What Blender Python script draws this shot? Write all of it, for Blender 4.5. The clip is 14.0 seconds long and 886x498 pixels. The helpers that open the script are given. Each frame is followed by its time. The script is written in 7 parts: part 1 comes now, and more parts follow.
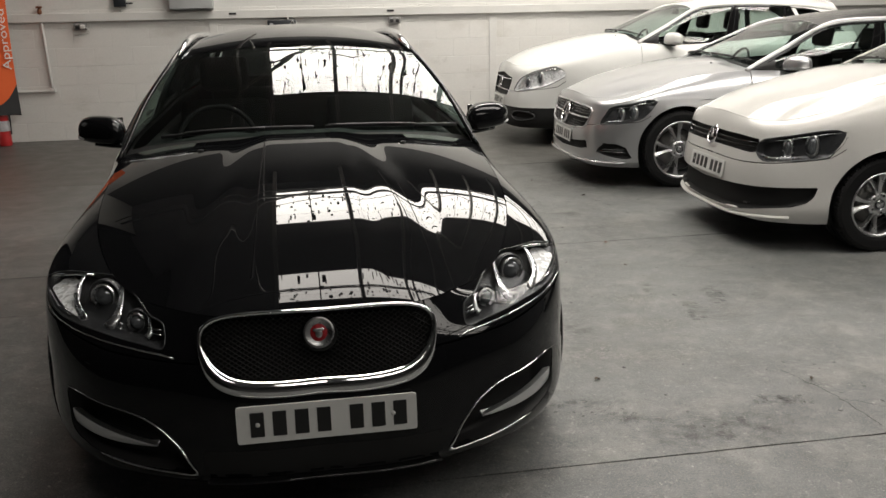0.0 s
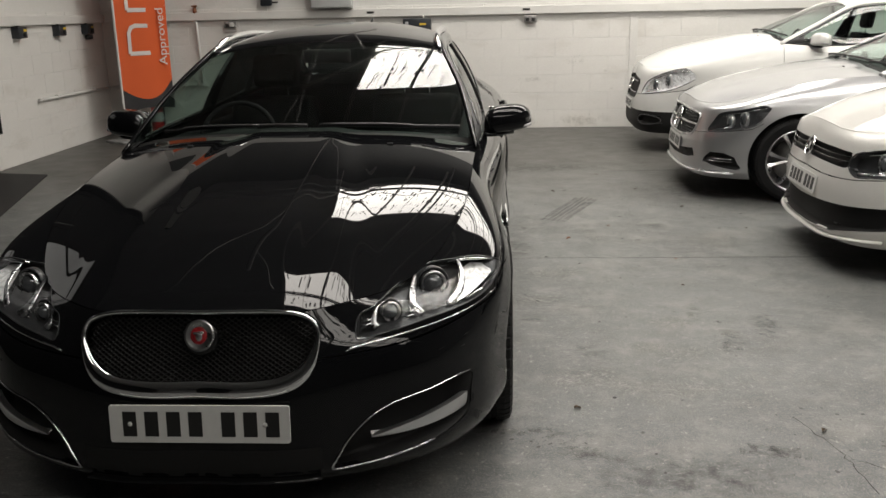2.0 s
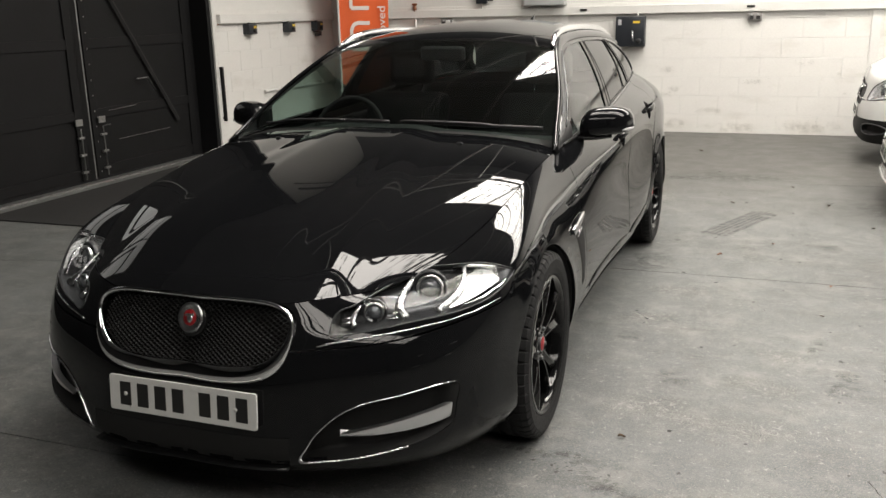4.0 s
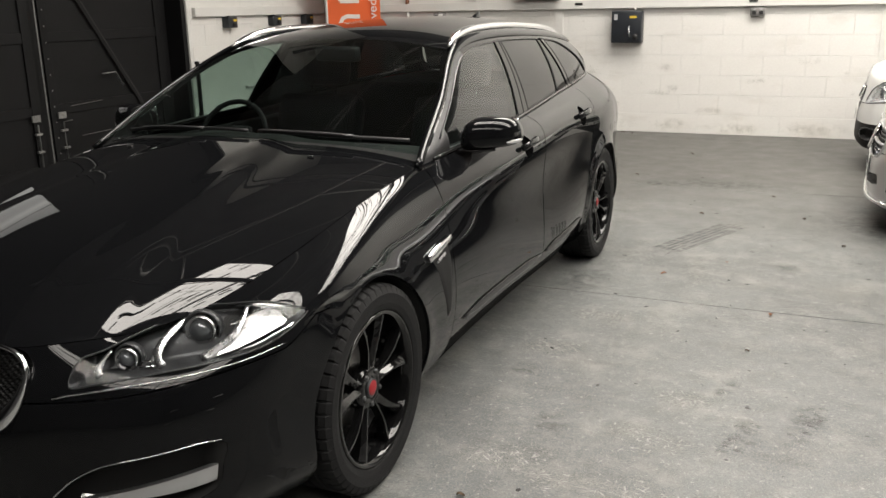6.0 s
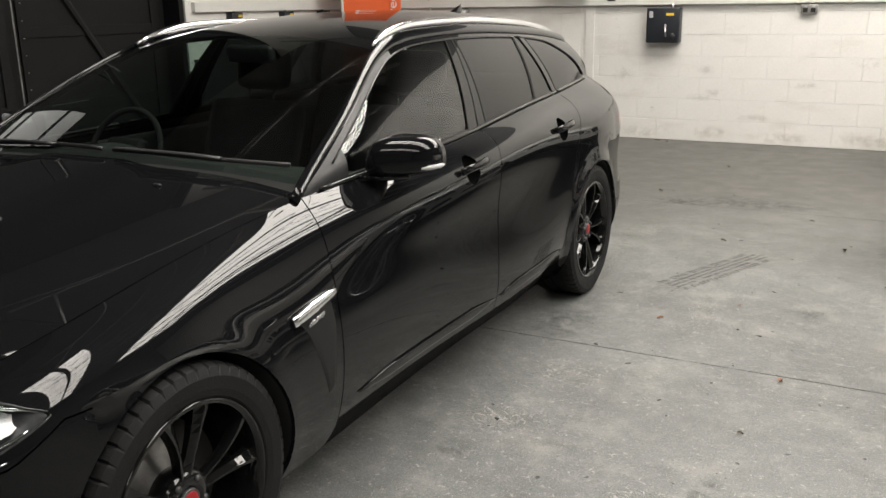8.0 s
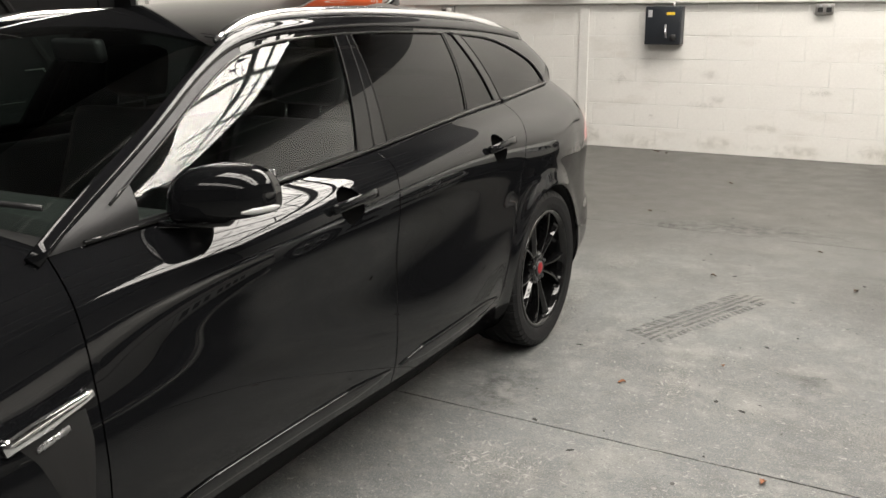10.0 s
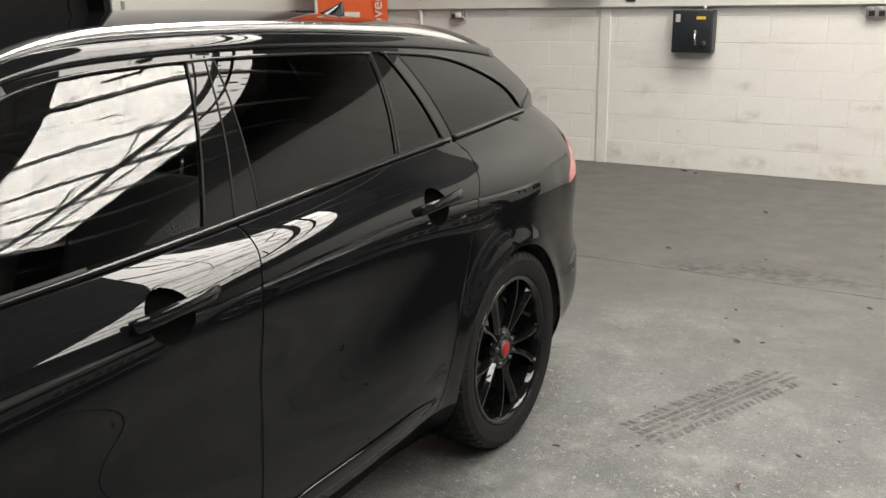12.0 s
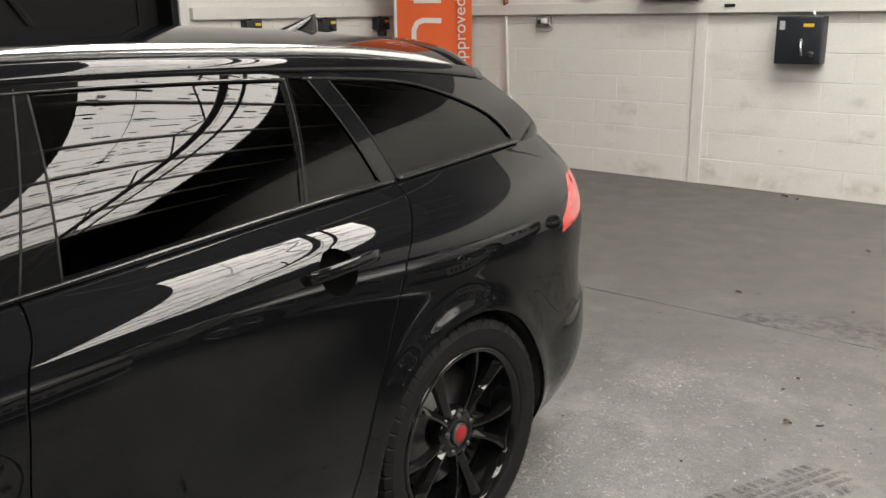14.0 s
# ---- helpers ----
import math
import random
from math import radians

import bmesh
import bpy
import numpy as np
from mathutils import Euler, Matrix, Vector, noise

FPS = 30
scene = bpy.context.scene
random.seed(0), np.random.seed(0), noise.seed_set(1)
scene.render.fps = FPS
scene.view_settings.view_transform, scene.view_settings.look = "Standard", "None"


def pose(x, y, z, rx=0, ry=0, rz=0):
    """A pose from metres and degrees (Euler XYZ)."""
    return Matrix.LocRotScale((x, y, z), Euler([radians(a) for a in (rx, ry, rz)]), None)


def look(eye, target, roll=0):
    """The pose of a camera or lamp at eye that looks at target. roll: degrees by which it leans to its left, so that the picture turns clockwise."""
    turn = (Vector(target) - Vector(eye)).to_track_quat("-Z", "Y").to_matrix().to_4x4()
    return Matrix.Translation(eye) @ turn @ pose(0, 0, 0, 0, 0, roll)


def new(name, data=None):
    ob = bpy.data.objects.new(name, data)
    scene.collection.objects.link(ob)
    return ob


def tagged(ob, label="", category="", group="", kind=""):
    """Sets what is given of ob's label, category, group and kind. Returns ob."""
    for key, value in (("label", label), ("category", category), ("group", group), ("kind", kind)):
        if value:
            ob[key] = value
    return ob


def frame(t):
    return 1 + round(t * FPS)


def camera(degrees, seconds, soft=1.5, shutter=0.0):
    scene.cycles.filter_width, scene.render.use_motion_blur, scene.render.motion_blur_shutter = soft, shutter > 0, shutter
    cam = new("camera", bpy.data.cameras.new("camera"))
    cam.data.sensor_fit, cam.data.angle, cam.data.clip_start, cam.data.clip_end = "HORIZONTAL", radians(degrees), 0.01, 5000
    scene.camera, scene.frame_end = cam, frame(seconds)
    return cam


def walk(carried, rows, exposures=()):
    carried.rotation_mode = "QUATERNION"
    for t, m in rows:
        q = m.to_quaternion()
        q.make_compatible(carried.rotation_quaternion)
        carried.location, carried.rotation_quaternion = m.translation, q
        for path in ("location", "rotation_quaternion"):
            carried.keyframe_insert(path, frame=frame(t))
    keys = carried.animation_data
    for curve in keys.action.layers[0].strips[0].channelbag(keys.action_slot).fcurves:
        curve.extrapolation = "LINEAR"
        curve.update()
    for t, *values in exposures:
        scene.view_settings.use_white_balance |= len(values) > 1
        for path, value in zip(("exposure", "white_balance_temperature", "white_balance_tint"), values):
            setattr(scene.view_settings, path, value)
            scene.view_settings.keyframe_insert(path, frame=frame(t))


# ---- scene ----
cam = camera(53.3, 14.0)
PATH = [
    (0, (-0.034, -3.295, 1.55), (0.281, -1.393, 1.017), -1.1),
    (0.5, (0.161, -3.309, 1.539), (0.44, -1.402, 1.006), -1.1),
    (1, (0.389, -3.232, 1.532), (0.596, -1.317, 0.994), -1.2),
    (1.5, (0.595, -3.182, 1.533), (0.661, -1.256, 0.999), -1.2),
    (2, (0.846, -3.174, 1.524), (0.731, -1.248, 0.998), -1.2),
    (2.5, (1.045, -3.133, 1.516), (0.729, -1.229, 0.992), -1.4),
    (2.7, (1.115, -3.09, 1.502), (0.72, -1.201, 0.979), -1.4),
    (4.8, (1.87, -2.745, 1.502), (1.139, -0.958, 0.98), -1.3),
    (5, (1.924, -2.669, 1.496), (1.187, -0.885, 0.971), -1.3),
    (5.5, (2.041, -2.476, 1.515), (1.295, -0.698, 0.984), -1.2),
    (6, (2.138, -2.291, 1.513), (1.364, -0.526, 0.98), -1.1),
    (6.5, (2.252, -2.08, 1.513), (1.422, -0.34, 0.982), -1.2),
    (7, (2.287, -1.867, 1.496), (1.424, -0.143, 0.963), -1.2),
    (7.5, (2.285, -1.587, 1.492), (1.4, 0.124, 0.957), -1.2),
    (8, (2.297, -1.376, 1.474), (1.398, 0.329, 0.94), -0.9),
    (8.5, (2.338, -1.114, 1.466), (1.422, 0.582, 0.933), -1.0),
    (8.7, (2.341, -1.031, 1.452), (1.422, 0.664, 0.92), -0.8),
    (11, (2.207, -0.008, 1.416), (1.248, 1.666, 0.888), -0.6),
    (11.5, (2.18, 0.209, 1.42), (1.197, 1.869, 0.891), -0.7),
    (12, (2.178, 0.438, 1.447), (1.162, 2.078, 0.92), -0.7),
    (12.5, (2.218, 0.616, 1.449), (1.139, 2.217, 0.928), -0.8),
    (13, (2.294, 0.804, 1.48), (1.127, 2.344, 0.964), -0.9),
    (13.5, (2.317, 0.962, 1.474), (1.098, 2.461, 0.957), -0.9),
    (14, (2.315, 1.173, 1.477), (1.062, 2.643, 0.957), -0.8),
]
walk(cam, [(t, look(eye, target, roll)) for t, eye, target, roll in PATH], exposures=[(0.0, -0.82), (2.0, -0.8), (2.5, -0.36), (4.8, -0.15), (8.7, -0.2), (11.2, -0.13), (11.6, -0.15), (12.0, -0.28), (14.0, -0.25)])

# ---- world and light ----
world = bpy.data.worlds.new("world")
scene.world = world
world.use_nodes = True
wn = world.node_tree.nodes
sky = wn.new("ShaderNodeTexSky")
sky.sky_type = "NISHITA"
sky.sun_disc = False
sky.sun_elevation, sky.sun_rotation = radians(50), radians(60)
wn["Background"].inputs["Strength"].default_value = 0.12
world.node_tree.links.new(sky.outputs["Color"], wn["Background"].inputs["Color"])


def area_lamp(name, place, size_x, size_y, watts, colour):
    lamp = bpy.data.lights.new(name, "AREA")
    lamp.shape, lamp.size, lamp.size_y, lamp.energy, lamp.color = "RECTANGLE", size_x, size_y, watts, colour
    ob = new(name, lamp)
    ob.matrix_world = place
    return ob


# rooflights: three bays of translucent sheeting in the roof over the aisle
RIDGE_X, RIDGE_Z, FALL = -0.5, 5.60, 0.10
SKY_X0, SKY_X1 = -0.40, 7.6
BAYS = ((4.42, 6.85), (-0.37, 1.30), (-5.90, -4.10))
RAFTERS = (5.50, 0.45, -4.75)


def roof_z(x):
    return RIDGE_Z - FALL * abs(x - RIDGE_X)


sky_mid = (SKY_X0 + SKY_X1) / 2
for (bay_a, bay_b), watts in zip(BAYS, (1300, 900, 440)):
    area_lamp("rooflight_lamp", pose(sky_mid, (bay_a + bay_b) / 2, roof_z(sky_mid), 0, math.degrees(math.atan(FALL)), 0),
              SKY_X1 - SKY_X0, bay_b - bay_a, watts, (1.0, 0.945, 0.87))

# ---- mesh tools ----
def part(name, bm, material, parent=None, label="", smooth=True):
    """One mesh object out of a bmesh, under a thing or a part."""
    me = bpy.data.meshes.new(name)
    bm.to_mesh(me)
    bm.free()
    if smooth:
        me.polygons.foreach_set("use_smooth", [True] * len(me.polygons))
    me.materials.append(material)
    ob = new(name, me)
    if parent is not None:
        ob.parent = parent
    if label:
        tagged(ob, label)
    return ob


def thing(name, label, category, group="", kind="", place=None):
    """The Empty at a thing's base that parents its parts."""
    ob = tagged(new(name), label, category, group, kind)
    if place is not None:
        ob.matrix_basis = place
    return ob


def add_box(bm, lo, hi, bevel=0.0, m=None):
    made = bmesh.ops.create_cube(bm, size=1.0)
    vs = made["verts"]
    for v in vs:
        v.co = Vector([lo[i] + (v.co[i] + 0.5) * (hi[i] - lo[i]) for i in range(3)])
    if bevel:
        es = list({e for v in vs for e in v.link_edges})
        vs = list({v for f in bmesh.ops.bevel(bm, geom=es, offset=bevel, segments=2, affect="EDGES", profile=0.6)["faces"] for v in f.verts} | {v for v in vs if v.is_valid})
    if m is not None:
        bmesh.ops.transform(bm, matrix=m, verts=vs)
    return vs


def box(lo, hi, bevel=0.0, m=None):
    bm = bmesh.new()
    add_box(bm, lo, hi, bevel, m)
    return bm


def add_lathe(bm, profile, n=32, m=None):
    """Turns (radius, height) pairs round z."""
    rings = []
    for r, h in profile:
        rings.append([bm.verts.new((r * math.cos(2 * math.pi * i / n), r * math.sin(2 * math.pi * i / n), h)) for i in range(n)])
    for a, b in zip(rings, rings[1:]):
        for i in range(n):
            bm.faces.new((a[i], a[(i + 1) % n], b[(i + 1) % n], b[i]))
    for ring, r in ((rings[0], True), (rings[-1], False)):
        bm.faces.new(ring[::-1] if r else ring)
    if m is not None:
        bmesh.ops.transform(bm, matrix=m, verts=[v for ring in rings for v in ring])


def lathe(profile, n=32, m=None):
    bm = bmesh.new()
    add_lathe(bm, profile, n, m)
    return bm


def add_sweep(bm, points, width, height, up=None, n=8, closed=False, power=2.0, taper=None):
    """A rounded bar along points. up: one vector or one for each point."""
    pts = [Vector(p) for p in points]
    rings = []
    for i, p in enumerate(pts):
        a = pts[i - 1] if (i or closed) else p
        b = pts[(i + 1) % len(pts)] if (i + 1 < len(pts) or closed) else p
        way = (b - a).normalized()
        u = Vector((0, 0, 1)) if up is None else (up[i] if isinstance(up, list) else Vector(up))
        side = way.cross(u)
        side = side.normalized() if side.length > 1e-6 else Vector((1, 0, 0))
        u = side.cross(way).normalized()
        k = taper(i / max(1, len(pts) - 1)) if taper else 1.0
        ring = []
        for j in range(n):
            c, s = math.cos(2 * math.pi * j / n), math.sin(2 * math.pi * j / n)
            c, s = math.copysign(abs(c) ** (2 / power), c), math.copysign(abs(s) ** (2 / power), s)
            ring.append(bm.verts.new(p + side * (c * width / 2 * k) + u * (s * height / 2 * k)))
        rings.append(ring)
    pairs = list(zip(rings, rings[1:])) + ([(rings[-1], rings[0])] if closed else [])
    for a, b in pairs:
        for j in range(n):
            bm.faces.new((a[j], b[j], b[(j + 1) % n], a[(j + 1) % n]))
    if not closed:
        bm.faces.new(rings[0])
        bm.faces.new(rings[-1][::-1])


def sweep(points, width, height, **kw):
    bm = bmesh.new()
    add_sweep(bm, points, width, height, **kw)
    return bm


def add_prism(bm, outline, depth, m=None):
    """A plate: outline in x, y; thickness along z from 0 to depth."""
    lo = [bm.verts.new((x, y, 0)) for x, y in outline]
    hi = [bm.verts.new((x, y, depth)) for x, y in outline]
    n = len(outline)
    bm.faces.new(lo[::-1])
    bm.faces.new(hi)
    for i in range(n):
        bm.faces.new((lo[i], lo[(i + 1) % n], hi[(i + 1) % n], hi[i]))
    if m is not None:
        bmesh.ops.transform(bm, matrix=m, verts=lo + hi)


def prism(outline, depth, m=None):
    bm = bmesh.new()
    add_prism(bm, outline, depth, m)
    return bm


def rounded(w, h, r, n=5, cx=0.0, cy=0.0):
    out = []
    for k, (sx, sy) in enumerate(((1, 1), (-1, 1), (-1, -1), (1, -1))):
        for i in range(n + 1):
            a = math.pi / 2 * (k + i / n)
            out.append((cx + sx * (w / 2 - r) + r * math.cos(a), cy + sy * (h / 2 - r) + r * math.sin(a)))
    return out


class Curve1:
    """A natural cubic spline through (t, value) pairs."""

    def __init__(self, pairs):
        t = np.array([p[0] for p in pairs], float)
        v = np.array([p[1] for p in pairs], float)
        n = len(t)
        h = np.diff(t)
        a, rhs = np.eye(n), np.zeros(n)
        for i in range(1, n - 1):
            a[i, i - 1], a[i, i], a[i, i + 1] = h[i - 1], 2 * (h[i - 1] + h[i]), h[i]
            rhs[i] = 6 * ((v[i + 1] - v[i]) / h[i] - (v[i] - v[i - 1]) / h[i - 1])
        self.t, self.v, self.h, self.m = t, v, h, np.linalg.solve(a, rhs)

    def __call__(self, x):
        t, v, h, m = self.t, self.v, self.h, self.m
        x = np.asarray(x, float)
        i = np.clip(np.searchsorted(t, x) - 1, 0, len(t) - 2)
        xc = np.clip(x, t[0], t[-1])
        a, b, hh = t[i + 1] - xc, xc - t[i], h[i]
        y = m[i] * a ** 3 / (6 * hh) + m[i + 1] * b ** 3 / (6 * hh) + (v[i] / hh - m[i] * hh / 6) * a + (v[i + 1] / hh - m[i + 1] * hh / 6) * b
        s0 = (v[1] - v[0]) / h[0] - h[0] * m[1] / 6
        s1 = (v[-1] - v[-2]) / h[-1] + h[-1] * m[-2] / 6
        y = y + np.where(x < t[0], (x - t[0]) * s0, 0) + np.where(x > t[-1], (x - t[-1]) * s1, 0)
        return y if y.shape else float(y)


def grid_mesh(points):
    """A bmesh sheet out of an array of points, rows by columns."""
    bm = bmesh.new()
    vs = [[bm.verts.new(p) for p in row] for row in points]
    for i in range(len(vs) - 1):
        for j in range(len(vs[0]) - 1):
            bm.faces.new((vs[i][j], vs[i + 1][j], vs[i + 1][j + 1], vs[i][j + 1]))
    return bm


def cut(bm, f):
    """Cuts a sheet along f(x, y, z) = 0, so that faces end there."""
    val = {}
    for v in bm.verts:
        w = f(*v.co)
        val[v] = 0.0 if abs(w) < 2e-4 else w
    for e in list(bm.edges):
        a, b = e.verts
        if val[a] * val[b] < 0:
            _, nv = bmesh.utils.edge_split(e, a, val[a] / (val[a] - val[b]))
            val[nv] = 0.0
    for fa in list(bm.faces):
        vs = list(fa.verts)
        if not (any(val[v] > 0 for v in vs) and any(val[v] < 0 for v in vs)):
            continue
        zero = [v for v in vs if val[v] == 0.0]
        if len(zero) == 2:
            try:
                bmesh.utils.face_split(fa, zero[0], zero[1])
            except ValueError:
                pass


def split(bm, which):
    """Sorts a sheet's faces into sheets of their own by which(x, y, z) -> key or None."""
    groups = {}
    for fa in bm.faces:
        k = which(*fa.calc_center_median())
        if k is not None:
            groups.setdefault(k, []).append(fa)
    out = {}
    for k, faces in groups.items():
        nb, seen = bmesh.new(), {}
        for fa in faces:
            vs = []
            for v in fa.verts:
                if v not in seen:
                    seen[v] = nb.verts.new(v.co)
                vs.append(seen[v])
            nb.faces.new(vs)
        out[k] = nb
    return out


def flange(bm, depth):
    """Turns the free edges of a sheet inwards, which gives a panel its thickness."""
    bm.normal_update()
    loops = [(e.verts[0], e.verts[1], e.link_faces[0]) for e in bm.edges if len(e.link_faces) == 1]
    made = {}
    for a, b, fa in loops:
        for v in (a, b):
            if v not in made:
                made[v] = (bm.verts.new(v.co), bm.verts.new(v.co - v.normal * depth))
    for a, b, fa in loops:
        order = list(fa.verts)
        i = order.index(a)
        if order[(i + 1) % len(order)] is b:
            a, b = b, a
        bm.faces.new((made[a][0], made[b][0], made[b][1], made[a][1]))
    return bm


def mirrored(bm):
    """A copy of a bmesh on the other side of the plane x = 0."""
    nb = bm.copy()
    for v in nb.verts:
        v.co.x = -v.co.x
    bmesh.ops.reverse_faces(nb, faces=nb.faces)
    return nb


def both(bm):
    """A half joined with its mirror image."""
    other = mirrored(bm)
    seen = {v: bm.verts.new(v.co) for v in other.verts}
    for fa in list(other.faces):
        bm.faces.new([seen[v] for v in fa.verts])
    other.free()
    bmesh.ops.remove_doubles(bm, verts=bm.verts, dist=2e-4)
    return bm


def outwards(bm, centre):
    """Makes the faces of a sheet look away from a centre."""
    bm.normal_update()
    c = Vector(centre)
    s = sum((fa.calc_center_median() - c).dot(fa.normal) * fa.calc_area() for fa in bm.faces)
    if s < 0:
        bmesh.ops.reverse_faces(bm, faces=bm.faces)
    return bm


def smooth01(t):
    t = np.clip(t, 0, 1)
    return t * t * (3 - 2 * t)


def poly_inside(points):
    """Signed distance into a closed outline."""
    p = np.array(points, float)
    q = np.roll(p, -1, axis=0)

    def f(x, z):
        d = q - p
        t = np.clip(((x - p[:, 0]) * d[:, 0] + (z - p[:, 1]) * d[:, 1]) / (d ** 2).sum(1), 0, 1)
        r = np.hypot(x - p[:, 0] - t * d[:, 0], z - p[:, 1] - t * d[:, 1]).min()
        inside = False
        for (ax, az), (bx, bz) in zip(p, q):
            if (az > z) != (bz > z) and x < ax + (z - az) / (bz - az) * (bx - ax):
                inside = not inside
        return r if inside else -r

    return f


def span(outline, x):
    """Lowest and highest point of a closed outline at x."""
    zs = []
    for (ax, az), (bx, bz) in zip(outline, outline[1:] + outline[:1]):
        if ax != bx and min(ax, bx) <= x <= max(ax, bx):
            zs.append(az + (bz - az) * (x - ax) / (bx - ax))
    return (min(zs), max(zs)) if zs else (0.0, 0.0)


def rounded_outline(outline, n=6):
    """The same outline with its corners drawn as curves."""
    pts, c = [], len(outline)
    for i in range(c):
        p0, p1, p2, p3 = (np.array(outline[(i + k - 1) % c], float) for k in range(4))
        for j in range(n):
            u = j / n
            pts.append(tuple(0.5 * ((2 * p1) + (p2 - p0) * u + (2 * p0 - 5 * p1 + 4 * p2 - p3) * u ** 2 + (3 * p1 - p0 - 3 * p2 + p3) * u ** 3)))
    return pts

# ---- materials ----
def material(name, colour, rough=0.5, metal=0.0, coat=0.0, coat_rough=0.03, vary=0.0, scale=8.0, bump=0.0, bump_scale=60.0, spec=0.5, rough_vary=0.0, second=None):
    """A surface with variation at two scales in colour and roughness and a fine relief."""
    m = bpy.data.materials.new(name)
    m.use_nodes = True
    n, l = m.node_tree.nodes, m.node_tree.links
    b = n["Principled BSDF"]
    b.inputs["Base Color"].default_value = (*colour, 1)
    b.inputs["Roughness"].default_value = rough
    b.inputs["Metallic"].default_value = metal
    b.inputs["Coat Weight"].default_value = coat
    b.inputs["Coat Roughness"].default_value = coat_rough
    b.inputs["Specular IOR Level"].default_value = spec
    if vary or rough_vary or bump:
        tc = n.new("ShaderNodeTexCoord")
        big, fine = n.new("ShaderNodeTexNoise"), n.new("ShaderNodeTexNoise")
        big.inputs["Scale"].default_value, big.inputs["Detail"].default_value = scale, 5
        fine.inputs["Scale"].default_value, fine.inputs["Detail"].default_value = bump_scale, 4
        for t in (big, fine):
            l.new(tc.outputs["Object"], t.inputs["Vector"])
        add = n.new("ShaderNodeMath")
        add.operation = "ADD"
        l.new(big.outputs["Fac"], add.inputs[0])
        l.new(fine.outputs["Fac"], add.inputs[1])
        if vary:
            ramp = n.new("ShaderNodeMapRange")
            ramp.inputs["From Min"].default_value, ramp.inputs["From Max"].default_value = 0.7, 1.3
            l.new(add.outputs[0], ramp.inputs["Value"])
            mix = n.new("ShaderNodeMix")
            mix.data_type = "RGBA"
            lo = second or tuple(c * (1 - vary) for c in colour)
            mix.inputs["A"].default_value, mix.inputs["B"].default_value = (*lo, 1), (*colour, 1)
            l.new(ramp.outputs["Result"], mix.inputs["Factor"])
            l.new(mix.outputs["Result"], b.inputs["Base Color"])
        if rough_vary:
            rr = n.new("ShaderNodeMapRange")
            rr.inputs["From Min"].default_value, rr.inputs["From Max"].default_value = 0.6, 1.4
            rr.inputs["To Min"].default_value, rr.inputs["To Max"].default_value = max(0, rough - rough_vary), rough + rough_vary
            l.new(add.outputs[0], rr.inputs["Value"])
            l.new(rr.outputs["Result"], b.inputs["Roughness"])
        if bump:
            bp = n.new("ShaderNodeBump")
            bp.inputs["Strength"].default_value, bp.inputs["Distance"].default_value = bump, 0.004
            l.new(fine.outputs["Fac"], bp.inputs["Height"])
            l.new(bp.outputs["Normal"], b.inputs["Normal"])
    return m


def pane(name, tint, rough=0.0, shine=0.065):
    """Clear or tinted glass: a see-through sheet with a glossy skin, stronger at a slant."""
    m = bpy.data.materials.new(name)
    m.use_nodes = True
    n, l = m.node_tree.nodes, m.node_tree.links
    n.remove(n["Principled BSDF"])
    clear, gloss, mix, slant = n.new("ShaderNodeBsdfTransparent"), n.new("ShaderNodeBsdfGlossy"), n.new("ShaderNodeMixShader"), n.new("ShaderNodeLayerWeight")
    clear.inputs["Color"].default_value = (*tint, 1)
    gloss.inputs["Roughness"].default_value = rough
    power, part_of = n.new("ShaderNodeMath"), n.new("ShaderNodeMath")
    power.operation, part_of.operation = "POWER", "MULTIPLY_ADD"
    power.inputs[1].default_value = 5.0
    part_of.inputs[1].default_value, part_of.inputs[2].default_value = 0.90, shine
    l.new(slant.outputs["Facing"], power.inputs[0])
    l.new(power.outputs[0], part_of.inputs[0])
    l.new(part_of.outputs[0], mix.inputs[0])
    l.new(clear.outputs[0], mix.inputs[1])
    l.new(gloss.outputs[0], mix.inputs[2])
    l.new(mix.outputs[0], n["Material Output"].inputs["Surface"])
    return m


def speck_paint(name, colour, rough, flake, metal):
    """Car paint with a fine flake under a clear coat."""
    m = material(name, colour, rough, metal, 1.0, 0.02, vary=flake, scale=2.0, bump_scale=900.0)
    return m


M_black = material("black_paint", (0.0046, 0.0048, 0.0054), 0.4, 0.0, 1.0, 0.008, spec=0.0)
M_black.node_tree.nodes["Principled BSDF"].inputs["Coat IOR"].default_value = 1.375
M_sill = material("textured_black_sill", (0.004, 0.004, 0.0042), 0.45, 0.0, 0.12, 0.10, bump=0.15, bump_scale=260.0, spec=0.0)
M_trim = material("gloss_black_trim", (0.006, 0.006, 0.0063), 0.3, 0.0, 1.0, 0.012, spec=0.1)
M_trim.node_tree.nodes["Principled BSDF"].inputs["Coat IOR"].default_value = 1.40
M_frame = material("black_window_frame", (0.005, 0.005, 0.0053), 0.4, 0.0, 0.9, 0.015, spec=0.0)
M_frame.node_tree.nodes["Principled BSDF"].inputs["Coat IOR"].default_value = 1.36
M_plastic = material("black_plastic", (0.018, 0.018, 0.019), 0.45, vary=0.3, bump=0.2, bump_scale=400.0)
M_dark = material("dark_void", (0.008, 0.008, 0.008), 0.9)
M_mesh = material("matt_black_mesh", (0.012, 0.012, 0.012), 0.6, spec=0.2)
M_chrome = material("chrome", (0.82, 0.82, 0.83), 0.07, 1.0, rough_vary=0.03, scale=20.0)
M_satin = material("satin_aluminium", (0.62, 0.62, 0.63), 0.28, 1.0, rough_vary=0.05)
M_rail = material("polished_aluminium", (0.80, 0.80, 0.81), 0.16, 1.0, rough_vary=0.04, scale=25.0)
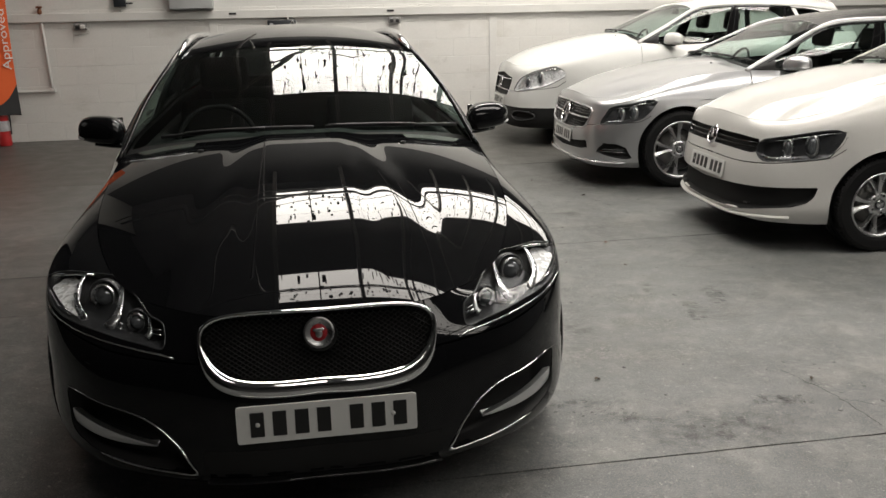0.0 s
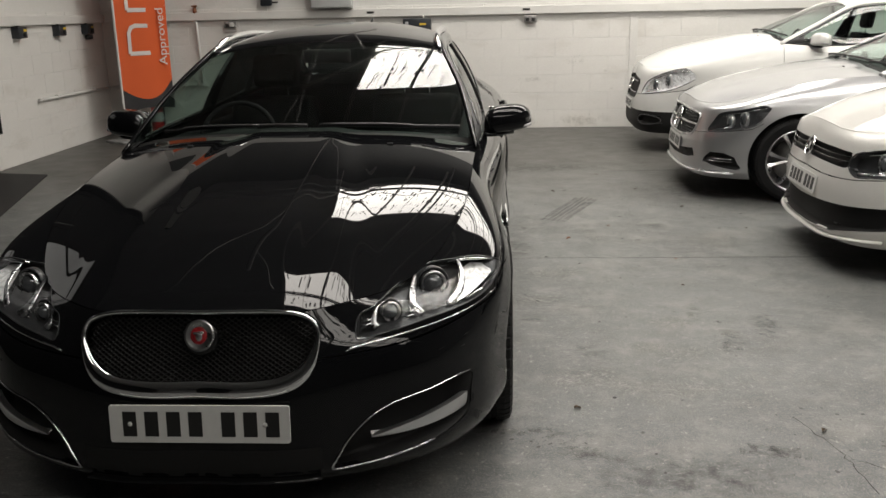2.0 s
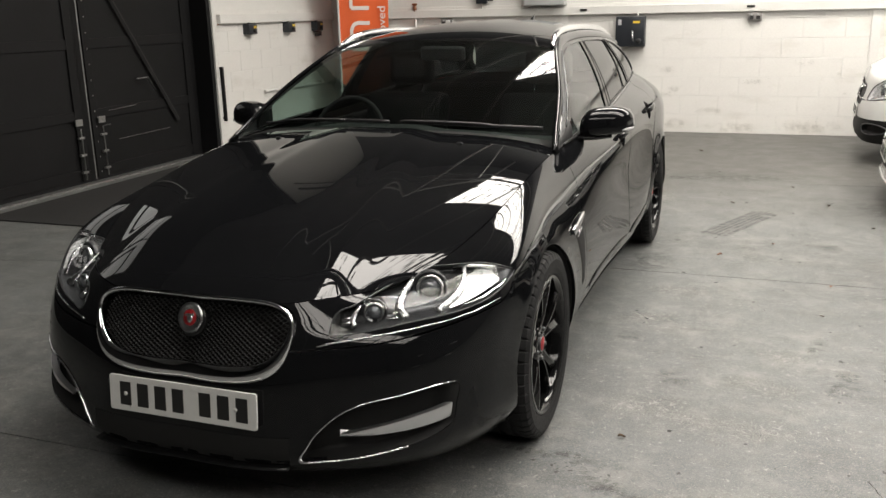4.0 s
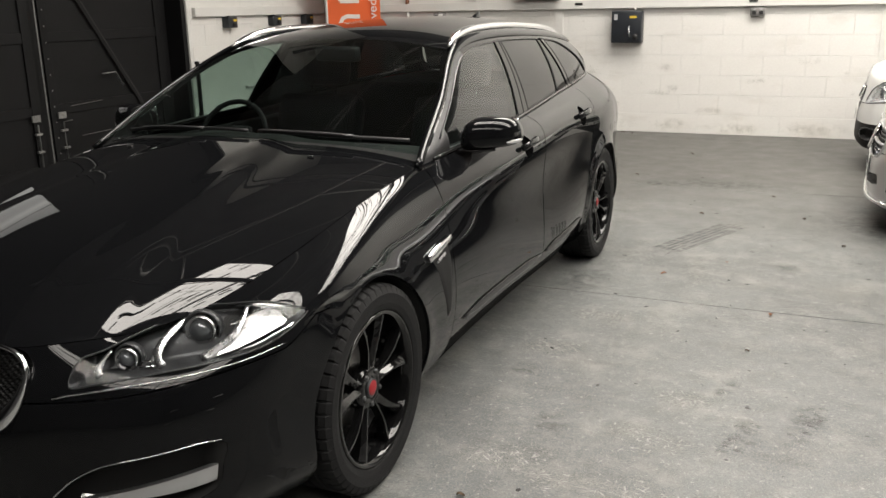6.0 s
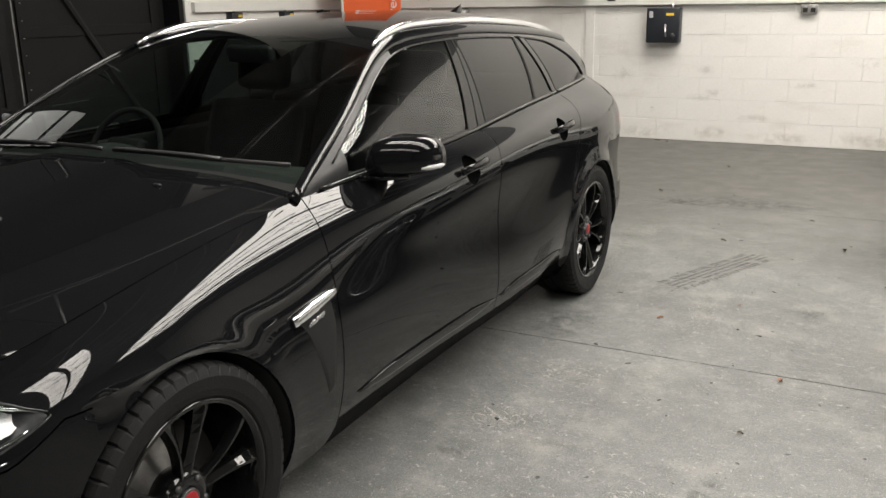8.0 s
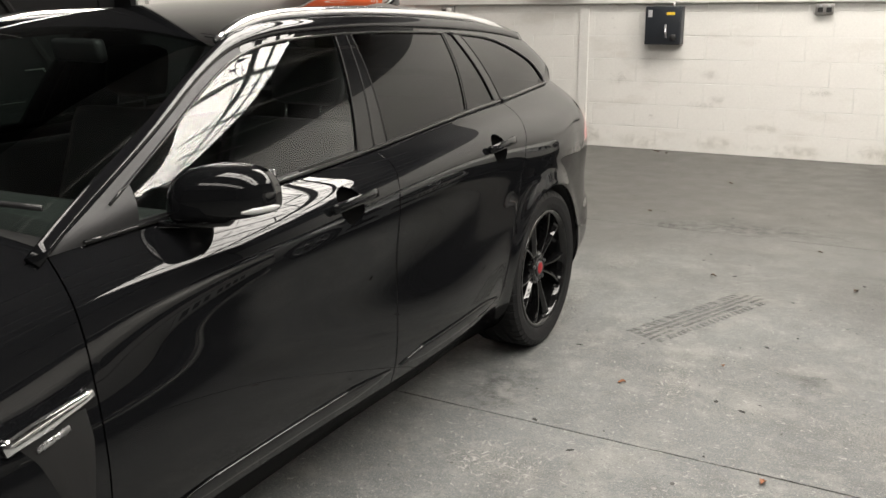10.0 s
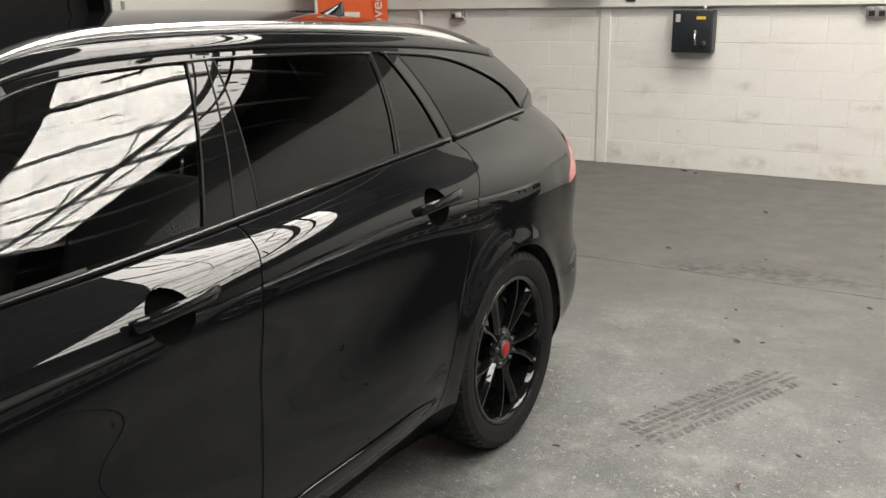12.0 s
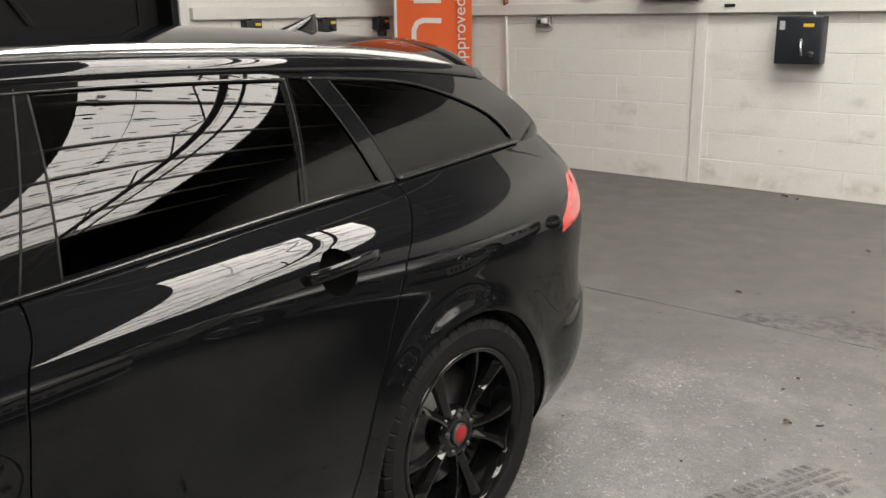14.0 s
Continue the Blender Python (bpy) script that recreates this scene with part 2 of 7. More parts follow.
M_glass = pane("windscreen_glass", (0.70, 0.80, 0.76))
M_screen = pane("windscreen_tint", (0.46, 0.56, 0.52))
M_tint = pane("privacy_glass", (0.022, 0.024, 0.026), shine=0.034)
M_clear = pane("clear_lens", (0.93, 0.94, 0.95), shine=0.03)
M_rubber = material("tyre_rubber", (0.009, 0.009, 0.0095), 0.62, vary=0.35, bump=0.3, bump_scale=220.0, spec=0.2)
M_rim = material("gloss_black_alloy", (0.005, 0.005, 0.0052), 0.4, 0.0, 1.0, 0.012, spec=0.0)
M_rim.node_tree.nodes["Principled BSDF"].inputs["Coat IOR"].default_value = 1.42
M_bowl_dark = material("dark_lamp_bowl", (0.06, 0.062, 0.065), 0.3, 0.3, vary=0.4, scale=14.0)
M_silver_rim = material("silver_alloy", (0.62, 0.62, 0.63), 0.32, 1.0, rough_vary=0.08)
M_disc = material("brake_disc", (0.19, 0.187, 0.18), 0.45, 1.0, vary=0.3, bump=0.3)
M_red = material("red_badge", (0.30, 0.018, 0.022), 0.45, vary=0.2, coat=0.15, spec=0.2)
M_cup = material("handle_cup_black", (0.003, 0.003, 0.003), 0.5, spec=0.0)
M_blade = material("satin_silver_blade", (0.74, 0.74, 0.75), 0.38, 1.0, rough_vary=0.05)
M_tail = material("red_lamp_lens", (0.58, 0.022, 0.020), 0.12, 0.0, 1.0, vary=0.15, scale=30.0)
M_plate = material("number_plate", (0.66, 0.66, 0.64), 0.35, vary=0.06)
M_ink = material("black_ink", (0.012, 0.012, 0.012), 0.4)
M_fabric = material("cabin_fabric", (0.010, 0.010, 0.0105), 0.8, vary=0.15, scale=3.0, bump_scale=12.0, spec=0.2)

# ---- car bodies: one family of surfaces ----
PLAN = [(0, -0.935), (0.25, -0.925), (0.45, -0.865), (0.645, -0.765), (0.79, -0.60), (0.88, -0.36), (0.918, -0.05), (0.918, 0.35), (0.915, 1.0),
        (0.918, 1.8), (0.925, 2.5), (0.93, 2.95), (0.885, 3.4), (0.80, 3.67), (0.64, 3.85), (0.40, 3.95), (0, 3.99)]
EDGE = [(0, 0, -0.815), (1, 0.22, -0.808), (2, 0.365, -0.765), (3, 0.50, -0.655), (4, 0.61, -0.505), (5, 0.695, -0.30), (6, 0.745, -0.05), (7, 0.765, 0.35),
        (7.5, 0.778, 0.66), (8, 0.80, 1.0), (9, 0.783, 1.8), (10, 0.748, 2.5), (11, 0.715, 2.95), (12, 0.672, 3.36), (13, 0.61, 3.66), (14, 0.50, 3.80), (15, 0.30, 3.865), (16, 0, 3.885)]
PROFILES = {0: ((.06, .18), (.02, .215), (.015, .33), (.035, .46), (.085, .575), (.11, .65)),
            2: ((.06, .18), (.01, .225), (.005, .35), (.02, .48), (.05, .58), (.085, .635)),
            4: ((.06, .18), (.01, .235), (.0, .36), (.01, .48), (.03, .585), (.07, .66)),
            5: ((.05, .18), (.01, .24), (.0, .38), (.0, .52), (.004, .62), (.03, .72)),
            6: ((.05, .19), (.015, .26), (.0, .38), (.0, .515), (.024, .68), (.080, .808)),
            8: ((.11, .17), (.060, .225), (.022, .31), (.0, .53), (.016, .71), (.042, .874)),
            10: ((.11, .17), (.060, .225), (.022, .31), (.0, .57), (.011, .77), (.036, .944)),
            11: ((.05, .20), (.01, .28), (.0, .45), (.0, .62), (.002, .80), (.018, .908)),
            13: ((.06, .24), (.01, .34), (.0, .48), (.008, .63), (.010, .80), (.032, .928)),
            16: ((.10, .25), (.02, .34), (.0, .48), (.03, .63), (.045, .80), (.075, .95))}
HOOD_MID = Curve1([(-.9, .60), (-.82, .690), (-.7, .762), (-.5, .836), (-.2, .911), (.1, .963), (.4, 1.005), (.75, 1.04)])
HOOD_X = Curve1([(-.9, .58), (-.6, .62), (-.3, .70), (0, .75), (.3, .765), (.7, .775)])
HOOD_Z = Curve1([(-.9, .58), (-.75, .615), (-.5, .715), (-.25, .805), (0, .868), (.3, .918), (.65, .955)])
BELT_Z = Curve1([(.66, .945), (1.0, .962), (1.8, .992), (2.5, 1.03), (2.95, 1.045), (3.35, 1.06), (3.85, 1.06)])
ROOF_MID = Curve1([(.40, .953), (.50, 1.002), (.75, 1.119), (1.0, 1.224), (1.25, 1.316), (1.45, 1.381), (1.7, 1.425), (2.1, 1.45), (2.6, 1.45), (3.1, 1.425), (3.5, 1.385), (3.75, 1.345)])
RAIL_X = Curve1([(.62, .775), (.70, .758), (1.0, .703), (1.25, .634), (1.4, .600), (1.7, .579), (1.95, .58), (2.6, .565), (3.1, .54), (3.44, .525), (3.75, .50)])
RAIL_Z = Curve1([(.62, .955), (.70, 1.0), (1.0, 1.155), (1.25, 1.275), (1.4, 1.33), (1.7, 1.368), (1.95, 1.374), (2.6, 1.357), (3.1, 1.325), (3.44, 1.285), (3.75, 1.23)])
QUARTER_Z = Curve1([(2.6, 1.322), (2.9, 1.302), (3.1, 1.272), (3.3, 1.205), (3.42, 1.135), (3.49, 1.062)])


class Form:
    """The numbers that shape a body's nose: outline in plan, bonnet edge, sections and bonnet heights."""

    def __init__(self, plan=None, edge=None, profiles=None, mid=None, hood_x=None, hood_edge=None, ridges=((0.42, -0.17, 0.14, 0.014),), fall=2.2):
        self.plan = (plan or []) + PLAN[len(plan or []):]
        self.edge = (edge or []) + EDGE[len(edge or []):]
        self.profiles = {**PROFILES, **(profiles or {})}
        self.mid, self.hx, self.hz = mid or HOOD_MID, hood_x or HOOD_X, hood_edge or HOOD_Z
        self.ridges, self.fall = ridges, fall

    def hood_z(self, x, y):
        x, y = np.abs(x), np.asarray(y, float)
        zc, ze, xe = self.mid(y), self.hz(y), self.hx(y)
        z = zc - (zc - ze) * (x / xe) ** self.fall - 0.012
        for at, lean, width, height in self.ridges:
            z = z + height * smooth01((at + lean * (y + 0.55) - x) / width + 0.5) * smooth01((y + 0.80) / 0.35)
        return z


class Shape:
    """The outer surfaces of a car of a given form."""

    def __init__(self, form, rows=230, cols=40, flare=0.0):
        self.form = form
        pl = np.array(form.plan)
        ln = np.concatenate([[0], np.cumsum(np.hypot(*np.diff(pl, axis=0).T))])
        at = lambda i: float(np.interp(i, range(len(ln)), ln))
        bx, by = Curve1(list(zip(ln, pl[:, 0]))), Curve1(list(zip(ln, pl[:, 1])))
        L = np.linspace(0, ln[-1], rows)
        B = np.stack([bx(L), by(L)], 1)
        B[0, 0] = B[-1, 0] = 0
        T = np.gradient(B, axis=0)
        T[0] = T[-1] = (1, 0)
        T[-1] = (-1, 0)
        N = np.stack([T[:, 1], -T[:, 0]], 1) / np.hypot(T[:, 0], T[:, 1])[:, None]
        ex, ey = Curve1([(at(i), x) for i, x, y in form.edge]), Curve1([(at(i), y) for i, x, y in form.edge])
        E = np.stack([ex(L), ey(L)], 1)
        E[0, 0] = E[-1, 0] = 0
        k = smooth01((L - at(7)) / (at(8) - at(7)))
        ez = form.hood_z(E[:, 0], E[:, 1]) * (1 - k) + BELT_Z(np.maximum(E[:, 1], 0.5)) * k
        ctrl = []
        for c in range(6):
            d = Curve1([(at(i), p[c][0]) for i, p in form.profiles.items()])(L)
            z = Curve1([(at(i), p[c][1]) for i, p in form.profiles.items()])(L)
            ctrl.append(np.column_stack([B - N * d[:, None], z]))
        ctrl.append(np.column_stack([E, ez]))
        ctrl = np.array(ctrl)
        self.side = np.zeros((rows, cols, 3))
        for i in range(rows):
            c = ctrl[:, i]
            s = np.concatenate([[0], np.cumsum(np.linalg.norm(np.diff(c, axis=0), axis=1) + 1e-6)])
            v = np.linspace(0, s[-1], cols)
            for a in range(3):
                self.side[i, :, a] = Curve1(list(zip(s, c[:, a])))(v)
        if flare:
            for a, grow in ((0.0, 0.4), (2.909, 1.0)):
                r = np.hypot(self.side[:, :, 1] - a, self.side[:, :, 2] - 0.337)
                self.side[:, :, 0] += grow * flare * np.exp(-((r - 0.358) / 0.05) ** 2) * smooth01((self.side[:, :, 0] - 0.75) / 0.1)
            ledge = smooth01((0.50 + (self.side[:, :, 1] - 3.36) * 0.13 - self.side[:, :, 2]) / 0.025) * smooth01((self.side[:, :, 1] - 3.33) / 0.22)
            haunch = np.exp(-((self.side[:, :, 2] - 0.82) / 0.12) ** 2) * smooth01((self.side[:, :, 1] - 3.30) / 0.2)
            self.side[:, :, 0] += 0.012 * haunch * smooth01((self.side[:, :, 0] - 0.3) / 0.3)
            self.side[:, :, 0] += 0.012 * ledge * smooth01((self.side[:, :, 0] - 0.3) / 0.2)
            self.side[:, :, 1] += 0.012 * ledge * smooth01((self.side[:, :, 1] - 3.6) / 0.2)
        self.side[0, :, 0] = self.side[-1, :, 0] = 0
        self.edge = np.column_stack([E, ez])
        front = self.edge[self.edge[:, 1] < 0.9][:, :2]
        self.front_edge = front
        self.flat = self.side.reshape(-1, 3)
        self.last = int(np.argmax(self.edge[:, 1])) + 1

    def hood_distance(self, x, y):
        """How far inside the bonnet's outline a plan point lies."""
        p = self.front_edge
        a, d = p[:-1], np.diff(p, axis=0)
        t = np.clip(((x - a[:, 0]) * d[:, 0] + (y - a[:, 1]) * d[:, 1]) / (d ** 2).sum(1), 0, 1)
        qx, qy = a[:, 0] + t * d[:, 0], a[:, 1] + t * d[:, 1]
        r = np.hypot(x - qx, y - qy)
        i = int(r.argmin())
        s = d[i, 0] * (y - qy[i]) - d[i, 1] * (x - qx[i])
        return math.copysign(r[i], s)

    def front(self, x, z, out=0.0):
        """The point of the nose at x, z, and the way out of it."""
        f = self.flat
        sx = abs(x)
        near = f[f[:, 1] < 0.35]
        w = np.argsort((near[:, 0] - sx) ** 2 + (near[:, 2] - z) ** 2)[:14]
        q = near[w]
        A = np.column_stack([np.ones(14), q[:, 0], q[:, 2]])
        c = np.linalg.lstsq(A, q[:, 1], rcond=None)[0]
        y = float(c[0] + c[1] * sx + c[2] * z)
        n = Vector((c[1], -1, c[2])).normalized()
        p = Vector((sx, y, z)) + n * out
        if x < 0:
            p.x, n.x = -p.x, -n.x
        return p, n

    def flank(self, y, z, out=0.0):
        """The point of the flank at y, z, and the way out of it."""
        f = self.flat
        near = f[(f[:, 0] > 0.5)]
        w = np.argsort((near[:, 1] - y) ** 2 + (near[:, 2] - z) ** 2)[:14]
        q = near[w]
        A = np.column_stack([np.ones(14), q[:, 1], q[:, 2]])
        c = np.linalg.lstsq(A, q[:, 0], rcond=None)[0]
        n = Vector((1, -c[1], -c[2])).normalized()
        return Vector((float(c[0] + c[1] * y + c[2] * z), y, z)) + n * out, n

    def house(self, rows=150, cols=26):
        """The side sheet between belt and roof rail, and half of the windscreen and roof sheet."""
        ys = np.linspace(0.64, 3.80, rows)
        rx, rz = RAIL_X(ys), RAIL_Z(ys)
        bx = np.interp(ys, self.edge[:, 1][:np.argmax(self.edge[:, 1])], self.edge[:, 0][:np.argmax(self.edge[:, 1])])
        bz = BELT_Z(ys)
        v = np.linspace(0, 1, cols)[None, :]
        s = np.zeros((rows, cols, 3))
        bulge = 0.022 * np.sin(v * math.pi) * smooth01((ys - 0.62) / 0.2)[:, None]
        s[:, :, 0] = bx[:, None] * (1 - v) + rx[:, None] * v + bulge
        s[:, :, 1] = ys[:, None]
        s[:, :, 2] = bz[:, None] * (1 - v) + rz[:, None] * v
        ys2 = np.linspace(0.44, 3.62, rows)
        rx, rz, zc = RAIL_X(ys2), RAIL_Z(ys2), ROOF_MID(ys2)
        w = np.linspace(0, 1, cols)[None, :]
        t = np.zeros((rows, cols, 3))
        t[:, :, 0] = w * rx[:, None]
        t[:, :, 1] = ys2[:, None]
        t[:, :, 2] = zc[:, None] - (zc - rz)[:, None] * w ** 2.3
        return s, t

    def belt_x(self, y):
        return float(np.interp(y, self.edge[:self.last, 1], self.edge[:self.last, 0]))

    def rail(self, y, lift=0.0, out=0.0):
        return Vector((float(RAIL_X(y)) + out, y, float(RAIL_Z(y)) + lift))


def plate_bars(parent, m, w=0.52, h=0.111):
    """A number plate with plain bars for its characters."""
    plate = part("number_plate", prism(rounded(w, h, 0.008), 0.006, m), M_plate, parent, "white acrylic number plate with dark bars", smooth=False)
    step = w * 0.122
    for i in range(7):
        x = -w * 0.425 + i * step + (w * 0.06 if i >= 4 else 0)
        part("bar", box((x, -h * 0.33, 0.0055), (x + step * 0.62, h * 0.33, 0.0078), 0, m), M_ink, plate, smooth=False)
    for x in (-0.385, 0.365):
        part("screw_cap", lathe([(0.007, 0.005), (0.007, 0.0085), (0.005, 0.0105), (0.0008, 0.011)], 12, m @ Matrix.Translation((w * x, 0, 0))), M_plate, plate)
    return plate


def spoke(base, t, rim_r, f, wide):
    """A ridged blade from the hub to the rim, splayed by t, broader where it joins the rim."""
    bm, rings = bmesh.new(), []
    for k in range(9):
        u = k / 8
        r = 0.045 + (rim_r * 0.965 - 0.045) * u
        a = base + t * (0.10 + 0.15 * u)
        out = f * (0.66 + 0.15 * math.sin(u * math.pi * 0.6) + 0.02 * u)
        half = wide * (0.013 - 0.003 * math.sin(u * math.pi) + 0.009 * u ** 4)
        ridge = half * 0.55 * t
        deep = 0.030 + 0.018 * u ** 3
        way, across = Vector((0, math.cos(a), math.sin(a))), Vector((0, -math.sin(a), math.cos(a)))
        mid = way * r
        sec = ((half, out - 0.013), (ridge + half * 0.28, out), (ridge - half * 0.28, out), (-half, out - 0.013), (-half * 0.8, out - deep), (half * 0.8, out - deep))
        rings.append([bm.verts.new(mid + across * c + Vector((x, 0, 0))) for c, x in sec])
    for a, b in zip(rings, rings[1:]):
        for j in range(6):
            bm.faces.new((a[j], a[(j + 1) % 6], b[(j + 1) % 6], b[j]))
    bm.faces.new(rings[0][::-1])
    bm.faces.new(rings[-1])
    bmesh.ops.recalc_face_normals(bm, faces=bm.faces)
    return bm


def wheel(parent, place, radius, width, rim_mat, spokes, twin, rim_r, cap_mat, cap_label=""):
    """A wheel with its axle along x, the outer face towards +x."""
    w = part("wheel", lathe([(rim_r * 0.2, -0.03), (rim_r * 0.2, 0.02)], 24, pose(0, 0, 0, 0, 90, 0)), rim_mat, parent)
    w.matrix_basis = place
    n = 378
    prof = [(rim_r + 0.004, -width * 0.44), (rim_r + 0.03, -width * 0.49), (radius - 0.03, -width * 0.5), (radius - 0.008, -width * 0.46), (radius, -width * 0.38)]
    for c in (-0.22, 0.0, 0.22):
        prof += [(radius, width * (c - 0.045)), (radius - 0.008, width * (c - 0.035)), (radius - 0.008, width * (c + 0.035)), (radius, width * (c + 0.045))]
    prof += [(radius, width * 0.38), (radius - 0.008, width * 0.46), (radius - 0.03, width * 0.5), (rim_r + 0.03, width * 0.49), (rim_r + 0.012, width * 0.47), (rim_r + 0.004, width * 0.44)]
    bm = bmesh.new()
    rings = []
    shoulder = {3, 4, len(prof) - 6, len(prof) - 5}
    for k, (r, h) in enumerate(prof):
        ring = []
        for i in range(n):
            dent = 0.007 if k in shoulder and i % 7 == 0 else 0.0
            a = 2 * math.pi * i / n
            ring.append(bm.verts.new((h, (r - dent) * math.cos(a), (r - dent) * math.sin(a))))
        rings.append(ring)
    for a, b in zip(rings, rings[1:]):
        for i in range(n):
            bm.faces.new((a[i], b[i], b[(i + 1) % n], a[(i + 1) % n]))
    bmesh.ops.recalc_face_normals(bm, faces=bm.faces)
    part("tyre", bm, M_rubber, w, "black rubber road tyre", smooth=False)
    turn = pose(0, 0, 0, 0, 90, 0)
    f = width * 0.5
    part("rim", lathe([(rim_r * 0.93, -f * 0.9), (rim_r, -f * 0.92), (rim_r + 0.006, -f * 0.9), (rim_r * 0.96, -f * 0.5), (rim_r * 0.95, f * 0.6), (rim_r + 0.004, f * 0.86), (rim_r + 0.008, f * 0.93), (rim_r - 0.004, f * 0.95),
                       (rim_r * 0.95, f * 0.80), (rim_r * 0.92, f * 0.55), (rim_r * 0.90, -f * 0.5)], 64, turn), rim_mat, w)
    part("hub", lathe([(0.065, -0.02), (0.078, f * 0.52), (0.07, f * 0.68), (0.036, f * 0.72), (0.034, f * 0.68)], 32, turn), rim_mat, w)
    part("brake_disc", lathe([(rim_r * 0.72, -0.02), (rim_r * 0.72, 0.005), (0.09, 0.008), (0.08, 0.02)], 48, turn), M_disc, w, "worn steel brake disc")
    cal = bmesh.new()
    for i in range(7):
        a = radians(150 + i * 8)
        add_box(cal, (-0.035, -0.022, rim_r * 0.56), (0.03, 0.022, rim_r * 0.80), 0.005, pose(0, 0, 0, math.degrees(a), 0, 0))
    part("caliper", cal, M_plastic, w)
    for k in range(spokes):
        base = 2 * math.pi * k / spokes
        for t in ((-1, 1) if twin else (0,)):
            part("spoke", spoke(base, t, rim_r, f, 1.0 if twin else 1.7), rim_mat, w, smooth=False)
    part("centre_cap", lathe([(0.025, 0), (0.025, f * 0.745), (0.021, f * 0.757), (0.001, f * 0.765)], 28, turn), cap_mat, w, cap_label)
    part("cap_ring", lathe([(0.031, f * 0.60), (0.031, f * 0.735), (0.028, f * 0.75), (0.0252, f * 0.745)], 28, turn), M_bowl_dark, w)
    for i in range(5):
        a = 2 * math.pi * (i + 0.5) / 5
        part("wheel_nut", lathe([(0.009, f * 0.5), (0.009, f * 0.73), (0.006, f * 0.75)], 6, pose(0, 0.055 * math.cos(a), 0.055 * math.sin(a), 0, 90, 0)), M_bowl_dark, w)
    return w


# ---- the black estate car ----
GAP = 0.0022
AXLES = (0.0, 2.909)
WHEEL_Z = 0.337


LAMP = rounded_outline([(0.450, 0.604), (0.51, 0.610), (0.582, 0.618), (0.65, 0.626), (0.734, 0.632), (0.80, 0.643), (0.842, 0.664), (0.866, 0.706),
                        (0.83, 0.731), (0.786, 0.741), (0.745, 0.742), (0.683, 0.738), (0.62, 0.732), (0.54, 0.703), (0.49, 0.677), (0.450, 0.660)], 4)
GRILLE_HALF = [(0.0, 0.693), (0.15, 0.692), (0.26, 0.690), (0.312, 0.681), (0.340, 0.657), (0.344, 0.627), (0.337, 0.592), (0.324, 0.56), (0.303, 0.53), (0.268, 0.506), (0.208, 0.493), (0.12, 0.4885), (0.0, 0.488)]
GRILLE = rounded_outline(GRILLE_HALF + [(-x, z) for x, z in GRILLE_HALF[-2:0:-1]], 3)
INTAKE = rounded_outline([(0.376, 0.238), (0.395, 0.282), (0.418, 0.320), (0.45, 0.355), (0.49, 0.387), (0.55, 0.414), (0.64, 0.428), (0.768, 0.438), (0.772, 0.37), (0.765, 0.312), (0.72, 0.286), (0.664, 0.270), (0.536, 0.248), (0.45, 0.240)], 3)
lamp_poly, grille_poly, intake_poly = poly_inside(LAMP), poly_inside(GRILLE), poly_inside(INTAKE)


def lamp_inside(x, y, z):
    return lamp_poly(x, z) if y < -0.27 else -0.2


def grille_inside(x, z):
    return grille_poly(x, z)


def intake_inside(x, y, z):
    """The corner air intake of the bumper."""
    return intake_poly(x, z) if y < -0.35 and x > 0.3 else -0.2


def door_rear(z):
    """The rear edge of the rear door, which bends forward over the arch."""
    return float(np.interp(z, (0.25, 0.33, 0.45, 0.58, 0.70, 0.80, 0.905, 0.96, 0.99, 1.01, 1.03, 1.06), (2.42, 2.46, 2.50, 2.55, 2.605, 2.642, 2.69, 2.742, 2.785, 2.820, 2.838, 2.85)))


def door_front(z):
    return 0.62 + 0.05 * (z - 0.6)


def door_mid(z):
    return float(np.interp(z, (0.25, 0.41, 0.59, 0.78, 0.86, 0.91, 0.95, 0.985, 1.03), (1.665, 1.69, 1.727, 1.746, 1.752, 1.766, 1.792, 1.812, 1.825)))


CUPS = ((1.515, 0.885), (2.470, 0.912))


def cup_edge(y, z):
    """Below zero inside the round recess behind a door handle."""
    return min(math.hypot((y - a) / 1.04, (z - b) / 0.96) for a, b in CUPS) - 0.054


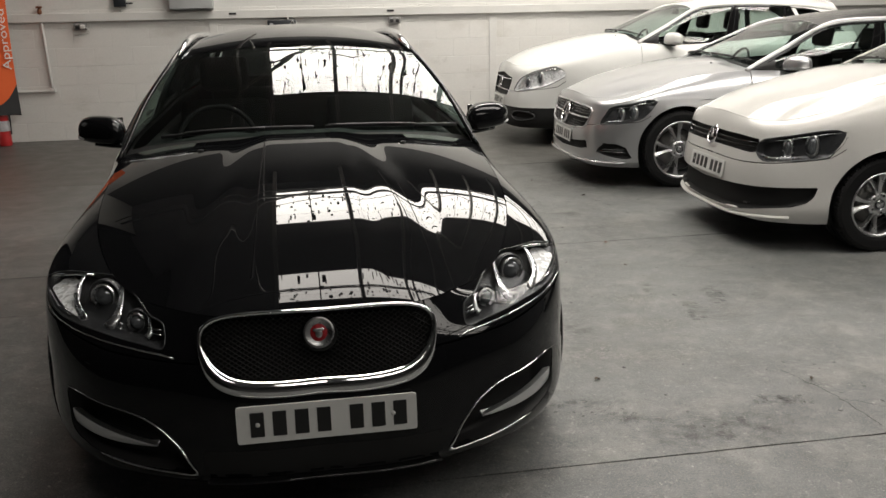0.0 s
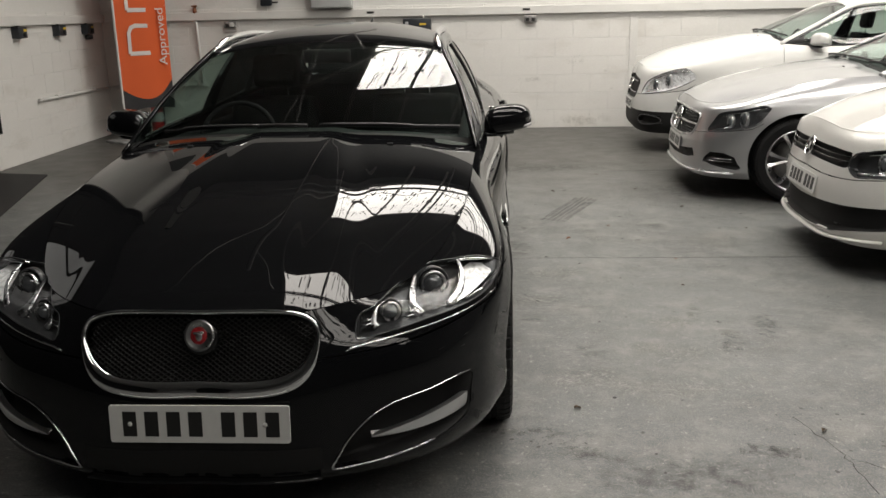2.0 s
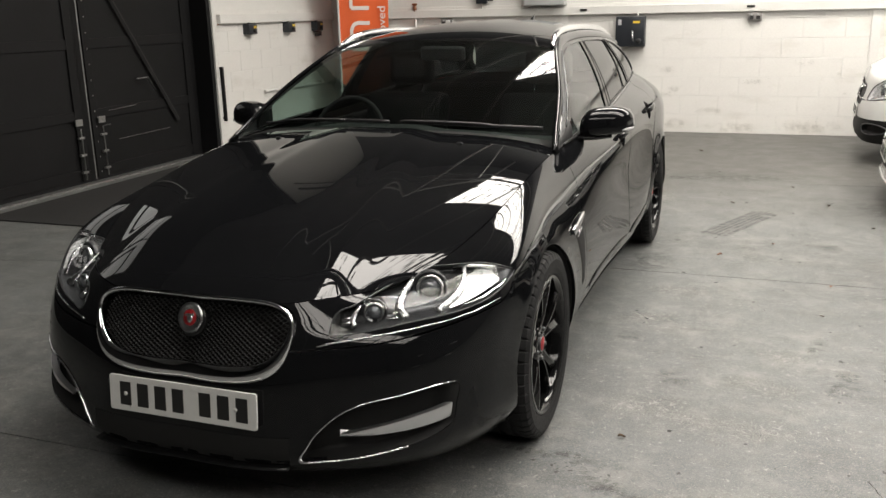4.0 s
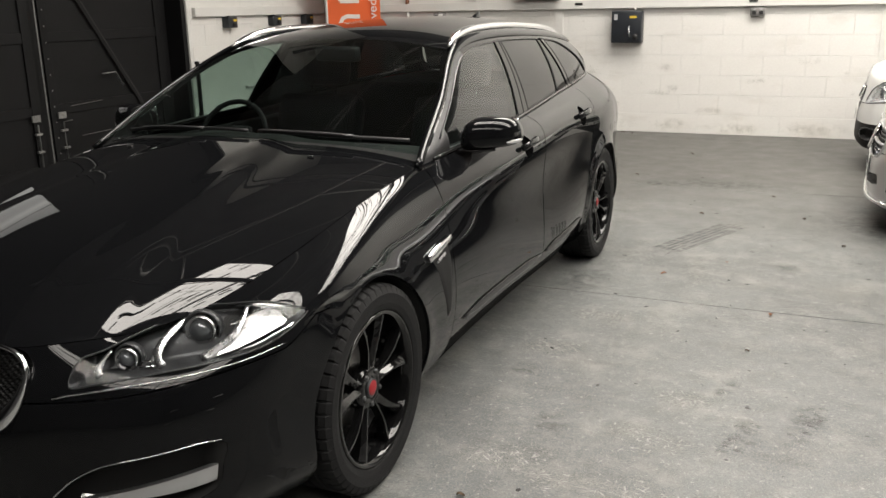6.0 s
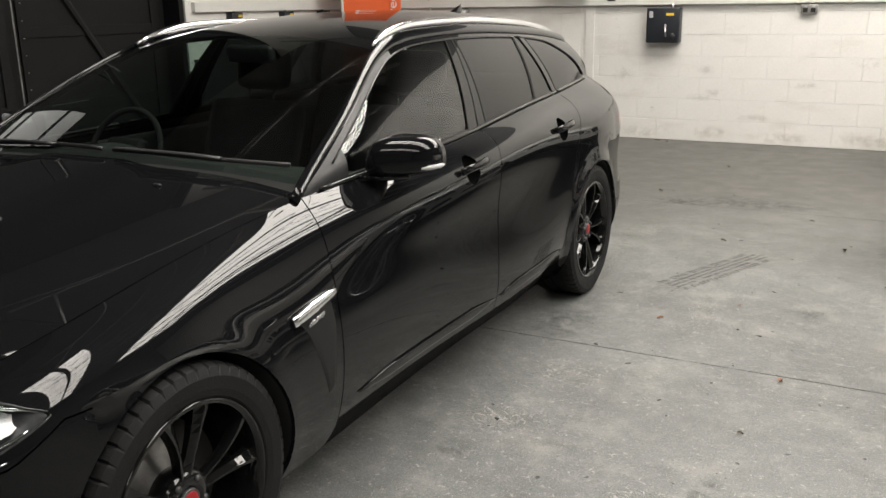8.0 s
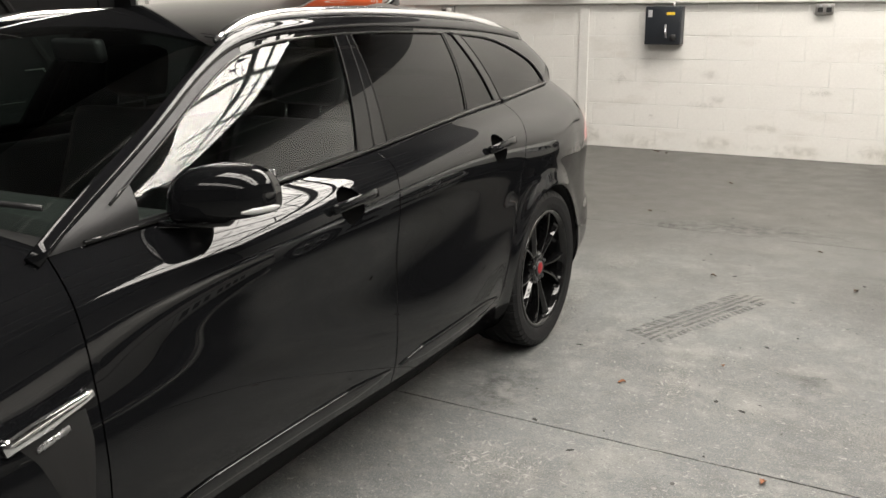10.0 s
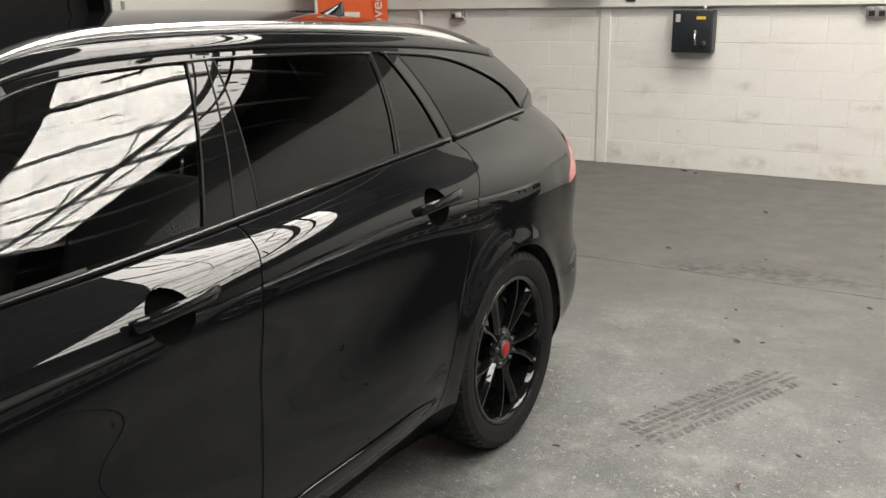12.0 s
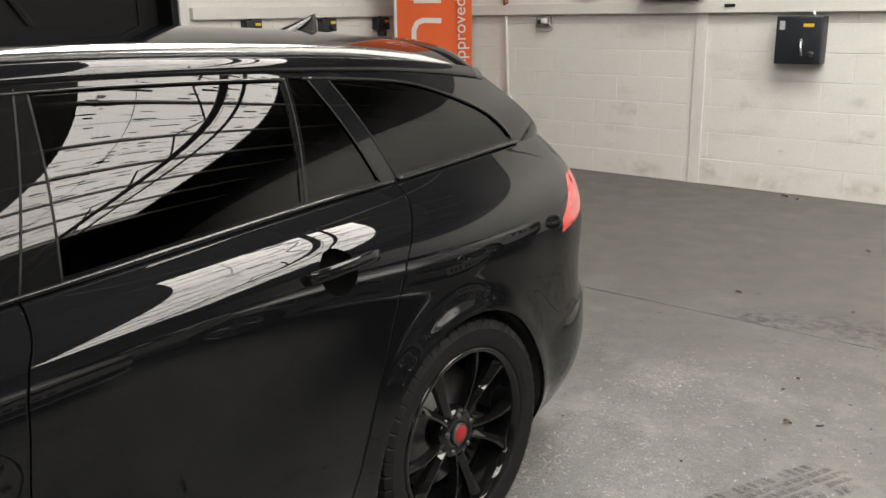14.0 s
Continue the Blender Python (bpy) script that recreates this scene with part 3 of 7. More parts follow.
def build_estate(place):
    car = thing("estate_car", "glossy black estate car with black wheels and chrome grille surround", "car", place=place)
    sh = Shape(Form(ridges=((0.42, -0.17, 0.13, 0.012), (0.21, -0.03, 0.08, 0.005)), fall=3.2), rows=300, cols=72, flare=0.014)
    mid = (0, 1.5, 0.6)
    # flank, nose and tail
    bm = grid_mesh(sh.side)
    lines = [lambda x, y, z: z - 0.285 - 0.012 * smooth01((y - 0.6) / 2), lambda x, y, z: y - door_front(z), lambda x, y, z: y - door_mid(z), lambda x, y, z: y - door_rear(z)]
    for f in lines:
        for g in (-GAP, GAP):
            cut(bm, lambda x, y, z: f(x, y, z) + g)
    for a in AXLES:
        cut(bm, lambda x, y, z: math.hypot(y - a, z - WHEEL_Z) - 0.363)
    cut(bm, lambda x, y, z: cup_edge(y, z) if x > 0.5 else 0.5)
    cut(bm, lamp_inside)
    cut(bm, lambda x, y, z: (grille_inside(x, z) if y < -0.6 else -0.2))
    cut(bm, intake_inside)
    bump = lambda x, y, z: z - float(np.interp(y, (-0.9, -0.42, -0.31, -0.25), (0.56, 0.63, 0.69, 0.69)))
    for g in (-GAP, GAP):
        cut(bm, lambda x, y, z: bump(x, y, z) + g if y < 0.2 else 0.3)
    tail = lambda x, y, z: min(y - 3.426 - max(0, z - 0.855) * 1.45, 0.962 - z, z - 0.818 - (y - 3.43) * 0.10, x - 0.45)
    cut(bm, tail)
    cut(bm, lambda x, y, z: z - 0.70 if y > 3.24 else 0.5)
    cut(bm, lambda x, y, z: y - 3.30)

    def which(x, y, z):
        for a in AXLES:
            if math.hypot(y - a, z - WHEEL_Z) < 0.363:
                return None
        if x > 0.5 and cup_edge(y, z) < 0:
            return None
        if y < -0.25:
            if lamp_inside(x, y, z) > 0:
                return "lens"
            if grille_inside(x, z) > 0 and y < -0.6:
                return "grille_skin"
            if intake_inside(x, y, z) > 0:
                return "intake_skin"
        if tail(x, y, z) > 0:
            return "tail_lamp"
        sill = lines[0](x, y, z)
        if y < 0.2 and bump(x, y, z) < -GAP and y < -0.25:
            return "bumper"
        if y < 0.2 and abs(bump(x, y, z)) < GAP and y < -0.25:
            return None
        if y < door_front(z) - GAP:
            return "wing"
        if y < door_front(z) + GAP:
            return None
        if sill < -GAP and y < 2.7:
            return "sill"
        if abs(sill) < GAP and y < door_rear(z):
            return None
        if y < door_mid(z) - GAP:
            return "front_door"
        if y < door_mid(z) + GAP:
            return None
        if y < door_rear(z) - GAP:
            return "rear_door"
        if y < door_rear(z) + GAP:
            return None
        if y > 3.30 and z < 0.70:
            return "rear_bumper"
        return "rear_wing"

    panels = split(bm, which)
    bm.free()
    for key, pb in panels.items():
        outwards(pb, mid)
    # lamp bowls lie behind the lens
    for flip in (False, True):
        turn = (lambda b: mirrored(b)) if flip else (lambda b: b.copy())
        for key in ("wing", "sill", "front_door", "rear_door", "rear_wing"):
            pb = turn(panels[key])
            flange(pb, 0.012)
            ob = part(key, pb, M_sill if key == "sill" else M_black, car)
            if key in ("front_door", "rear_door"):
                door_details(sh, ob, key, flip)
            if key == "wing":
                wing_details(sh, ob, flip)
        head_lamp(sh, car, panels["lens"], turn, flip)
        tl = turn(panels["tail_lamp"])
        flange(tl, 0.03)
        part("tail_lamp", tl, M_tail, car, "red tail lamp lens")
        corner_intake(sh, car, panels["intake_skin"], turn, flip)
    bumper = part("front_bumper", flange(both(panels["bumper"]), 0.02), M_black, car)
    part("rear_bumper", flange(both(panels["rear_bumper"]), 0.015), M_black, car)
    nose_details(sh, car, bumper, panels["grille_skin"])
    # inner liner, so that no gap shows daylight
    inner = sh.side.copy()
    inner[:, :, 0] *= 0.962
    inner[:, :, 1] = 1.55 + (inner[:, :, 1] - 1.55) * 0.984
    inner[:, :, 2] -= 0.012
    ib = grid_mesh(inner)
    for a in AXLES:
        cut(ib, lambda x, y, z: math.hypot(y - a, z - WHEEL_Z) - 0.378)
        ip = split(ib, lambda x, y, z: None if any(math.hypot(y - a, z - WHEEL_Z) < 0.378 for a in AXLES) or (y < -0.5 and x < 0.9) else "in")["in"]
    ib.free()
    part("inner_shell", both(ip), M_dark, car)
    arches(car, lambda y, z: sh.flank(y, z)[0].x)
    hood_panel(sh, car)
    greenhouse(sh, car)
    cabin(car)
    for y in AXLES:
        for side in (1, -1):
            m = pose(side * (0.800 if y > 1 else 0.788), y, WHEEL_Z, 0, 0, 0 if side > 0 else 180) @ pose(0, 0, 0, 17 + 40 * (y > 1), 0, 0)
            wheel(car, m, 0.338, 0.245, M_rim, 5, True, 0.247, M_red, "red round centre cap")
    return car


def arches(car, skin, axles=AXLES, wz=WHEEL_Z, radius=0.366):
    """Wheel-arch liners; skin(y, z) is the half width of the body there."""
    for y in axles:
        for side in (1, -1):
            bm = bmesh.new()
            rows = []
            for k, deep in enumerate((0.004, 0.045, 0.20, 0.45)):
                r = radius if k < 2 else radius + 0.006
                row = []
                for a in np.linspace(-0.34, math.pi + 0.34, 40):
                    py, pz = y + r * math.cos(a), wz + r * math.sin(a)
                    row.append(bm.verts.new((side * (skin(py, pz) - deep), py, pz)))
                rows.append(row)
            for a, b in zip(rows, rows[1:]):
                for i in range(39):
                    bm.faces.new((a[i], a[i + 1], b[i + 1], b[i]))
            bm.faces.new(rows[-1])
            part("arch_liner", bm, M_dark, car)


def hood_panel(sh, car, paint=None):
    paint = paint or M_black
    xs, ys = np.linspace(0, 0.80, 60), np.linspace(-0.83, 0.72, 120)
    X, Y = np.meshgrid(xs, ys)
    bm = grid_mesh(np.stack([X, Y, sh.form.hood_z(X, Y)], 2))
    cut(bm, lambda x, y, z: sh.hood_distance(x, y) - 0.0025)
    cut(bm, lambda x, y, z: y - 0.562 - 0.09 * (x / 0.75) ** 2)
    pb = split(bm, lambda x, y, z: "h" if sh.hood_distance(x, y) > 0.0025 and y < 0.562 + 0.09 * (x / 0.75) ** 2 else None)["h"]
    bm.free()
    outwards(pb, (0, 0, -3))
    hood = part("bonnet", flange(both(pb), 0.02), paint, car)
    for side in (1, -1):
        b = box((-0.012, -0.006, 0), (0.012, 0.006, 0.008), 0.003, pose(side * 0.42, 0.44, float(sh.form.hood_z(0.42, 0.44)) - 0.001))
        part("washer_jet", b, M_plastic, hood)
    # cowl under the wipers
    X, Y = np.meshgrid(np.linspace(-0.765, 0.765, 41), np.linspace(0, 1, 8))
    y0 = 0.525 + 0.11 * (X / 0.75) ** 2
    pts = np.stack([X, y0 + Y * 0.13, 0.90 - 0.05 * (X / 0.75) ** 2 + Y * 0.055 + 0.035], 2)
    pts[:, :, 2] = sh.form.hood_z(X, y0) - 0.022 + Y * 0.03
    part("cowl", grid_mesh(pts), M_mesh, car)


def greenhouse(sh, car, paint=None, rails=True, roof_mat=None):
    paint = paint or M_black
    roof_mat = roof_mat or paint
    tint = M_tint if rails else M_glass
    s, t = sh.house()
    # roof and windscreen
    bm = grid_mesh(t)
    base = lambda x, y, z: y - 0.545 - 0.105 * (x / 0.75) ** 2
    head = lambda x, y, z: y - 1.41 + 0.05 * (x / 0.6) ** 2
    wide = lambda x, y, z: float(RAIL_X(y)) - 0.014 - x
    rear = lambda x, y, z: 3.56 - 0.14 * (x / 0.5) ** 2 - y
    for f in (base, head, wide, rear):
        cut(bm, f)
    ps = split(bm, lambda x, y, z: None if base(x, y, z) < 0 or rear(x, y, z) < 0 or wide(x, y, z) < 0 else ("screen" if head(x, y, z) < 0 else "roof"))
    bm.free()
    for p in ps.values():
        outwards(p, (0, 1.5, 0.3))
    part("windscreen", both(ps["screen"]), M_screen if rails else M_glass, car, "dark windscreen glass").visible_shadow = False
    part("roof", flange(both(ps["roof"]), 0.01), roof_mat, car)
    # pillars and roof rails
    ys = np.linspace(0.60, 3.46, 70)
    for side in (1, -1):
        up = [Vector((side * 0.75, 0, 0.66))] * len(ys)
        pts = [Vector((side * (float(RAIL_X(y)) - 0.002), y, float(RAIL_Z(y)) - 0.004)) for y in ys]
        part("cant_rail", sweep(pts, 0.05, 0.028, up=up, n=16, power=2.8, taper=lambda u: 0.66 + 0.34 * float(smooth01((u - 0.22) / 0.12))), paint, car)
        if not rails:
            continue
        yr = np.linspace(1.37, 3.40, 40)
        pts = []
        for y in yr:
            u = (y - yr[0]) / (yr[-1] - yr[0])
            lift = 0.020 * min(1, 7 * u) ** 0.6 * min(1, 4 * (1 - u)) ** 0.8
            pts.append(Vector((side * (float(RAIL_X(y)) - 0.028), y, float(RAIL_Z(y)) + 0.012 + lift)))
        part("roof_rail", sweep(pts, 0.036, 0.036, n=14, power=2.4, taper=lambda u: min(1, 0.4 + 9 * u, 0.15 + 7 * (1 - u))), M_rail, car, "polished aluminium roof rail")
    # side windows
    bm = grid_mesh(s)
    low = lambda x, y, z: z - float(BELT_Z(y)) - 0.016
    high = lambda x, y, z: float(RAIL_Z(y)) - 0.034 - z
    b1 = lambda x, y, z: y - 1.720 - (z - 0.99) * 0.45
    b2 = lambda x, y, z: y - 1.897 - (z - 0.99) * 0.18
    r1 = lambda x, y, z: y - 2.500 - (z - 1.03) * 0.30
    r2 = lambda x, y, z: y - 2.526 - (z - 1.03) * 0.30
    q1 = lambda x, y, z: y - 2.790 + (z - 1.05) * 0.43
    q2 = lambda x, y, z: y - 2.858 + (z - 1.05) * 0.42
    arc = lambda x, y, z: float(QUARTER_Z(y)) - z
    front = lambda x, y, z: y - 0.86 - (z - 0.965) * 0.10
    end = lambda x, y, z: 3.46 + (1.29 - z) * 1.22 - y
    for f in (low, high, lambda x, y, z: float(RAIL_Z(y)) - 0.016 - z, b1, b2, r1, r2, q1, q2, front, end, lambda x, y, z: y - 1.42, lambda x, y, z: y - 2.80 - (1.05 - z) * 0.43):
        cut(bm, f)
    cut(bm, lambda x, y, z: arc(x, y, z) if y > 2.6 else 0.3)

    def which(x, y, z):
        p = (x, y, z)
        if end(*p) < 0:
            return None
        if low(*p) > 0 and high(*p) > 0:
            if front(*p) > 0 and b1(*p) < 0:
                return "front_glass"
            if b2(*p) > 0 and r1(*p) < 0:
                return "rear_glass"
            if r2(*p) > 0 and q1(*p) < 0:
                return "small_glass"
            if q2(*p) > 0 and arc(*p) > 0 and y < 3.49:
                return "quarter_glass"
        if y < 1.42 and z > float(RAIL_Z(y)) - 0.016:
            return "pillar_strip"
        return "pillar_frame" if y < 1.42 else ("frame" if y < 2.80 + (1.05 - z) * 0.43 else "rear_panel")

    ps = split(bm, which)
    bm.free()
    for p in ps.values():
        outwards(p, (0, 1.6, 0.8))
    names = (("front_glass", "front_side_window", M_glass), ("rear_glass", "rear_side_window", tint), ("small_glass", "fixed_side_window", tint), ("quarter_glass", "quarter_window", tint))
    for flip in (False, True):
        turn = mirrored if flip else (lambda b: b.copy())
        sx = -1 if flip else 1
        part("window_frame", flange(turn(ps["frame"]), 0.015), M_frame, car)
        part("rear_side_panel", flange(turn(ps["rear_panel"]), 0.015), paint, car)
        part("pillar_strip", flange(turn(ps["pillar_strip"]), 0.015), paint, car)
        part("window_corner", flange(turn(ps["pillar_frame"]), 0.015), M_plastic, car, "matt black window corner panel")

        for key, name, mat in names:
            g = turn(ps[key])
            for v in g.verts:
                v.co.x -= sx * 0.004
            part(name, g, mat, car, "dark tinted side window" if mat is M_tint else "green-tinted side window").visible_shadow = False
        # trims round the windows
        for ya, yb, f in ((0.72, 2.83, 0.006), (2.86, 3.50, 0.006)):
            pts = [Vector((sx * (float(sh.belt_x(y)) + 0.004), y, float(BELT_Z(y)) + f)) for y in np.linspace(ya, yb, 40)]
            part("belt_trim", sweep(pts, 0.010, 0.012, n=8), M_trim, car)
        side_at = lambda y, z: sx * (float(sh.belt_x(y)) * (1 - (z - float(BELT_Z(y))) / (float(RAIL_Z(y)) - float(BELT_Z(y)))) + float(RAIL_X(y)) * (z - float(BELT_Z(y))) / (float(RAIL_Z(y)) - float(BELT_Z(y)))
                                    + 0.022 * math.sin(math.pi * min(1, max(0, (z - float(BELT_Z(y))) / (float(RAIL_Z(y)) - float(BELT_Z(y)))))) + 0.0012)
        for f0, ref, slope, z0, z1 in ((1.720, .99, .45, 0.995, 1.335), (1.815, .99, .34, 0.995, 1.345), (1.897, .99, .18, 0.998, 1.335), (2.513, 1.03, .30, 1.035, 1.325), (2.790, 1.05, -.43, 1.045, 1.32), (2.858, 1.05, -.42, 1.05, 1.31)):
            pts = []
            for z in np.linspace(z0, z1, 10):
                y = f0 + (z - ref) * slope
                pts.append(Vector((side_at(y, z), y, z)))
            part("pillar_trim", sweep(pts, 0.005, 0.003, up=(sx, 0, 0.3), n=6), M_dark, car)
        pts = [Vector((side_at(y, float(QUARTER_Z(y))), y, float(QUARTER_Z(y)))) for y in np.linspace(2.66, 3.465, 24)]
        part("quarter_trim", sweep(pts, 0.010, 0.008, up=(sx, 0, 0.3), n=6), M_trim, car)
        ys = np.linspace(0.80, 2.60, 40)
        pts = [Vector((side_at(y, float(RAIL_Z(y)) - 0.036), y, float(RAIL_Z(y)) - 0.036)) for y in ys]
        part("window_trim", sweep(pts, 0.008, 0.008, up=(sx, 0, 0.3), n=6), M_trim, car)
    # tailgate glass and spoiler
    n, k = 24, 14
    e = sh.edge[sh.edge[:, 1] > 3.60]
    pts = np.zeros((k, n, 3))
    for j in range(n):
        x = 0.54 * j / (n - 1)
        q = e[np.argmin(np.abs(e[:, 0] - min(x * 1.09, 0.59)))]
        top = np.array((x * 0.93, 3.56 - 0.14 * (x * .93 / 0.5) ** 2, float(ROOF_MID(3.5)) - (float(ROOF_MID(3.5)) - float(RAIL_Z(3.46))) * (x / 0.54) ** 2.3 - 0.004))
        bot = np.array((x * 1.09, q[1] - 0.01, 1.055))
        for i in range(k):
            u = i / (k - 1)
            pts[i, j] = top * (1 - u) + bot * u + np.array((0, 0.02, 0.012)) * math.sin(u * math.pi)
    gb = outwards(grid_mesh(pts), (0, 1.5, 0.6))
    part("tailgate_window", both(gb), M_tint, car, "dark tailgate window")
    X = np.linspace(-0.50, 0.50, 31)
    bm = bmesh.new()
    add_sweep(bm, [Vector((x, 3.52 - 0.14 * (x / 0.5) ** 2 + 0.0, float(ROOF_MID(3.5)) - (float(ROOF_MID(3.5)) - float(RAIL_Z(3.46))) * (abs(x) / 0.525) ** 2.3 - 0.008)) for x in X], 0.14, 0.03, n=14, power=2.4)
    part("spoiler", bm, paint, car)
    wipers(car)
    if rails:
        aerial(car)


def aerial(car):
    bm = bmesh.new()
    rows = []
    for i in range(9):
        u = i / 8
        w, hgt = 0.024 * math.sin(math.pi * min(1, 0.12 + u * 0.8)) ** 0.7, 0.070 * u ** 1.15
        rows.append([bm.verts.new((w * math.cos(a), 3.05 + 0.19 * u, float(ROOF_MID(3.05 + 0.19 * u)) - 0.008 + max(0.006, hgt) * max(0, math.sin(a)) ** 1.3)) for a in np.linspace(0, math.pi, 11)])
    for a, b in zip(rows, rows[1:]):
        for i in range(10):
            bm.faces.new((a[i], a[i + 1], b[i + 1], b[i]))
    bm.faces.new(rows[-1])
    part("aerial_fin", bm, M_black, car)


def wipers(car):
    """Flat blades lying along the base of the screen, each on its arm."""
    def at(x, y, lift):
        r = max(y, 0.62)
        z = float(ROOF_MID(y)) - (float(ROOF_MID(y)) - float(RAIL_Z(r))) * (abs(x) / float(RAIL_X(r))) ** 2.3
        return Vector((x, y, z + lift))
    for line, arm in ((((-0.60, 0.645), (-0.38, 0.605), (-0.10, 0.588), (0.05, 0.582)), ((-0.16, 0.575), (-0.30, 0.588), (-0.50, 0.618))), (((0.10, 0.582), (0.35, 0.602), (0.55, 0.645), (0.70, 0.695)), ((0.12, 0.575), (0.30, 0.588), (0.50, 0.622)))):
        c = Curve1(line)
        pts = [at(x, float(c(x)), 0.010) for x in np.linspace(line[0][0], line[-1][0], 16)]
        blade = part("wiper", sweep(pts, 0.010, 0.014, n=8), M_plastic, car)
        ca = Curve1(sorted(arm))
        pts = [at(x, float(ca(x)), 0.020) for x in np.linspace(arm[0][0], arm[-1][0], 10)]
        part("wiper_arm", sweep(pts, 0.024, 0.010, n=8, power=2.6), M_plastic, blade)


def door_details(sh, door, key, flip):
    sx = -1 if flip else 1
    flipm = Matrix.Diagonal((sx, 1, 1, 1))
    y0, z0 = CUPS[0] if key == "front_door" else CUPS[1]
    p, n = sh.flank(y0, z0, 0.0)
    rise = 0.05
    # recess bowl and pull handle
    tilt = math.degrees(math.asin(n.z))
    frame_m = Matrix.Translation(p) @ pose(0, 0, 0, 0, -tilt, 0)
    cup, rings = bmesh.new(), []
    for r, deep in ((0.0545, 0.001), (0.0535, 0.004), (0.050, 0.011), (0.043, 0.018), (0.030, 0.023), (0.012, 0.0245)):
        ring = []
        for a in np.linspace(0, 2 * math.pi, 40, endpoint=False):
            q = sh.flank(y0 + 0.0545 * 1.04 * math.cos(a), z0 + 0.0545 * 0.96 * math.sin(a), 0.0)[0]
            ring.append(cup.verts.new(flipm @ (p + (q - p) * (r / 0.0545) - n * deep)))
        rings.append(ring)
    for r0, r1 in zip(rings, rings[1:]):
        for i in range(40):
            cup.faces.new((r0[i], r0[(i + 1) % 40], r1[(i + 1) % 40], r1[i]))
    cup.faces.new(rings[-1])
    bmesh.ops.recalc_face_normals(cup, faces=cup.faces)
    part("handle_cup", cup, M_cup, door)
    pts = [frame_m @ Vector((o, s, 0.010 + s * rise)) for s, o in ((-0.096, 0.006), (-0.085, 0.018), (-0.04, 0.027), (0.02, 0.030), (0.075, 0.027), (0.110, 0.018), (0.123, 0.005))]
    hb = sweep(pts, 0.029, 0.016, up=(1, 0, 0.15), n=12, power=2.6)
    bmesh.ops.transform(hb, matrix=flipm, verts=hb.verts)
    if flip:
        bmesh.ops.reverse_faces(hb, faces=hb.faces)
    part("door_handle", hb, M_black, door)
    # rolled edge along the shut line
    line, z_end = (door_mid, 0.992) if key == "front_door" else (door_rear, 1.024)
    pts = [flipm @ sh.flank(line(z) - GAP - 0.0012, z, -0.0012)[0] for z in np.linspace(0.33, z_end, 44)]
    part("door_edge", sweep(pts, 0.005, 0.005, n=8), M_black, door)
    # side moulding low on the door
    ya, yb = (0.70, 1.66) if key == "front_door" else (1.705, 2.43)
    pts, ups = [], []
    for y in np.linspace(ya, yb, 16):
        q, nn = sh.flank(y, 0.335 + 0.018 * (y - 0.7) / 1.7, 0.004)
        pts.append(flipm @ q)
        ups.append(Vector((sx * nn.x, nn.y, nn.z)))
    part("door_moulding", sweep(pts, 0.045, 0.010, up=ups, n=10, power=2.6, taper=lambda u: min(1, 0.1 + 5 * u, 0.1 + 5 * (1 - u))), M_black, door)
    if key == "front_door":
        mirror(door, sx)


def mirror(door, sx, paint=None):
    """Door mirror: domed shell on a flat skirt, foot, glass and turn signal."""
    def skin(c, grow=1.0):
        c = Vector([math.copysign(abs(a) ** 0.70, a) for a in c]) * grow
        x = c.x * sx
        y = c.y * (0.055 if c.y > 0 else 0.092)
        z = c.z * (0.092 if c.z > 0 else 0.034)
        z *= (1 - 0.08 * x) if c.z > 0 else 1
        return Vector((sx * 0.915 + c.x * 0.112, 1.02 + y + 0.045 * x * (1 if c.y < 0 else 0.6), 0.992 + z + 0.010 * x))

    bm = bmesh.new()
    bmesh.ops.create_uvsphere(bm, u_segments=40, v_segments=24, radius=1.0)
    for v in bm.verts:
        v.co = skin(v.co)
    paint = paint or M_black
    shell = part("door_mirror", bm, paint, door)
    part("mirror_foot", sweep([(sx * 0.79, 0.93, 0.956), (sx * 0.85, 0.965, 0.953), (sx * 0.93, 1.0, 0.960)], 0.07, 0.024, n=12, power=2.6), M_black, shell)
    part("mirror_glass", box((sx * 0.915 - 0.088, 1.070, 0.970), (sx * 0.915 + 0.088, 1.077, 1.068), 0.002), M_chrome, shell, "mirror glass")
    pts = []
    for a in np.linspace(-56, -2, 18):
        d = Vector((sx * math.cos(radians(a)), math.sin(radians(a)), -0.22)).normalized()
        pts.append(skin(d, 1.012))
    part("turn_signal", sweep(pts, 0.008, 0.015, n=8, taper=lambda u: min(1, 0.35 + 2.2 * u, 0.4 + 4 * (1 - u))), M_clear_white, shell, "clear turn signal lens")


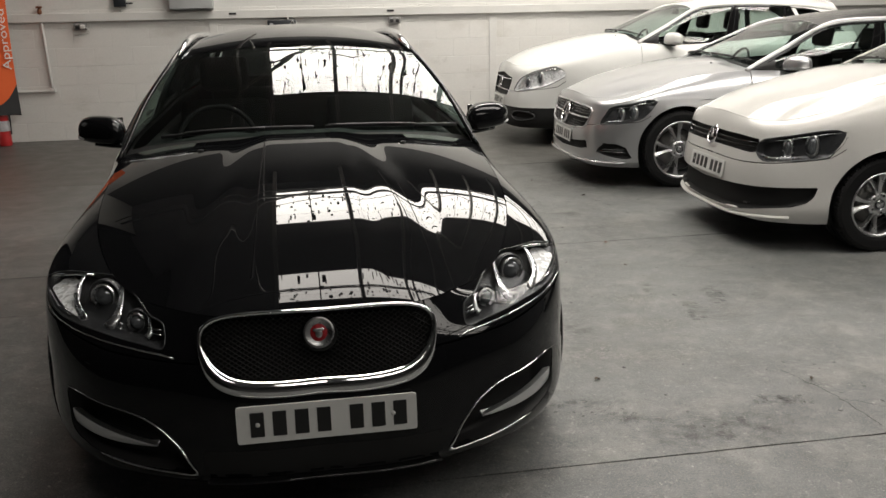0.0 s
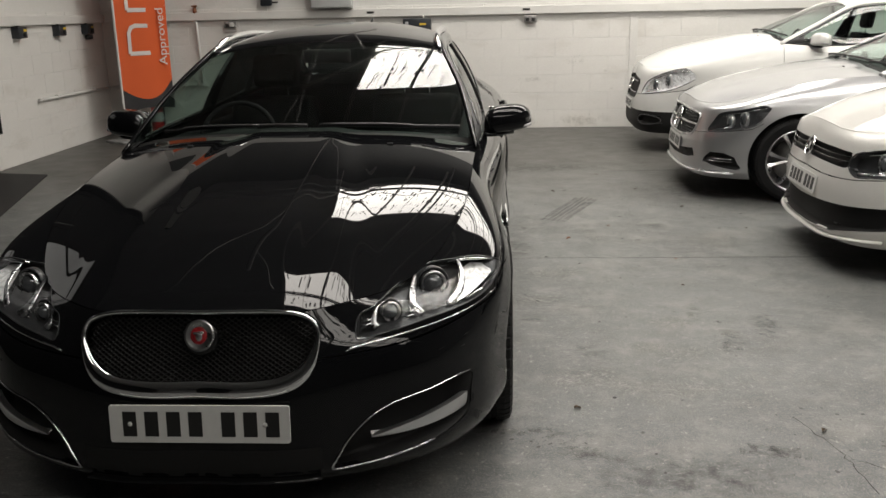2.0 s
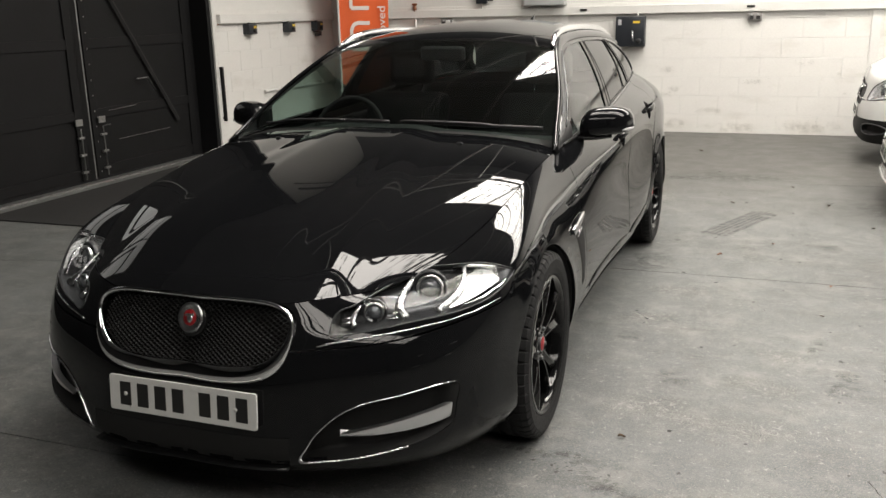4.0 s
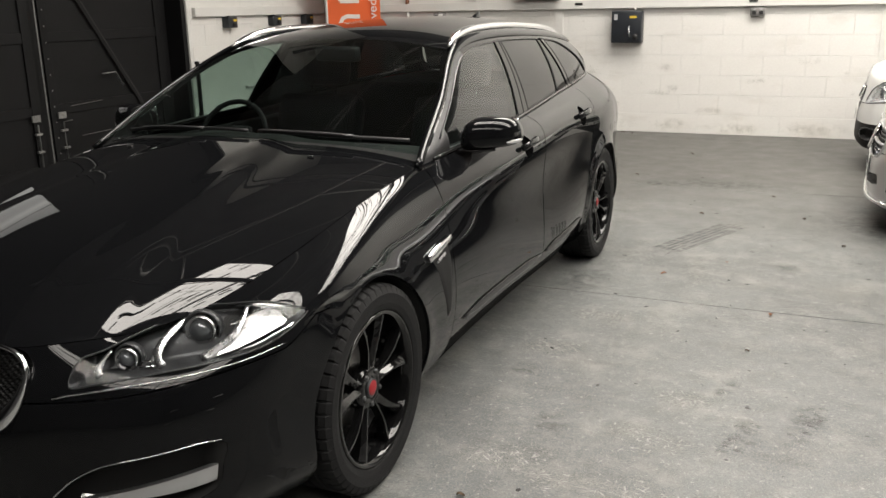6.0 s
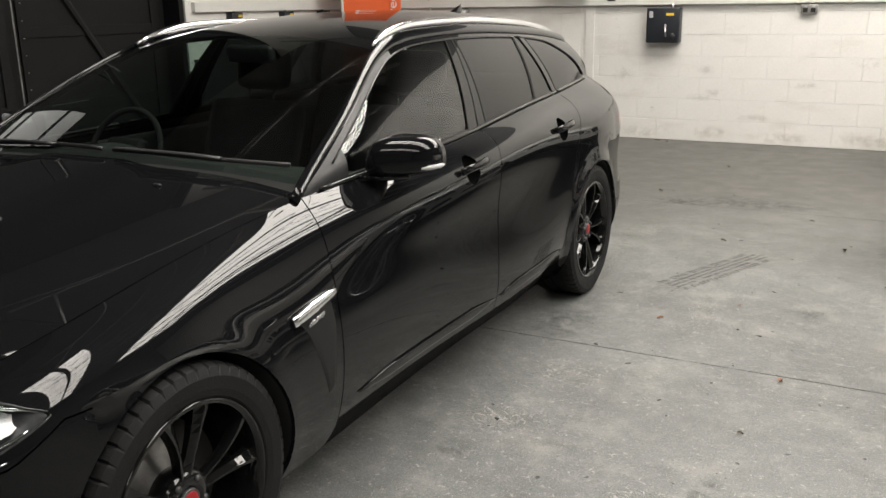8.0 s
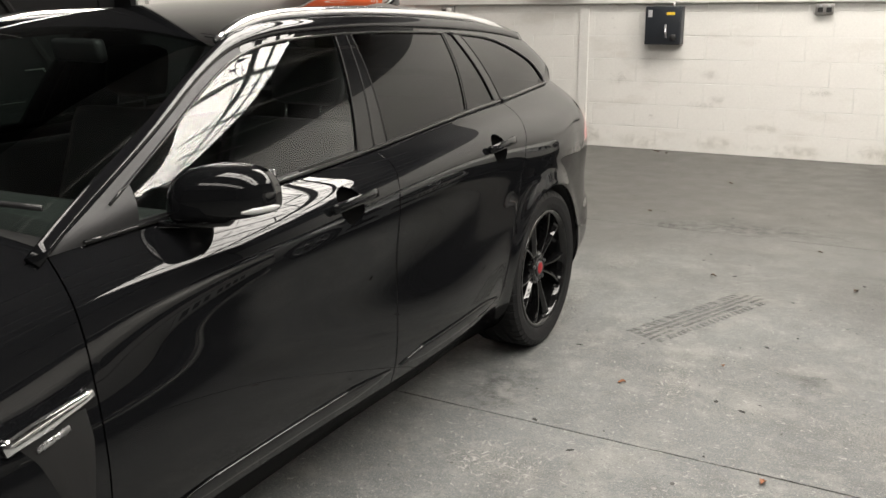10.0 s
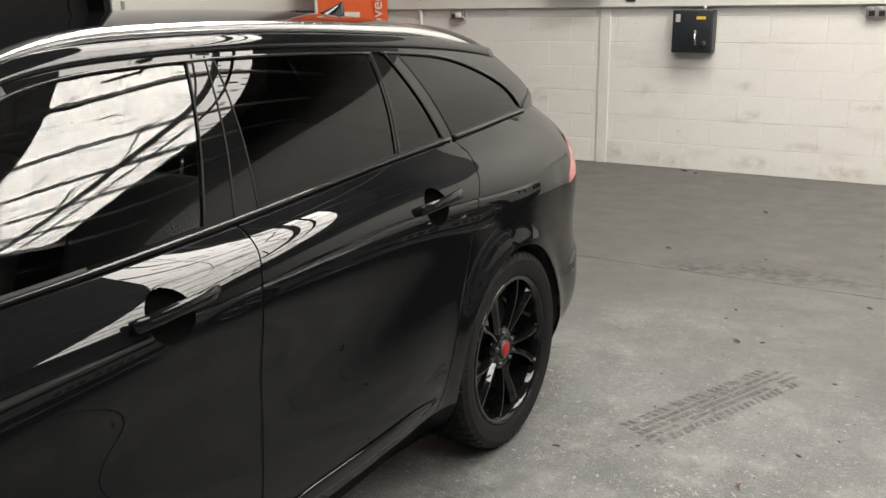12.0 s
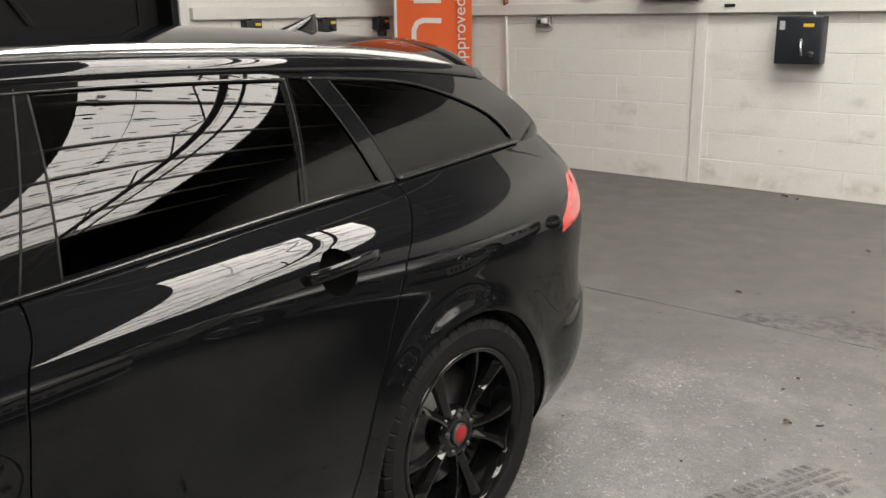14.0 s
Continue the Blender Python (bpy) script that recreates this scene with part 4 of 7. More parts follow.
def wing_details(sh, wing, flip):
    sx = -1 if flip else 1
    flipm = Matrix.Diagonal((sx, 1, 1, 1))
    # fender vent: dark inset with a chrome blade above
    outline = [(0.43, 0.655), (0.59, 0.675), (0.595, 0.60), (0.565, 0.42), (0.535, 0.40), (0.515, 0.47), (0.47, 0.60)]
    pts = np.zeros((16, 8, 3))
    for i, z in enumerate(np.linspace(0.662, 0.402, 16)):
        ys = [a[0] + (b[0] - a[0]) * (z - a[1]) / (b[1] - a[1]) for a, b in zip(outline, outline[1:] + outline[:1]) if a[1] != b[1] and min(a[1], b[1]) <= z <= max(a[1], b[1])]
        for j in range(8):
            v = j / 7
            edge_in = 0.0005 if j in (0, 7) or i in (0, 15) else 0.003
            pts[i, j] = flipm @ sh.flank(min(ys) + (max(ys) - min(ys)) * v, z, edge_in)[0]
    bm = outwards(grid_mesh(pts), (0, 0.5, 0.5))
    part("wing_vent", bm, M_mesh, wing, "black plastic vent inset")
    pts, ups = [], []
    for u in np.linspace(0, 1, 14):
        q, n = sh.flank(0.405 + 0.205 * u, 0.655 + 0.032 * u, 0.008)
        pts.append(flipm @ q)
        ups.append(Vector((sx * n.x, n.y, n.z)))
    blade = part("vent_blade", sweep(pts, 0.034, 0.016, up=ups, n=12, power=2.6, taper=lambda u: 0.55 + 0.45 * math.sin(math.pi * min(1, 0.25 + u * 0.75))), M_chrome, wing, "chrome vent blade")
    pts = [flipm @ sh.flank(0.47 + 0.075 * u, 0.628 + 0.012 * u, 0.005)[0] for u in (0, 0.5, 1)]
    part("badge_strip", sweep(pts, 0.016, 0.005, up=(sx, 0, 0), n=6), M_satin, wing)


def head_lamp(sh, car, lens, turn, flip):
    sx = -1 if flip else 1
    flipm = Matrix.Diagonal((sx, 1, 1, 1))
    at = lambda x, z, d: flipm @ (sh.front(x, z, 0.0)[0] + Vector((-0.35, 0.92, -0.05)) * d)
    lamp = part("headlamp", turn(lens), M_clear, car, "clear headlamp lens")
    lamp.visible_shadow = False
    part("lamp_bowl", lamp_tray(sh, LAMP, 0.055, flip), M_bowl, lamp)
    lens_rim(sh, LAMP, flip, 0.006, M_bowl, lamp)
    for x, z, r in ((0.668, 0.690, 0.036), (0.548, 0.650, 0.026)):
        p = sh.front(x, z, 0.0)[0] + Vector((-0.35, 0.92, -0.05)) * 0.048
        m = flipm @ Matrix.Translation(p) @ Vector((0, 0, 1)).rotation_difference(Vector((0.35, -1, 0.08)).normalized()).to_matrix().to_4x4()
        part("lamp_ring", lathe([(r * 1.14, -0.012), (r * 1.16, 0.018), (r * 1.06, 0.024), (r * 0.97, 0.014)], 36, m), M_satin, lamp, "satin projector ring")
        part("projector", lathe([(r * 0.97, 0.0), (r * 0.92, 0.014), (r * 0.62, 0.026), (r * 0.25, 0.031), (0.001, 0.032)], 36, m), M_projector, lamp)
        part("lamp_shroud", lathe([(r * 1.50, -0.014), (r * 1.48, 0.006), (r * 1.36, 0.010), (r * 1.20, -0.004)], 36, m), M_bowl_dark, lamp)
    # bright curved blades beside the projectors
    for line, w in ((((0.735, 0.735), (0.752, 0.70), (0.742, 0.665), (0.712, 0.637)), 0.026), (((0.612, 0.722), (0.602, 0.69), (0.610, 0.655), (0.634, 0.630)), 0.030),
                    (((0.505, 0.672), (0.500, 0.655), (0.498, 0.635), (0.507, 0.622)), 0.018)):
        cx, cz = Curve1([(i, p[0]) for i, p in enumerate(line)]), Curve1([(i, p[1]) for i, p in enumerate(line)])
        pts = [at(float(cx(u)), float(cz(u)), 0.020) for u in np.linspace(0, 3, 16)]
        part("lamp_blade", sweep(pts, w, 0.010, up=(0.3 * sx, -1, 0.3), n=8, taper=lambda u: 0.45 + 0.75 * u), M_satin, lamp, "bright lamp blade")
    for dz in (0.0, 0.011):
        part("lamp_bar", sweep([at(x, 0.630 + dz + 0.05 * (x - 0.46), 0.022) for x in (0.462, 0.485, 0.508)], 0.005, 0.005, n=6), M_chrome, lamp)
        part("lamp_bar", sweep([at(x, 0.634 + dz + 0.03 * (x - 0.58), 0.022) for x in (0.585, 0.605, 0.622)], 0.005, 0.005, n=6), M_chrome, lamp)
    # sloping reflector at the outer end, and the light pipe over it
    pts = np.zeros((14, 10, 3))
    for i in range(14):
        for j in range(10):
            u, v = i / 13, j / 9
            zl, zh = 0.645 + 0.045 * u ** 1.5, 0.724 - 0.014 * u
            p = at(0.735 + 0.03 * v * (1 - u) + 0.105 * u, zl + (zh - zl) * v, 0.010 + 0.060 * v * (1 - 0.6 * u))
            pts[i, j] = p
    part("lamp_reflector", outwards(grid_mesh(pts), (0, 0.3, 0.0)), M_reflector, lamp, "bright lamp reflector")
    part("light_pipe", sweep([at(x, z, 0.012) for x, z in ((0.70, 0.734), (0.76, 0.7355), (0.81, 0.730), (0.85, 0.718), (0.862, 0.703), (0.848, 0.678), (0.81, 0.655), (0.76, 0.643))], 0.010, 0.010, n=8), M_chrome, lamp)
    # bright line under the lamp
    pts = []
    for u in np.linspace(0, 1, 26):
        x = 0.418 + 0.43 * u
        pts.append(flipm @ sh.front(x, float(np.interp(x, (0.418, 0.45, 0.582, 0.734, 0.80, 0.848), (0.579, 0.587, 0.602, 0.615, 0.626, 0.643))), 0.002)[0])
    part("lamp_trim", sweep(pts, 0.004, 0.006, n=8, taper=lambda u: 1.1 - 0.6 * u), M_chrome, lamp, "bright line under the lamp")


def lamp_tray(sh, outline, deep, flip, cols=64, rows=20):
    """The tray behind a lens: it falls away from the lens's edge to a floor."""
    x0, x1 = min(p[0] for p in outline) + 0.002, max(p[0] for p in outline) - 0.002
    pts = np.zeros((cols, rows, 3))
    for i in range(cols):
        u = i / (cols - 1)
        x = x0 + (x1 - x0) * u
        lo, hi = span(outline, x)
        for j in range(rows):
            v = j / (rows - 1)
            d = deep * float(smooth01(min(u / 0.06, (1 - u) / 0.16, v / 0.16, (1 - v) / 0.16, 1.0)))
            p, n = sh.front(x, lo + (hi - lo) * v, -0.002)
            pts[i, j] = p + Vector((-0.35, 0.92, -0.05)) * d
    bm = outwards(grid_mesh(pts), (0.2, 0.6, 0.6))
    return mirrored(bm) if flip else bm


def lens_rim(sh, outline, flip, size, mat, parent):
    pts = []
    for x, z in outline:
        p, n = sh.front(x, z, -0.001)
        pts.append(Vector((-p.x if flip else p.x, p.y, p.z)))
    part("lens_rim", sweep(pts, size, size, n=6, closed=True), mat, parent)


def corner_intake(sh, car, skin, turn, flip):
    sx = -1 if flip else 1
    flipm = Matrix.Diagonal((sx, 1, 1, 1))
    b = lamp_tray(sh, INTAKE, 0.06, flip, 60, 18)
    intake = part("air_intake", b, M_mesh, car, "black plastic corner air intake")
    up_line = INTAKE[:22]
    low_line = [p for p in INTAKE[33:]] + INTAKE[:1]
    part("intake_trim", sweep([flipm @ sh.front(x, z, 0.001)[0] for x, z in up_line], 0.012, 0.008, n=8, taper=lambda u: 1.0 - 0.55 * u), M_chrome, intake, "thin chrome trim")
    part("intake_trim", sweep([flipm @ sh.front(x, z, 0.001)[0] for x, z in low_line], 0.006, 0.006, n=8), M_chrome, intake, "thin chrome trim")
    rows = []
    bm = bmesh.new()
    for x in np.linspace(0.490, 0.764, 18):
        u = (x - 0.490) / 0.274
        hgt = 0.005 + 0.047 * u ** 0.8 - 0.008 * u ** 6
        zt = 0.322 + 0.050 * u
        row = []
        for k in range(5):
            p, n = sh.front(x, zt - hgt * k / 4, -0.003 - 0.008 * (k / 4) ** 2)
            row.append(bm.verts.new(flipm @ p))
        rows.append(row)
    for a, c in zip(rows, rows[1:]):
        for k in range(4):
            bm.faces.new((a[k], c[k], c[k + 1], a[k + 1]) if flip else (a[k], a[k + 1], c[k + 1], c[k]))
    outwards(bm, (0, 0.5, 0.33))
    flange(bm, 0.02)
    part("intake_blade", bm, M_blade, intake, "satin silver blade")


def surround(pts, ups, outline):
    """Grille frame, broader along its lower edge."""
    bm = bmesh.new()
    rings, n, c = [], 12, len(pts)
    for i, p in enumerate(pts):
        way = (pts[(i + 1) % c] - pts[i - 1]).normalized()
        u = ups[i]
        side = way.cross(u).normalized()
        low = smooth01((0.64 - outline[i][1]) / 0.15)
        w, h = 0.014 + 0.040 * float(low), 0.022 + 0.010 * float(low)
        rings.append([bm.verts.new(p + side * (math.cos(2 * math.pi * j / n) * w / 2) + u * (math.sin(2 * math.pi * j / n) * h / 2)) for j in range(n)])
    for a, b in zip(rings, rings[1:] + rings[:1]):
        for j in range(n):
            bm.faces.new((a[j], b[j], b[(j + 1) % n], a[(j + 1) % n]))
    return bm


def nose_details(sh, car, bumper, skin):
    # grille: surround, backing, wire mesh, badge
    outline = []
    for k in range(144):
        a = 2 * math.pi * k / 144
        lo, hi = 0.0, 0.6
        for _ in range(30):
            r = (lo + hi) / 2
            x, z = r * math.cos(a), 0.588 + r * math.sin(a)
            if grille_inside(abs(x), z) > 0:
                lo = r
            else:
                hi = r
        outline.append((lo * math.cos(a), 0.588 + lo * math.sin(a)))
    pts, ups = [], []
    for x, z in outline:
        p, n = sh.front(x, z, 0.002)
        pts.append(p)
        ups.append(n)
    for k in range(40):
        even = [(pts[i - 1] + pts[i] * 2 + pts[(i + 1) % len(pts)]) / 4 for i in range(len(pts))]
        pts = even if k < 3 else [Vector((p.x, e.y, p.z)) for p, e in zip(pts, even)]
        ups = [(ups[i - 1] + ups[i] * 2 + ups[(i + 1) % len(ups)]).normalized() for i in range(len(ups))]
    grille = part("grille", surround(pts, ups, outline), M_chrome, car, "chrome grille surround")
    back = both(skin)
    back.normal_update()
    for v in back.verts:
        v.co += Vector((0, 0.055, 0))
    part("grille_backing", back, M_dark, grille)
    bm = bmesh.new()
    step, lean = 0.021, 0.62
    for sgn in (1, -1):
        for c in np.arange(-0.55, 0.56, step):
            seg = []
            for z in np.linspace(0.48, 0.70, 24):
                x = c + sgn * (z - 0.588) / lean
                if grille_inside(abs(x), z) > 0.004:
                    p, n = sh.front(x, z, -0.014)
                    seg.append(p)
            if len(seg) > 2:
                add_sweep(bm, seg, 0.0045, 0.008, up=(0, -1, 0.2), n=4)
    part("grille_mesh", bm, M_mesh, grille, "black wire mesh", smooth=False)
    p, n = sh.front(0, 0.630, -0.006)
    m = Matrix.Translation(p) @ Vector((0, 0, 1)).rotation_difference(n).to_matrix().to_4x4()
    badge = part("badge", lathe([(0.046, -0.01), (0.046, 0.012), (0.042, 0.016), (0.0375, 0.013)], 40, m), M_satin, grille, "round silver-ringed badge")
    part("badge_face", lathe([(0.0375, 0.0), (0.0375, 0.0125), (0.001, 0.014)], 40, m), M_red, badge, "red badge face")
    emb = bmesh.new()
    bmesh.ops.create_uvsphere(emb, u_segments=14, v_segments=8, radius=1.0, matrix=m @ Matrix.Translation((0, -0.002, 0.013)) @ Matrix.Diagonal((0.011, 0.015, 0.005, 1)))
    add_box(emb, (-0.016, 0.004, 0.010), (0.016, 0.012, 0.018), 0.003, m)
    part("emblem", emb, M_satin, badge)
    part("badge_mount", lathe([(0.053, -0.03), (0.053, 0.004), (0.048, 0.008)], 40, m @ Matrix.Translation((0, -0.006, 0))), M_trim, badge)
    # plate and its plinth
    pm = Matrix.Translation((0.01, -0.927, 0.400)) @ pose(0, 0, 0, 90 - 5, 0, 0)
    plate_bars(car, pm)
    # lower intake and splitter
    low = [sh.front(x, 0.222, 0.004)[0] for x in np.linspace(-0.34, 0.34, 24)]
    part("splitter", sweep(low, 0.05, 0.012, n=8), M_trim, bumper)
    rows = [[sh.front(x, z, 0.0015)[0] for x in np.linspace(-0.35, 0.35, 30)] for z in np.linspace(0.315, 0.232, 6)]
    lb = outwards(grid_mesh(np.array([[tuple(p) for p in r] for r in rows])), (0, 0, 0.4))
    part("lower_intake", lb, M_mesh, bumper, "black lower air intake")
    for side in (1, -1):
        pts = [sh.front(side * x, 0.535 + 0.018 * u, 0.0008)[0] for u, x in ((0, 0.68), (1, 0.765))]
        part("washer_cover", sweep(pts, 0.003, 0.003, n=4), M_dark, bumper)
        pts = [sh.front(side * x, 0.505 + 0.018 * u, 0.0008)[0] for u, x in ((0, 0.67), (1, 0.755))]
        part("washer_cover", sweep(pts, 0.003, 0.003, n=4), M_dark, bumper)


def seat(parent, x, y, head):
    s = part("seat", box((x - 0.25, y, 0.40), (x + 0.25, y + 0.50, 0.58), 0.06), M_fabric, parent, "dark leather seat")
    part("backrest", box((-0.25, -0.07, 0), (0.25, 0.07, 0.59), 0.06, Matrix.Translation((x, y + 0.50, 0.50)) @ pose(0, 0, 0, -20, 0, 0)), M_fabric, s)
    part("headrest", box((-0.135, -0.05, 0), (0.135, 0.05, 0.19), 0.045, Matrix.Translation((x, y + 0.735, 1.10)) @ pose(0, 0, 0, -10, 0, 0)), M_fabric, s)
    for dx in (-0.072, 0.072):
        part("headrest_post", sweep([(x + dx, y + 0.70, 1.02), (x + dx, y + 0.725, 1.13)], 0.010, 0.010, n=6), M_chrome, s)


def cabin(car):
    """What shows through the glass."""
    part("floor_pan", box((-0.74, 0.3, 0.20), (0.74, 3.6, 0.36), 0.03), M_dark, car)
    part("bulkhead", box((-0.72, 0.42, 0.3), (0.72, 0.50, 0.86), 0.02), M_dark, car)
    X, U = np.meshgrid(np.linspace(-0.70, 0.70, 31), np.linspace(0, 1, 12))
    y = 0.58 + 0.10 * (X / 0.7) ** 2 + U * 0.55
    z = 0.91 + 0.05 * np.sin(U * 2.6) - 0.02 * (X / 0.7) ** 2 - 0.28 * smooth01((U - 0.75) / 0.25) + 0.035 * np.exp(-((X + 0.36) / 0.2) ** 2) * smooth01(U * 2)
    part("dashboard", outwards(grid_mesh(np.stack([X, y, z], 2)), (0, 0.9, 0)), M_dash, car, "dark soft dashboard")
    m = Matrix.Translation((-0.40, 1.08, 0.925)) @ pose(0, 0, 0, 66, 0, 0)
    ring = [m @ Vector((0.185 * math.cos(a), 0.185 * math.sin(a), 0)) for a in np.linspace(0, 2 * math.pi, 40, endpoint=False)]
    sw = part("steering_wheel", sweep(ring, 0.024, 0.024, n=10, closed=True, up=tuple(m.to_3x3() @ Vector((0, 0, 1)))), M_fabric, car, "dark leather steering wheel")
    part("wheel_boss", box((-0.09, -0.07, -0.03), (0.09, 0.07, 0.02), 0.02, m), M_fabric, sw)
    for a in (0, 180, 270):
        part("wheel_spoke", box((0.06, -0.02, -0.012), (0.18, 0.02, 0.012), 0.006, m @ pose(0, 0, 0, 0, 0, a)), M_satin if a != 270 else M_fabric, sw)
    for x in (-0.41, 0.41):
        seat(car, x, 1.235, True)
    s = part("rear_seat", box((-0.66, 2.05, 0.40), (0.66, 2.55, 0.58), 0.06), M_fabric, car, "dark rear bench")
    part("rear_backrest", box((-0.66, -0.07, 0), (0.66, 0.07, 0.58), 0.06, Matrix.Translation((0, 2.62, 0.5)) @ pose(0, 0, 0, -20, 0, 0)), M_fabric, s)
    part("load_cover", box((-0.64, 2.75, 0.90), (0.64, 3.65, 0.93), 0.01), M_fabric, car)
    part("interior_mirror", box((-0.125, -0.018, -0.035), (0.125, 0.018, 0.035), 0.016, pose(0, 1.40, 1.30, 8, 0, -8)), M_plastic, car)
    part("console", box((-0.13, 0.95, 0.4), (0.13, 1.9, 0.66), 0.04), M_fabric, car)
    # headlining
    ys = np.linspace(1.52, 3.4, 20)
    v = np.linspace(-0.94, 0.94, 21)
    pts = np.zeros((20, 21, 3))
    for i, y in enumerate(ys):
        rx, rz, zc = float(RAIL_X(y)), float(RAIL_Z(y)), float(ROOF_MID(y))
        pts[i, :, 0], pts[i, :, 1], pts[i, :, 2] = v * rx, y, zc - (zc - rz) * np.abs(v) ** 2.3 - 0.022
    part("headlining", grid_mesh(pts), M_fabric, car)
    # inner side trims
    for side in (1, -1):
        part("door_card", box((side * 0.70 - 0.03, 0.75, 0.35), (side * 0.70 + 0.03, 2.75, 0.945), 0.02), M_fabric, car)


M_dash = material("soft_dashboard", (0.022, 0.024, 0.023), 0.7, vary=0.2, bump=0.3, bump_scale=350.0, spec=0.2)
M_reflector = material("lamp_reflector", (0.92, 0.92, 0.92), 0.28, 0.35, rough_vary=0.04, scale=30.0)
M_clear_white = material("clear_signal_lens", (0.42, 0.42, 0.42), 0.2, 0.0, 1.0)
M_bowl = material("lamp_bowl_silver", (0.055, 0.057, 0.06), 0.30, 0.5, vary=0.5, scale=14.0)
M_projector = material("projector_glass", (0.16, 0.17, 0.18), 0.05, 0.5, 1.0)
estate = build_estate(pose(0, 0, 0))

# ---- the three parked cars ----
def sunk(b, deep):
    """A patch pressed in, but for its rim."""
    b.normal_update()
    rim = {v for e in b.edges if len(e.link_faces) == 1 for v in e.verts}
    to = {v: v.co - v.normal * (0.0 if v in rim else deep) for v in b.verts}
    for v, c in to.items():
        v.co = c
    return b


def parked_car(name, label, place, paint, size, form, lamp, grilles, intakes, roof_mat=None, lower=None, wheel_r=0.31, rim_r=0.2, spokes=5, twin=True, rim=None, lift=0.05, bowl=None):
    """A parked car of the family's form, warped to its own size."""
    fo, wb, ro, half, belt, top = size
    car = thing(name, label, "car", group="parked cars", place=place)
    sh = Shape(form, rows=200, cols=40)
    mid = (0, 1.5, 0.6)

    def warp(v):
        x, y, z = v
        y2 = y * fo / 0.935 if y < 0 else (y * wb / 2.909 if y < 2.909 else wb + (y - 2.909) * ro / 1.10)
        z2 = z * belt / 0.965 if z < 0.965 else belt + (z - 0.965) * (top - belt) / (1.45 - 0.965)
        z2 += lift * float(smooth01((z - 0.45) / 0.25)) * (1 - float(smooth01((y - 0.2) / 1.1)))
        return (x * half / 0.925, y2, z2)

    def arch_at(y, z, grow=0.0):
        q = warp((0, y, z))
        return min(math.hypot(q[1] - a, q[2] - wheel_r) for a in (0, wb)) - wheel_r - 0.042 - grow

    bm = grid_mesh(sh.side)
    fr = lambda g: (lambda x, y, z: g(x, z) if y < -0.15 else -0.5)
    lamp_in = poly_inside(lamp)
    lamp_f, gr_f, in_f = (lambda x, y, z: lamp_in(x, z) if y < -0.20 else -0.5), [fr(poly_inside(g)) for g in grilles], [fr(poly_inside(g)) for g in intakes]
    for f in [lamp_f] + gr_f + in_f:
        cut(bm, f)
    cut(bm, lambda x, y, z: arch_at(y, z))
    for f in (lambda x, y, z: y - door_front(z), lambda x, y, z: y - door_mid(z), lambda x, y, z: y - door_rear(z), lambda x, y, z: z - 0.285):
        for g in (-GAP * 1.3, GAP * 1.3):
            cut(bm, lambda x, y, z: f(x, y, z) + g)
    if lower:
        cut(bm, lambda x, y, z: z - lower)
    bump = lambda x, y, z: (z - float(np.interp(y, (-0.9, -0.42, -0.31), (0.52, 0.56, 0.60)))) if y < 0 else 0.5
    for g in (-GAP, GAP):
        cut(bm, lambda x, y, z: bump(x, y, z) + g)

    def which(x, y, z):
        if arch_at(y, z) < 0:
            return None
        if y < -0.15:
            if lamp_f(x, y, z) > 0:
                return "lens"
            for i, f in enumerate(gr_f):
                if f(x, y, z) > 0:
                    return "grille%d" % i
            for i, f in enumerate(in_f):
                if f(x, y, z) > 0:
                    return "intake%d" % i
        if lower and z < lower:
            return "cladding"
        g = GAP * 1.3
        if y < -0.33 and z < 0.6:
            return "front_bumper" if bump(x, y, z) < -GAP else (None if bump(x, y, z) < GAP else "wing")
        if y < door_front(z) - g:
            return "wing"
        if abs(y - door_front(z)) < g:
            return None
        if z < 0.285 + g and y < 2.6:
            return None if z > 0.285 - g else "sill"
        if y < door_mid(z) - g:
            return "front_door"
        if abs(y - door_mid(z)) < g:
            return None
        if y < door_rear(z) - g:
            return "rear_door"
        if abs(y - door_rear(z)) < g:
            return None
        return "rear_wing"

    ps = split(bm, which)
    bm.free()
    for b in ps.values():
        outwards(b, mid)
    for key in ("front_bumper", "cladding"):
        if key in ps:
            part(key, flange(both(ps[key]), 0.015), M_mesh if key == "cladding" else paint, car)
    for flip in (False, True):
        turn = mirrored if flip else (lambda b: b.copy())
        sx = -1 if flip else 1
        fm = Matrix.Diagonal((sx, 1, 1, 1))
        for key in ("wing", "sill", "front_door", "rear_door", "rear_wing"):
            if key not in ps:
                continue
            ob = part(key, flange(turn(ps[key]), 0.012), paint, car)
            if key == "front_door":
                mirror(ob, sx, paint)
            if key in ("front_door", "rear_door"):
                y0 = 1.62 if key == "front_door" else 2.45
                pts = [fm @ sh.flank(y0 + d, 0.86 + 0.02 * d, o)[0] for d, o in ((-0.1, 0.004), (-0.08, 0.03), (0.08, 0.03), (0.1, 0.004))]
                part("door_handle", sweep(pts, 0.03, 0.016, up=(sx, 0, 0), n=8), paint, ob)
        lens = part("headlamp", turn(ps["lens"]), M_clear, car, "clear headlamp lens")
        lens.visible_shadow = False
        part("lamp_bowl", lamp_tray(sh, lamp, 0.05, flip, 40, 14), bowl or M_bowl_dark, lens)
        lens_rim(sh, lamp, flip, 0.008, M_bowl_dark, lens)
        c, w = np.array(lamp).mean(0), max(p[0] for p in lamp) - min(p[0] for p in lamp)
